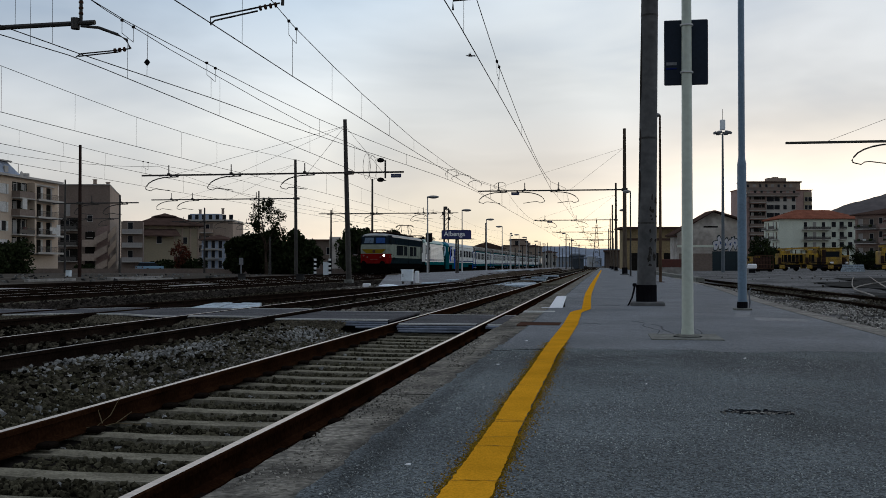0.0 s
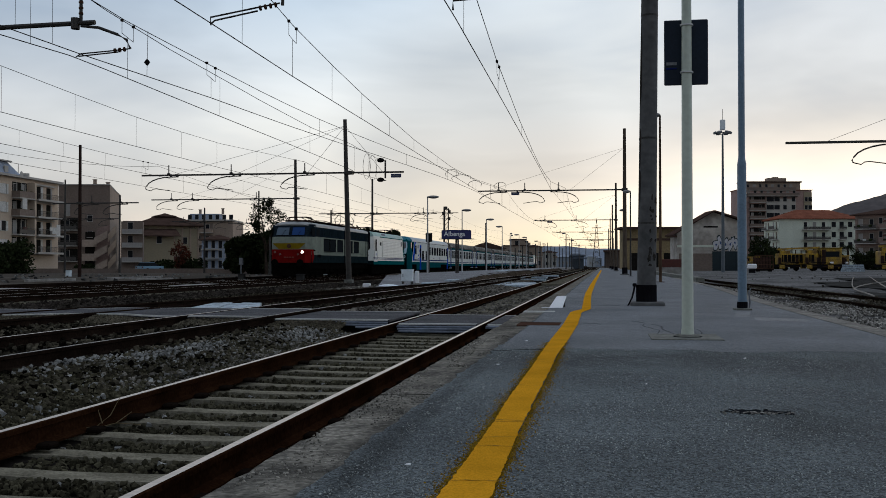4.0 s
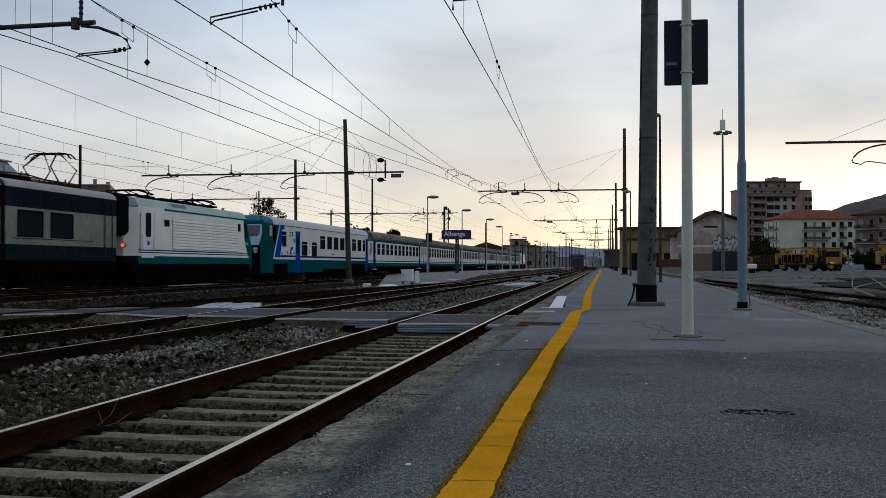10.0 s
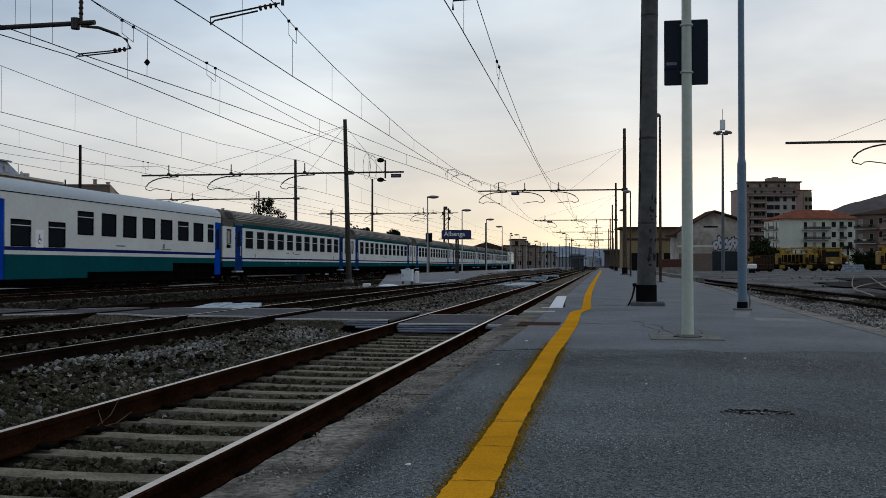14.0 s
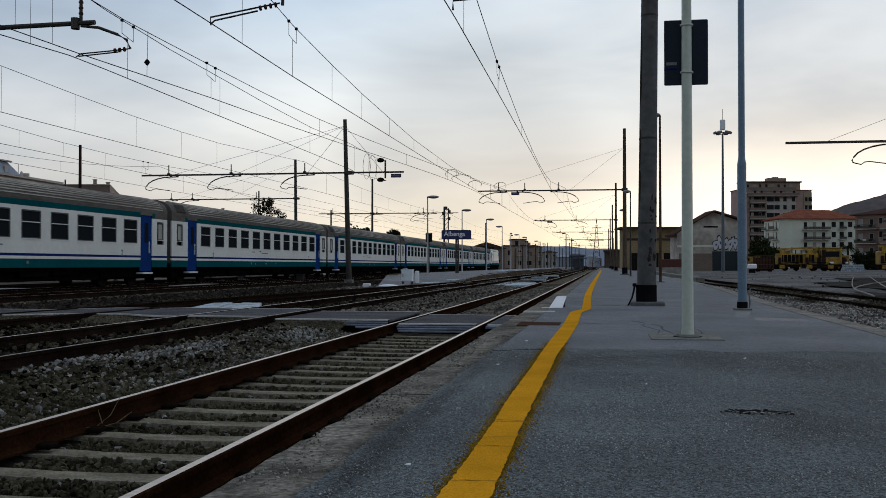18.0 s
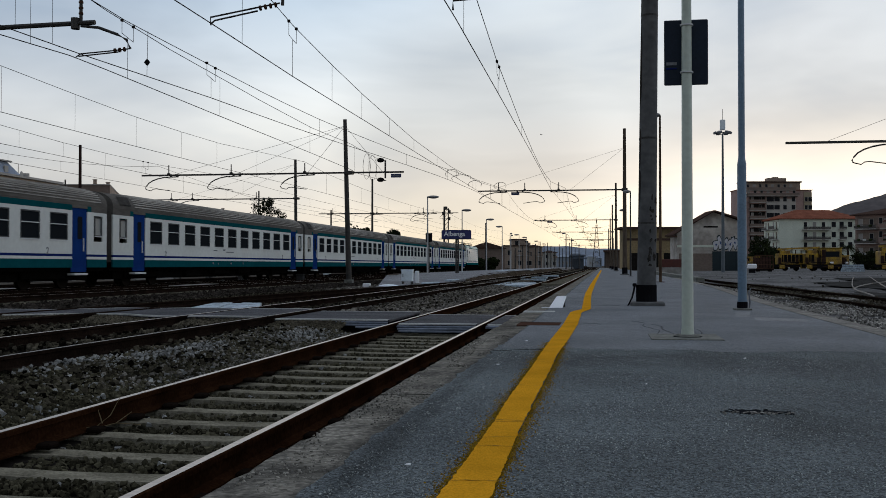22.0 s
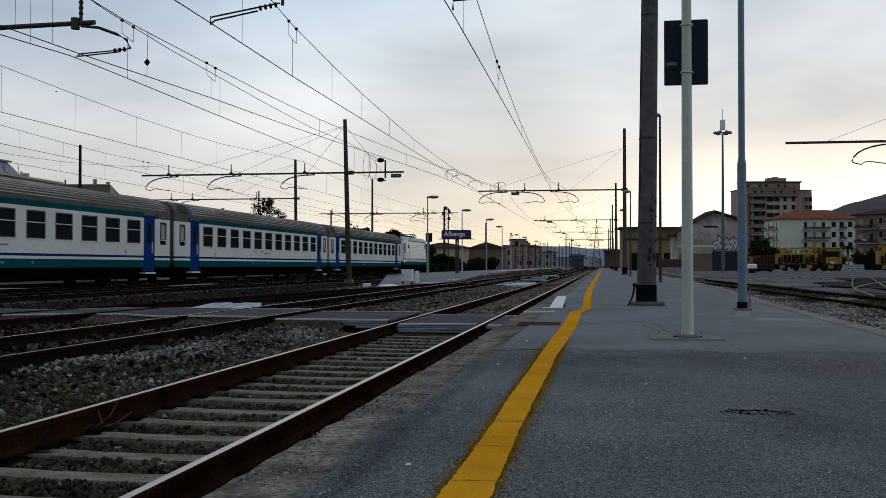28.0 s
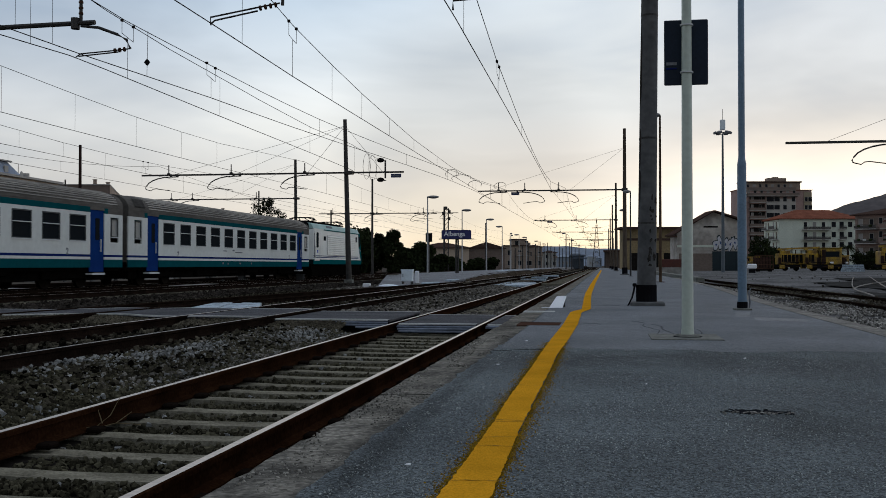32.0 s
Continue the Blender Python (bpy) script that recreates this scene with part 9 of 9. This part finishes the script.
on_track_machine("yellow track maintenance machine parked in the yard", 49.33, 150, 8.0, 2.2, 3.3)
on_track_machine("yellow rail crane with a square cab", 52.62, 148, 5.4, 3.0, 3.3)
on_track_machine("low yellow track trolley", 57.33, 150, 2.6, 1.2, 2.2)
on_track_machine("yellow wagon behind the siding", 47.82, 160, 3.6, 1.4, 1.9)
on_track_machine("yellow machine at the edge of the yard", 55.83, 130, 6.0, 2.0, 3.4)


M["car_blue"] = material("pale_blue_car_paint", (0.16, 0.30, 0.42), 0.35, var=0.05)


def parked_car(label, at, rz, mat):
    th = thing("parked_car", label, "car", at, rz=rz)
    part("body", Mesh().along_x([(-0.82, 0.28), (0.82, 0.28), (0.86, 0.5), (0.84, 0.88), (-0.84, 0.88), (-0.86, 0.5)], -2.0, 1.9), M[mat], th)
    cb = Mesh()
    lo, hi = [(-1.75, -0.8), (1.1, -0.8), (1.1, 0.8), (-1.75, 0.8)], [(-1.35, -0.62), (0.35, -0.62), (0.35, 0.62), (-1.35, 0.62)]
    cb.add([(x, y, 0.88) for x, y in lo] + [(x, y, 1.40) for x, y in hi], [(0, 1, 5, 4), (1, 2, 6, 5), (2, 3, 7, 6), (3, 0, 4, 7)])
    part("windows", cb, M["glass_dark"], th)
    part("roof", Mesh().box(-1.38, 0.38, -0.64, 0.64, 1.385, 1.44, 0.02), M[mat], th)
    for s in (-1, 1):
        part("headlight", Mesh().box(1.88, 1.92, s * 0.6 - 0.14, s * 0.6 + 0.14, 0.6, 0.75), M["white"], th)
        part("tail_lamp", Mesh().box(-2.02, -1.98, s * 0.62 - 0.12, s * 0.62 + 0.12, 0.62, 0.8), M["red_wall"], th)
        for x in (-1.25, 1.2):
            wh = part("wheel", Mesh().tube([(x, s * 0.80 - 0.09, 0.3), (x, s * 0.80 + 0.09, 0.3)], 0.3, 14), M["black"], th)
            part("rim", Mesh().tube([(x, s * 0.895, 0.3), (x, s * 0.905, 0.3)], 0.18, 10), M["galv"], wh)


def build_yard():
    th = thing("floodlight_mast", "tall blue-grey floodlight mast with a ring of lamps", "floodlight mast", spot(35.82, 130))
    part("post", Mesh().tube([(0, 0, -0.2), (0, 0, 17.88)], 0.24, 10, 0.11), M["mast_grey"], th, smooth=True)
    part("ring", Mesh().tube([(0.9 * math.cos(t * 0.5236), 0.9 * math.sin(t * 0.5236), 17.88) for t in range(13)], 0.06, 6), M["galv"], th)
    for k in range(6):
        t = k * 1.047
        part("floodlight", Mesh().box(-0.26, 0.26, -0.2, 0.2, -0.14, 0.14, 0.03), M["mark"], th, m=Matrix.Translation((0.95 * math.cos(t), 0.95 * math.sin(t), 17.95)) @ pose(0, 0, 0, 25, 0, math.degrees(t) + 90))
    part("antenna_box", Mesh().box(-0.32, 0.32, -0.25, 0.25, 18.31, 19.61, 0.05), M["cabinet"], th, "pale aerial housing")
    part("lightning_rod", Mesh().tube([(0, 0, 19.61), (0, 0, 20.99)], 0.03, 5), M["galv"], th)
    # right-hand gantry arm
    mast("steel mast beside the yard with an arm over the siding", 17.5, 43.0, 0.1, 9.5, 0.17, 0.12, M["galv"], 8, 0, (7.36, 17.6, 5.95), [(11.4, 1)], [(9.0, 6.0)])
    # bent old rails on the yard ground
    th = thing("old_rails", "pile of old bent rails and pipes on the yard ground", "rails")
    for pts in ([(15.32, 66.2, 0.22), (9.87, 42.85, 0.22), (7.73, 33.1, 0.22), (6.9, 28.5, 0.24), (6.4, 25.6, 0.24)], [(7.87, 33.9, 0.2), (9.03, 38.4, 0.2), (10.41, 42.9, 0.2), (11.86, 47.1, 0.2), (13.15, 50.5, 0.2)], [(17.1, 69.5, 0.24), (12.67, 50.4, 0.24), (9.3, 35.7, 0.24)]):
        sm = []
        for i in range(len(pts) - 1):
            p0, p1, p2, p3 = pts[max(i - 1, 0)], pts[i], pts[i + 1], pts[min(i + 2, len(pts) - 1)]
            for k in range(6):
                t = k / 6
                sm.append(tuple(0.5 * (2 * b + (c - a) * t + (2 * a - 5 * b + 4 * c - d) * t * t + (3 * b - a - 3 * c + d) * t ** 3) for a, b, c, d in zip(p0, p1, p2, p3)))
        part("bent_pipe", Mesh().tube(sm + [pts[-1]], 0.022, 6), M["pipe"], th)
    th = thing("earth_patches", "dark oily earth lying over the yard gravel", "ground", kind="structure")
    for cx, cy, rx, ry, k in ((12.6, 44.0, 2.6, 12.0, 1), (17.0, 58.0, 3.2, 12.0, 2), (8.6, 31.0, 1.0, 5.0, 3)):
        rim = []
        for q in range(40):
            t = 6.2832 * q / 40
            r = 1.0 + 0.35 * noise.noise(Vector((math.cos(t) * 1.8, math.sin(t) * 1.8, k))) + 0.15 * noise.noise(Vector((math.cos(t) * 6, math.sin(t) * 6, k)))
            x, y = cx + rx * r * math.cos(t), cy + ry * r * math.sin(t)
            rim.append((x, y, ground_z(x, y) + 0.022))
        hub = (cx, cy, ground_z(cx, cy) + 0.05)
        part("patch", Mesh().add(rim + [hub], [(q, (q + 1) % 40, 40) for q in range(40)]), M["earth"], th)
    th = thing("cage_wagon", "rusty wire cage wagon standing in the yard", "wagon", spot(44.2, 140, 0.0))
    for q in np.linspace(-1.2, 1.2, 7):
        part("stanchion", Mesh().box(q - 0.05, q + 0.05, -0.05, 0.05, 0.5, 2.3), M["rust"], th)
    for z in (0.5, 1.1, 1.7, 2.3):
        part("rail_bar", Mesh().box(-1.25, 1.25, -0.07, 0.07, z - 0.05, z + 0.05), M["rust"], th)
    part("back_panel", Mesh().box(-1.2, 1.2, 1.6, 1.7, 0.5, 2.1), M["rust_dark"], th)
    part("chassis", Mesh().box(-1.3, 1.3, 0, 1.7, 0.3, 0.5, 0.02), M["black"], th)
    for q in (-0.8, 0.8):
        part("wheel", Mesh().tube([(q, 0.1, 0.3), (q, 0.22, 0.3)], 0.3, 12), M["wheel"], th)
    th = thing("timber_stack", "stack of pale sleepers beside the machines", "timber stack", spot(56.62, 140, 0.1))
    for i in range(4):
        for k in range(3 - i // 2):
            part("sleeper", Mesh().box(-1.6 + 0.05 * i, 1.4 - 0.05 * i, k * 0.35, k * 0.35 + 0.28, i * 0.26, i * 0.26 + 0.2, 0.02), M["cover_plate"], th)
    th = thing("white_tank", "white plastic tank on a dark frame in the yard", "tank", spot(35.86, 118, 0.0))
    part("tank", Mesh().box(-0.5, 0.5, -0.4, 0.4, 0.55, 1.15, 0.12), M["white"], th)
    part("stand", Mesh().box(-0.35, 0.35, -0.3, 0.3, -0.1, 0.55, 0.03), M["black"], th)
    parked_car("pale blue car parked below the houses", spot(-43.2, 150, 0.0), 68, "car_blue")
    th = thing("yard_kerb", "pale concrete loading edge along the yard", "kerb", kind="structure")
    for i in range(20):
        part("kerb_stone", Mesh().box(4.6 + i * 0.02, 5.0 + i * 0.02, 52 + i * 4, 55.9 + i * 4, -0.1, 0.38, 0.02), M["base_concrete"], th)


# ---- trees ----
def tree(label, x, y, h, w, seed, n=1500, leaf=0.45, low=0.25, open_=False, mat="leaf"):
    rng = np.random.default_rng(seed)
    th = thing("tree", label, "tree", (x, y, -0.15))
    tr = Mesh().tube([(0, 0, 0), (rng.normal(0, 0.15), 0, h * 0.3), (rng.normal(0, 0.3), 0, h * 0.75)], 0.035 * h * 0.7, 8, 0.05)
    part("trunk", tr, M["bark"], th)
    centres = []
    for k in range(20):
        a, z = rng.uniform(0, 6.283), h * (0.52 + 0.44 * (k + 0.5) / 20 if open_ else rng.uniform(max(low, 0.08), 0.93))
        env = math.sin(math.pi * min(1, max(0.05, (z / h - low) / (1.05 - low)))) ** 0.6
        r = w * 0.5 * env * rng.uniform(0.35, 0.95) if not open_ else w * 0.5 * rng.uniform(0.15, 1.0) * min(1.0, 3.2 * (1.02 - z / h))
        c = (r * math.cos(a), r * math.sin(a), z)
        centres.append((c, w * (rng.uniform(0.08, 0.15) if open_ else rng.uniform(0.13, 0.26))))
        if k < 7:
            part("limb", Mesh().tube([(0, 0, z * 0.55), (c[0] * 0.5, c[1] * 0.5, z * 0.85), c], 0.012 * h, 5, 0.02), M["bark"], th)
    me = Mesh()
    for i in range(n):
        (cx, cy, cz), r = centres[rng.integers(len(centres))]
        v = rng.normal(0, 1, 3)
        v *= r * rng.random() ** 0.45 / np.linalg.norm(v)
        p = np.array((cx, cy, cz)) + v
        u = rng.normal(0, 1, 3)
        u /= np.linalg.norm(u)
        q = np.cross(u, rng.normal(0, 1, 3))
        q /= np.linalg.norm(q)
        s = leaf * rng.uniform(0.5, 1.2)
        me.add([tuple(p + u * s), tuple(p + q * s * 0.55), tuple(p - u * s), tuple(p - q * s * 0.55)], [(0, 1, 2, 3)])
    tagged(part("crown", me, M[mat], th, "dense dark green leaves" if mat == "leaf" else "sparse russet leaves"), kind="stuff")


def palm(label, at, h, spread, seed):
    """A trunk with a head of arching fronds, each a rib with narrow leaflets."""
    rng = np.random.default_rng(seed)
    th = thing("palm_tree", label, "palm tree", at)
    part("trunk", Mesh().tube([(0, 0, -0.2), (0.1, 0, h * 0.5), (0.0, 0, h)], 0.28, 8, 0.2), M["bark"], th)
    for k in range(34):
        a, up, ln = rng.uniform(0, 6.2832), rng.uniform(-0.1, 1.0), spread * rng.uniform(0.8, 1.1)
        rib, me = [], Mesh()
        for i in range(8):
            t = i / 7
            r = ln * t * (1 - 0.15 * up)
            rib.append(Vector((r * math.cos(a), r * math.sin(a), h + ln * (up * t - (0.55 + 0.6 * up) * t * t))))
        me.tube([tuple(q) for q in rib], 0.03, 4, 0.01)
        side = Vector((-math.sin(a), math.cos(a), 0))
        for i in range(1, 8):
            for s in (-1, 1):
                for f in (0.0, 0.5):
                    p = rib[i].lerp(rib[i - 1], f)
                    e = p + side * s * spread * 0.2 * (1.1 - i / 8) - Vector((0, 0, spread * 0.13)) + (rib[i] - rib[i - 1]) * 0.8
                    wv = (rib[i] - rib[i - 1]) * 0.14
                    me.add([tuple(p), tuple(p + wv), tuple(e)], [(0, 1, 2)])
        part("frond", me, M["leaf"], th)


def plant():
    palm("dark palm tree before the houses", spot(75.6, 190, -0.1), 4.5, 2.6, 77)
    for i, (xp, d, top, wpx, lab) in enumerate((
            (20, 128, 434, 92, "dark round bush beside the apartment house"),
            (472, 118, 350, 92, "tall dark tree behind the tracks"), (505, 122, 414, 90, "dark dense tree behind the tracks"), (448, 124, 414, 80, "dark bushy tree behind the tracks"), (535, 120, 420, 60, "dark bushy tree behind the tracks"), (470, 128, 426, 110, "broad dark bush behind the tracks"), (520, 128, 428, 90, "broad dark bush behind the tracks"),
            (412, 128, 428, 30, "dark bushy tree behind the tracks"), (428, 122, 418, 50, "dark bushy tree behind the tracks"), (318, 168, 430, 40, "russet autumn tree before a house"),
            (660, 130, 398, 60, "dark tree beyond the through track"), (700, 128, 408, 50, "dark tree beyond the through track"), (735, 135, 434, 60, "dark bushy tree behind the tracks"), (632, 126, 410, 74, "dark bushy tree behind the tracks"), (765, 150, 441, 50, "dark bushy tree behind the tracks"),
            (795, 172, 456, 46, "dark hedge before the houses"), (838, 205, 462, 40, "dark hedge before the houses"), (868, 215, 460, 30, "dark bushy tree before a house"), (335, 170, 463, 60, "low dark shrub before the houses"), (285, 172, 466, 50, "low dark shrub before the houses"), (150, 165, 470, 30, "low shrub by the wall"),
            (1347, 165, 425, 60, "dark tree behind the goods shed"), (1380, 230, 440, 40, "dark tree among the houses"), (1545, 190, 446, 60, "dark shrub beside the yard"), (1470, 230, 446, 40, "dark shrub beside the yard"))):
        x, y, z = spot((xp - 784) / 1800 * d, d)
        h = 1.1 + (470 - top) / 1800 * d
        tall, russet = xp == 472, xp == 318
        tree(lab, x, y, h, max(1.2, wpx / 1800 * d), 100 + i, n=2600 if tall else (800 if russet else (6500 if xp < 900 and d < 165 or 780 < xp < 900 else (4500 if xp > 1300 else 1600))), leaf=(0.05 if tall else 0.08) + d / (1300 if tall else (700 if xp < 800 and not russet else 1150)), low=0.42 if tall else 0.02, open_=tall, mat="russet" if russet else "leaf")


plant()


def hills():
    for name, lab, mat, d, prof in (("far_hills", "hills on the horizon tinted blue for haze", "far_hill", 2600, [(700, 452), (820, 446), (900, 441), (940, 436), (1000, 436), (1040, 440), (1090, 441), (1160, 446), (1250, 455)]),
                                    ("hill", "dark wooded hill behind the houses", "hill", 900, [(1370, 462), (1400, 440), (1440, 392), (1470, 374), (1500, 362), (1535, 353), (1568, 343), (1640, 322), (1760, 310), (1900, 330), (2100, 400), (2200, 465)]),
                                    ("hill", "dark hills behind the town", "hill", 1400, [(-700, 440), (-400, 420), (-150, 432), (100, 452), (300, 462), (420, 468)])):
        me = Mesh()
        n = 0
        fine = []
        for (a, ya), (b, yb) in zip(prof, prof[1:]):
            for k in range(5):
                t = k / 5
                fine.append((a + (b - a) * t, ya + (yb - ya) * t + 2.0 * noise.noise(Vector((a * 0.03 + k * 0.4, d, 0)))))
        fine.append(prof[-1])
        for xp, yp in fine:
            h = 0.97 + (470 - yp) / 1800 * d
            a = (xp - 784) / 1800 * d
            for back, hh in ((0, -5.0), (0.06, h * 0.6), (0.12, h), (0.3, h * 0.7), (0.5, -5)):
                me.v.append(spot(a * (1 + back), d * (1 + back), max(-5, hh * (1 + back) if hh > 0 else hh)))
            n += 1
        for i in range(n - 1):
            for k in range(4):
                me.f.append((i * 5 + k, (i + 1) * 5 + k, (i + 1) * 5 + k + 1, i * 5 + k + 1)), me.mi.append(0)
        single(name, me, M[mat], lab, "hill", kind="structure", smooth=True)


hills()


def far_line():
    # steel pylon
    d = 420
    th = thing("power_pylon", "steel lattice power pylon far along the line", "pylon", spot(63.47, d))
    H = 20.4
    for sx in (-1, 1):
        for sy in (-1, 1):
            part("leg", Mesh().tube([(sx * 1.8, sy * 1.8, 0), (sx * 0.7, sy * 0.7, H * 0.55), (0, 0, H)], 0.16, 5, 0.08), M["galv"], th)
    for i in range(9):
        z = H * (0.08 + 0.1 * i)
        r = 1.8 * (1 - z / H)
        part("brace", Mesh().tube([(-r, -r, z), (r, -r, z + 1.6)], 0.09, 4).tube([(r, -r, z), (-r, -r, z + 1.6)], 0.09, 4), M["galv"], th)
    for z, l in ((0.55, 3.0), (0.68, 2.6), (0.80, 2.0)):
        part("cross_arm", Mesh().box(-l, l, -0.12, 0.12, H * z, H * z + 0.3), M["galv"], th)
    # footbridge and sheds at the far end
    th = thing("station_shelter", "dark haze-tinted shelter roofs over the far platforms", "shelter", spot(37.2, 300))
    # distance haze is painted into this bluish dark colour
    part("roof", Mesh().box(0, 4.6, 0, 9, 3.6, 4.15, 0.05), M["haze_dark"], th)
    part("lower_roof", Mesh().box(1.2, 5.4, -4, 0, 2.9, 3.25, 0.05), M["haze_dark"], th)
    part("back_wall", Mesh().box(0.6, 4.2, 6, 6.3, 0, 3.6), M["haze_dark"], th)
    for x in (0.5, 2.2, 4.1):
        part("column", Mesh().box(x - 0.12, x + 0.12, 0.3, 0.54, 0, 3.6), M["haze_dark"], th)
    th = thing("station_canopy", "dark canopy at the far end of the platform", "canopy", spot(41.02, 260))
    part("roof", Mesh().box(0, 6, 0, 12, 4.45, 4.88), M["tiles_dark"], th)
    part("back_wall", Mesh().box(0.3, 6, 8, 8.3, 0, 4.45), M["brown_wall"], th)
    for x in (0.4, 3, 5.6):
        part("column", Mesh().box(x - 0.15, x + 0.15, 0.2, 0.5, 0, 4.45), M["galv"], th)
    # more lamps and masts far along the island platform and beyond it
    for i, (xp, d, top) in enumerate(((1002, 230, 415), (1012, 250, 422), (860, 150, 395), (935, 210, 430), (948, 225, 432), (975, 260, 438), (1025, 280, 432), (956, 240, 428), (963, 250, 434), (969, 270, 430), (982, 290, 437), (990, 300, 433), (996, 310, 440), (1008, 320, 430), (1018, 330, 438), (1037, 340, 436), (925, 200, 436), (912, 190, 440))):
        mast("slim steel mast far along the line", *spot((xp - 784) / 1800 * d, d, 0.1)[:2], 0.1, 0.9 + (470 - top) / 1800 * d, 0.14, 0.1, M["galv"], 6)
    # masts behind the through tracks
    for xp, top, base, d, beam in ((659, 317, 484, 112, (560, 775, 378)), (478, 420, 478, 100, None), (362, 368, 482, 130, (300, 420, 392)), (115, 318, 482, 128, (90, 220, 388)), (212, 345, 482, 130, None), (586, 372, 480, 135, None), (458, 338, 470, 140, (400, 470, 395)), (786, 366, 478, 155, (720, 812, 377))):
        x, y, z = spot((xp - 784) / 1800 * d, d)
        hh = 0.97 + (470 - top) / 1800 * d
        bm_ = None
        arms = ()
        if beam:
            f = lambda q: spot((q - 784) / 1800 * d, d)[0]
            bz = 0.97 + (470 - beam[2]) / 1800 * d
            bm_ = (f(beam[0]), f(beam[1]), bz)
            arms = [(f(beam[0]) + 1.6, -1), (f((beam[0] + beam[1]) / 2), 1), (f(beam[1]) - 1.4, 1)]
        mast("steel mast among the through tracks", x, y, 0.0, hh, 0.15, 0.1, M["galv"], 8, 0, bm_, arms)


far_line()
build_yard()


M["feather"] = material("grey_feathers", (0.16, 0.16, 0.17), 0.8, var=0.3, scale=4.0, fine=30, spec=0.0)
M["feather_dark"] = material("dark_feathers", (0.03, 0.03, 0.034), 0.8, var=0.3, scale=4.0, fine=30, spec=0.0)


def make_bird(label, span, mat, at):
    """A bird flying along its own y; each wing turns about the shoulder."""
    th = thing("bird", label, "bird", at)
    k = span / 1.2
    part("body", Mesh().sphere((0, 0, 0), 0.26 * k, 8, 6, (0.30, 1.0, 0.28)).tube([(0, -0.2 * k, 0), (0, -0.36 * k, 0.01 * k)], 0.04 * k, 6, 0.07 * k), mat, th, smooth=True)
    part("head", Mesh().sphere((0, 0.27 * k, 0.03 * k), 0.06 * k, 8, 5).tube([(0, 0.31 * k, 0.02 * k), (0, 0.39 * k, 0.01 * k)], 0.018 * k, 5, 0.004 * k), mat, th, smooth=True)
    wings = []
    for s in (1, -1):
        w = Mesh()
        vs = [(0, 0.10, 0), (0.22, 0.15, 0.02), (0.58, -0.02, 0.0), (0.30, -0.06, 0.0), (0, -0.10, 0)]
        n = len(vs)
        w.add([(s * x * k, y * k, z * k) for x, y, z in vs] + [(s * x * k, y * k, (z - 0.012) * k) for x, y, z in vs], [tuple(range(n)), tuple(range(2 * n - 1, n - 1, -1))] + [(i, n + i, n + (i + 1) % n, (i + 1) % n) for i in range(n)])
        wings.append(part("wing", w, mat, th, m=pose(s * 0.05 * k, 0.02 * k, 0.03 * k)))
    return th, wings, k


GULL = make_bird("pale grey gull flying over the tracks", 1.3, M["feather"], (0, 80, 20))
FAR_BIRD = make_bird("tiny dark bird flying low over the tracks", 0.8, M["feather_dark"], (10, 250, 12))
SMALL_BIRD = make_bird("small dark bird flying over the town", 0.9, M["feather_dark"], (60, 200, 30))


def fly(bird, path, flap, beat):
    """path: (time, across, up, distance), across and up in 1/1800 of the distance; flap: when the wings beat."""
    th, wings, k = bird
    pts = [(t, Vector(spot(a * d / 1800.0, d, 0.97 + b * d / 1800.0))) for t, a, b, d in path]
    rows = []
    for i, (t, p) in enumerate(pts):
        q = pts[min(i + 1, len(pts) - 1)][1] - pts[max(i - 1, 0)][1]
        rows.append((t, pose(*p, 0, 0, math.degrees(math.atan2(-q.x, q.y)))))
    walk(th, rows)
    for s, w in zip((1, -1), wings):
        at = (s * 0.05 * k, 0.02 * k, 0.03 * k)
        r = [(0.0, pose(*at, 0, -s * 10, 0))] if flap[0] > 0.05 else []
        n = int((flap[1] - flap[0]) / (beat / 4))
        for i in range(n + 1):
            r.append((flap[0] + i * beat / 4, pose(*at, 0, -s * (8 + 32 * math.sin(i * math.pi / 2)), 0)))
        r.append((32.0, pose(*at, 0, -s * 10, 0)))
        walk(w, r)


def motions():
    for th, off in TRAIN:
        walk(th, [(t, pose(T5, s + off, Z5)) for t, s in ROWS])
    fly(GULL, [(0.0, 49, 372, 85), (0.4, -25, 408, 85), (0.6, -75, 426, 85), (0.8, -135, 437, 85), (1.0, -201, 461, 85), (1.2, -270, 478, 85), (2.0, -560, 560, 85), (6.0, -1900, 900, 85), (32.0, -2600, 1100, 85)], (0.0, 2.4), 0.4)
    fly(FAR_BIRD, [(0.0, 240, 60, 900), (1.5, 190, 80, 420), (2.3, 127, 96, 240), (2.6, 103, 96, 230), (2.8, 88, 94, 230), (3.0, 76, 94, 230), (3.2, 61, 92, 230), (4.0, 5, 84, 260), (8.0, -230, 34, 600), (32.0, -420, 20, 1500)], (1.0, 6.0), 0.5)
    fly(SMALL_BIRD, [(0.0, 300, 20, 1500), (14, 287, 70, 800), (18, 280, 125, 380), (20.0, 262, 172, 230), (20.5, 254, 186, 215), (21.0, 241, 203, 205), (21.4, 221, 212, 200), (21.7, 201, 222, 200), (22.0, 174, 232, 200), (22.2, 155, 238, 200), (22.6, 115, 246, 200), (23.0, 69, 246, 200), (23.4, 17, 246, 200), (23.8, -35, 246, 200), (24.2, -92, 249, 200), (26.0, -360, 270, 200), (32.0, -1400, 420, 200)], (18.0, 26.0), 0.5)


motions()
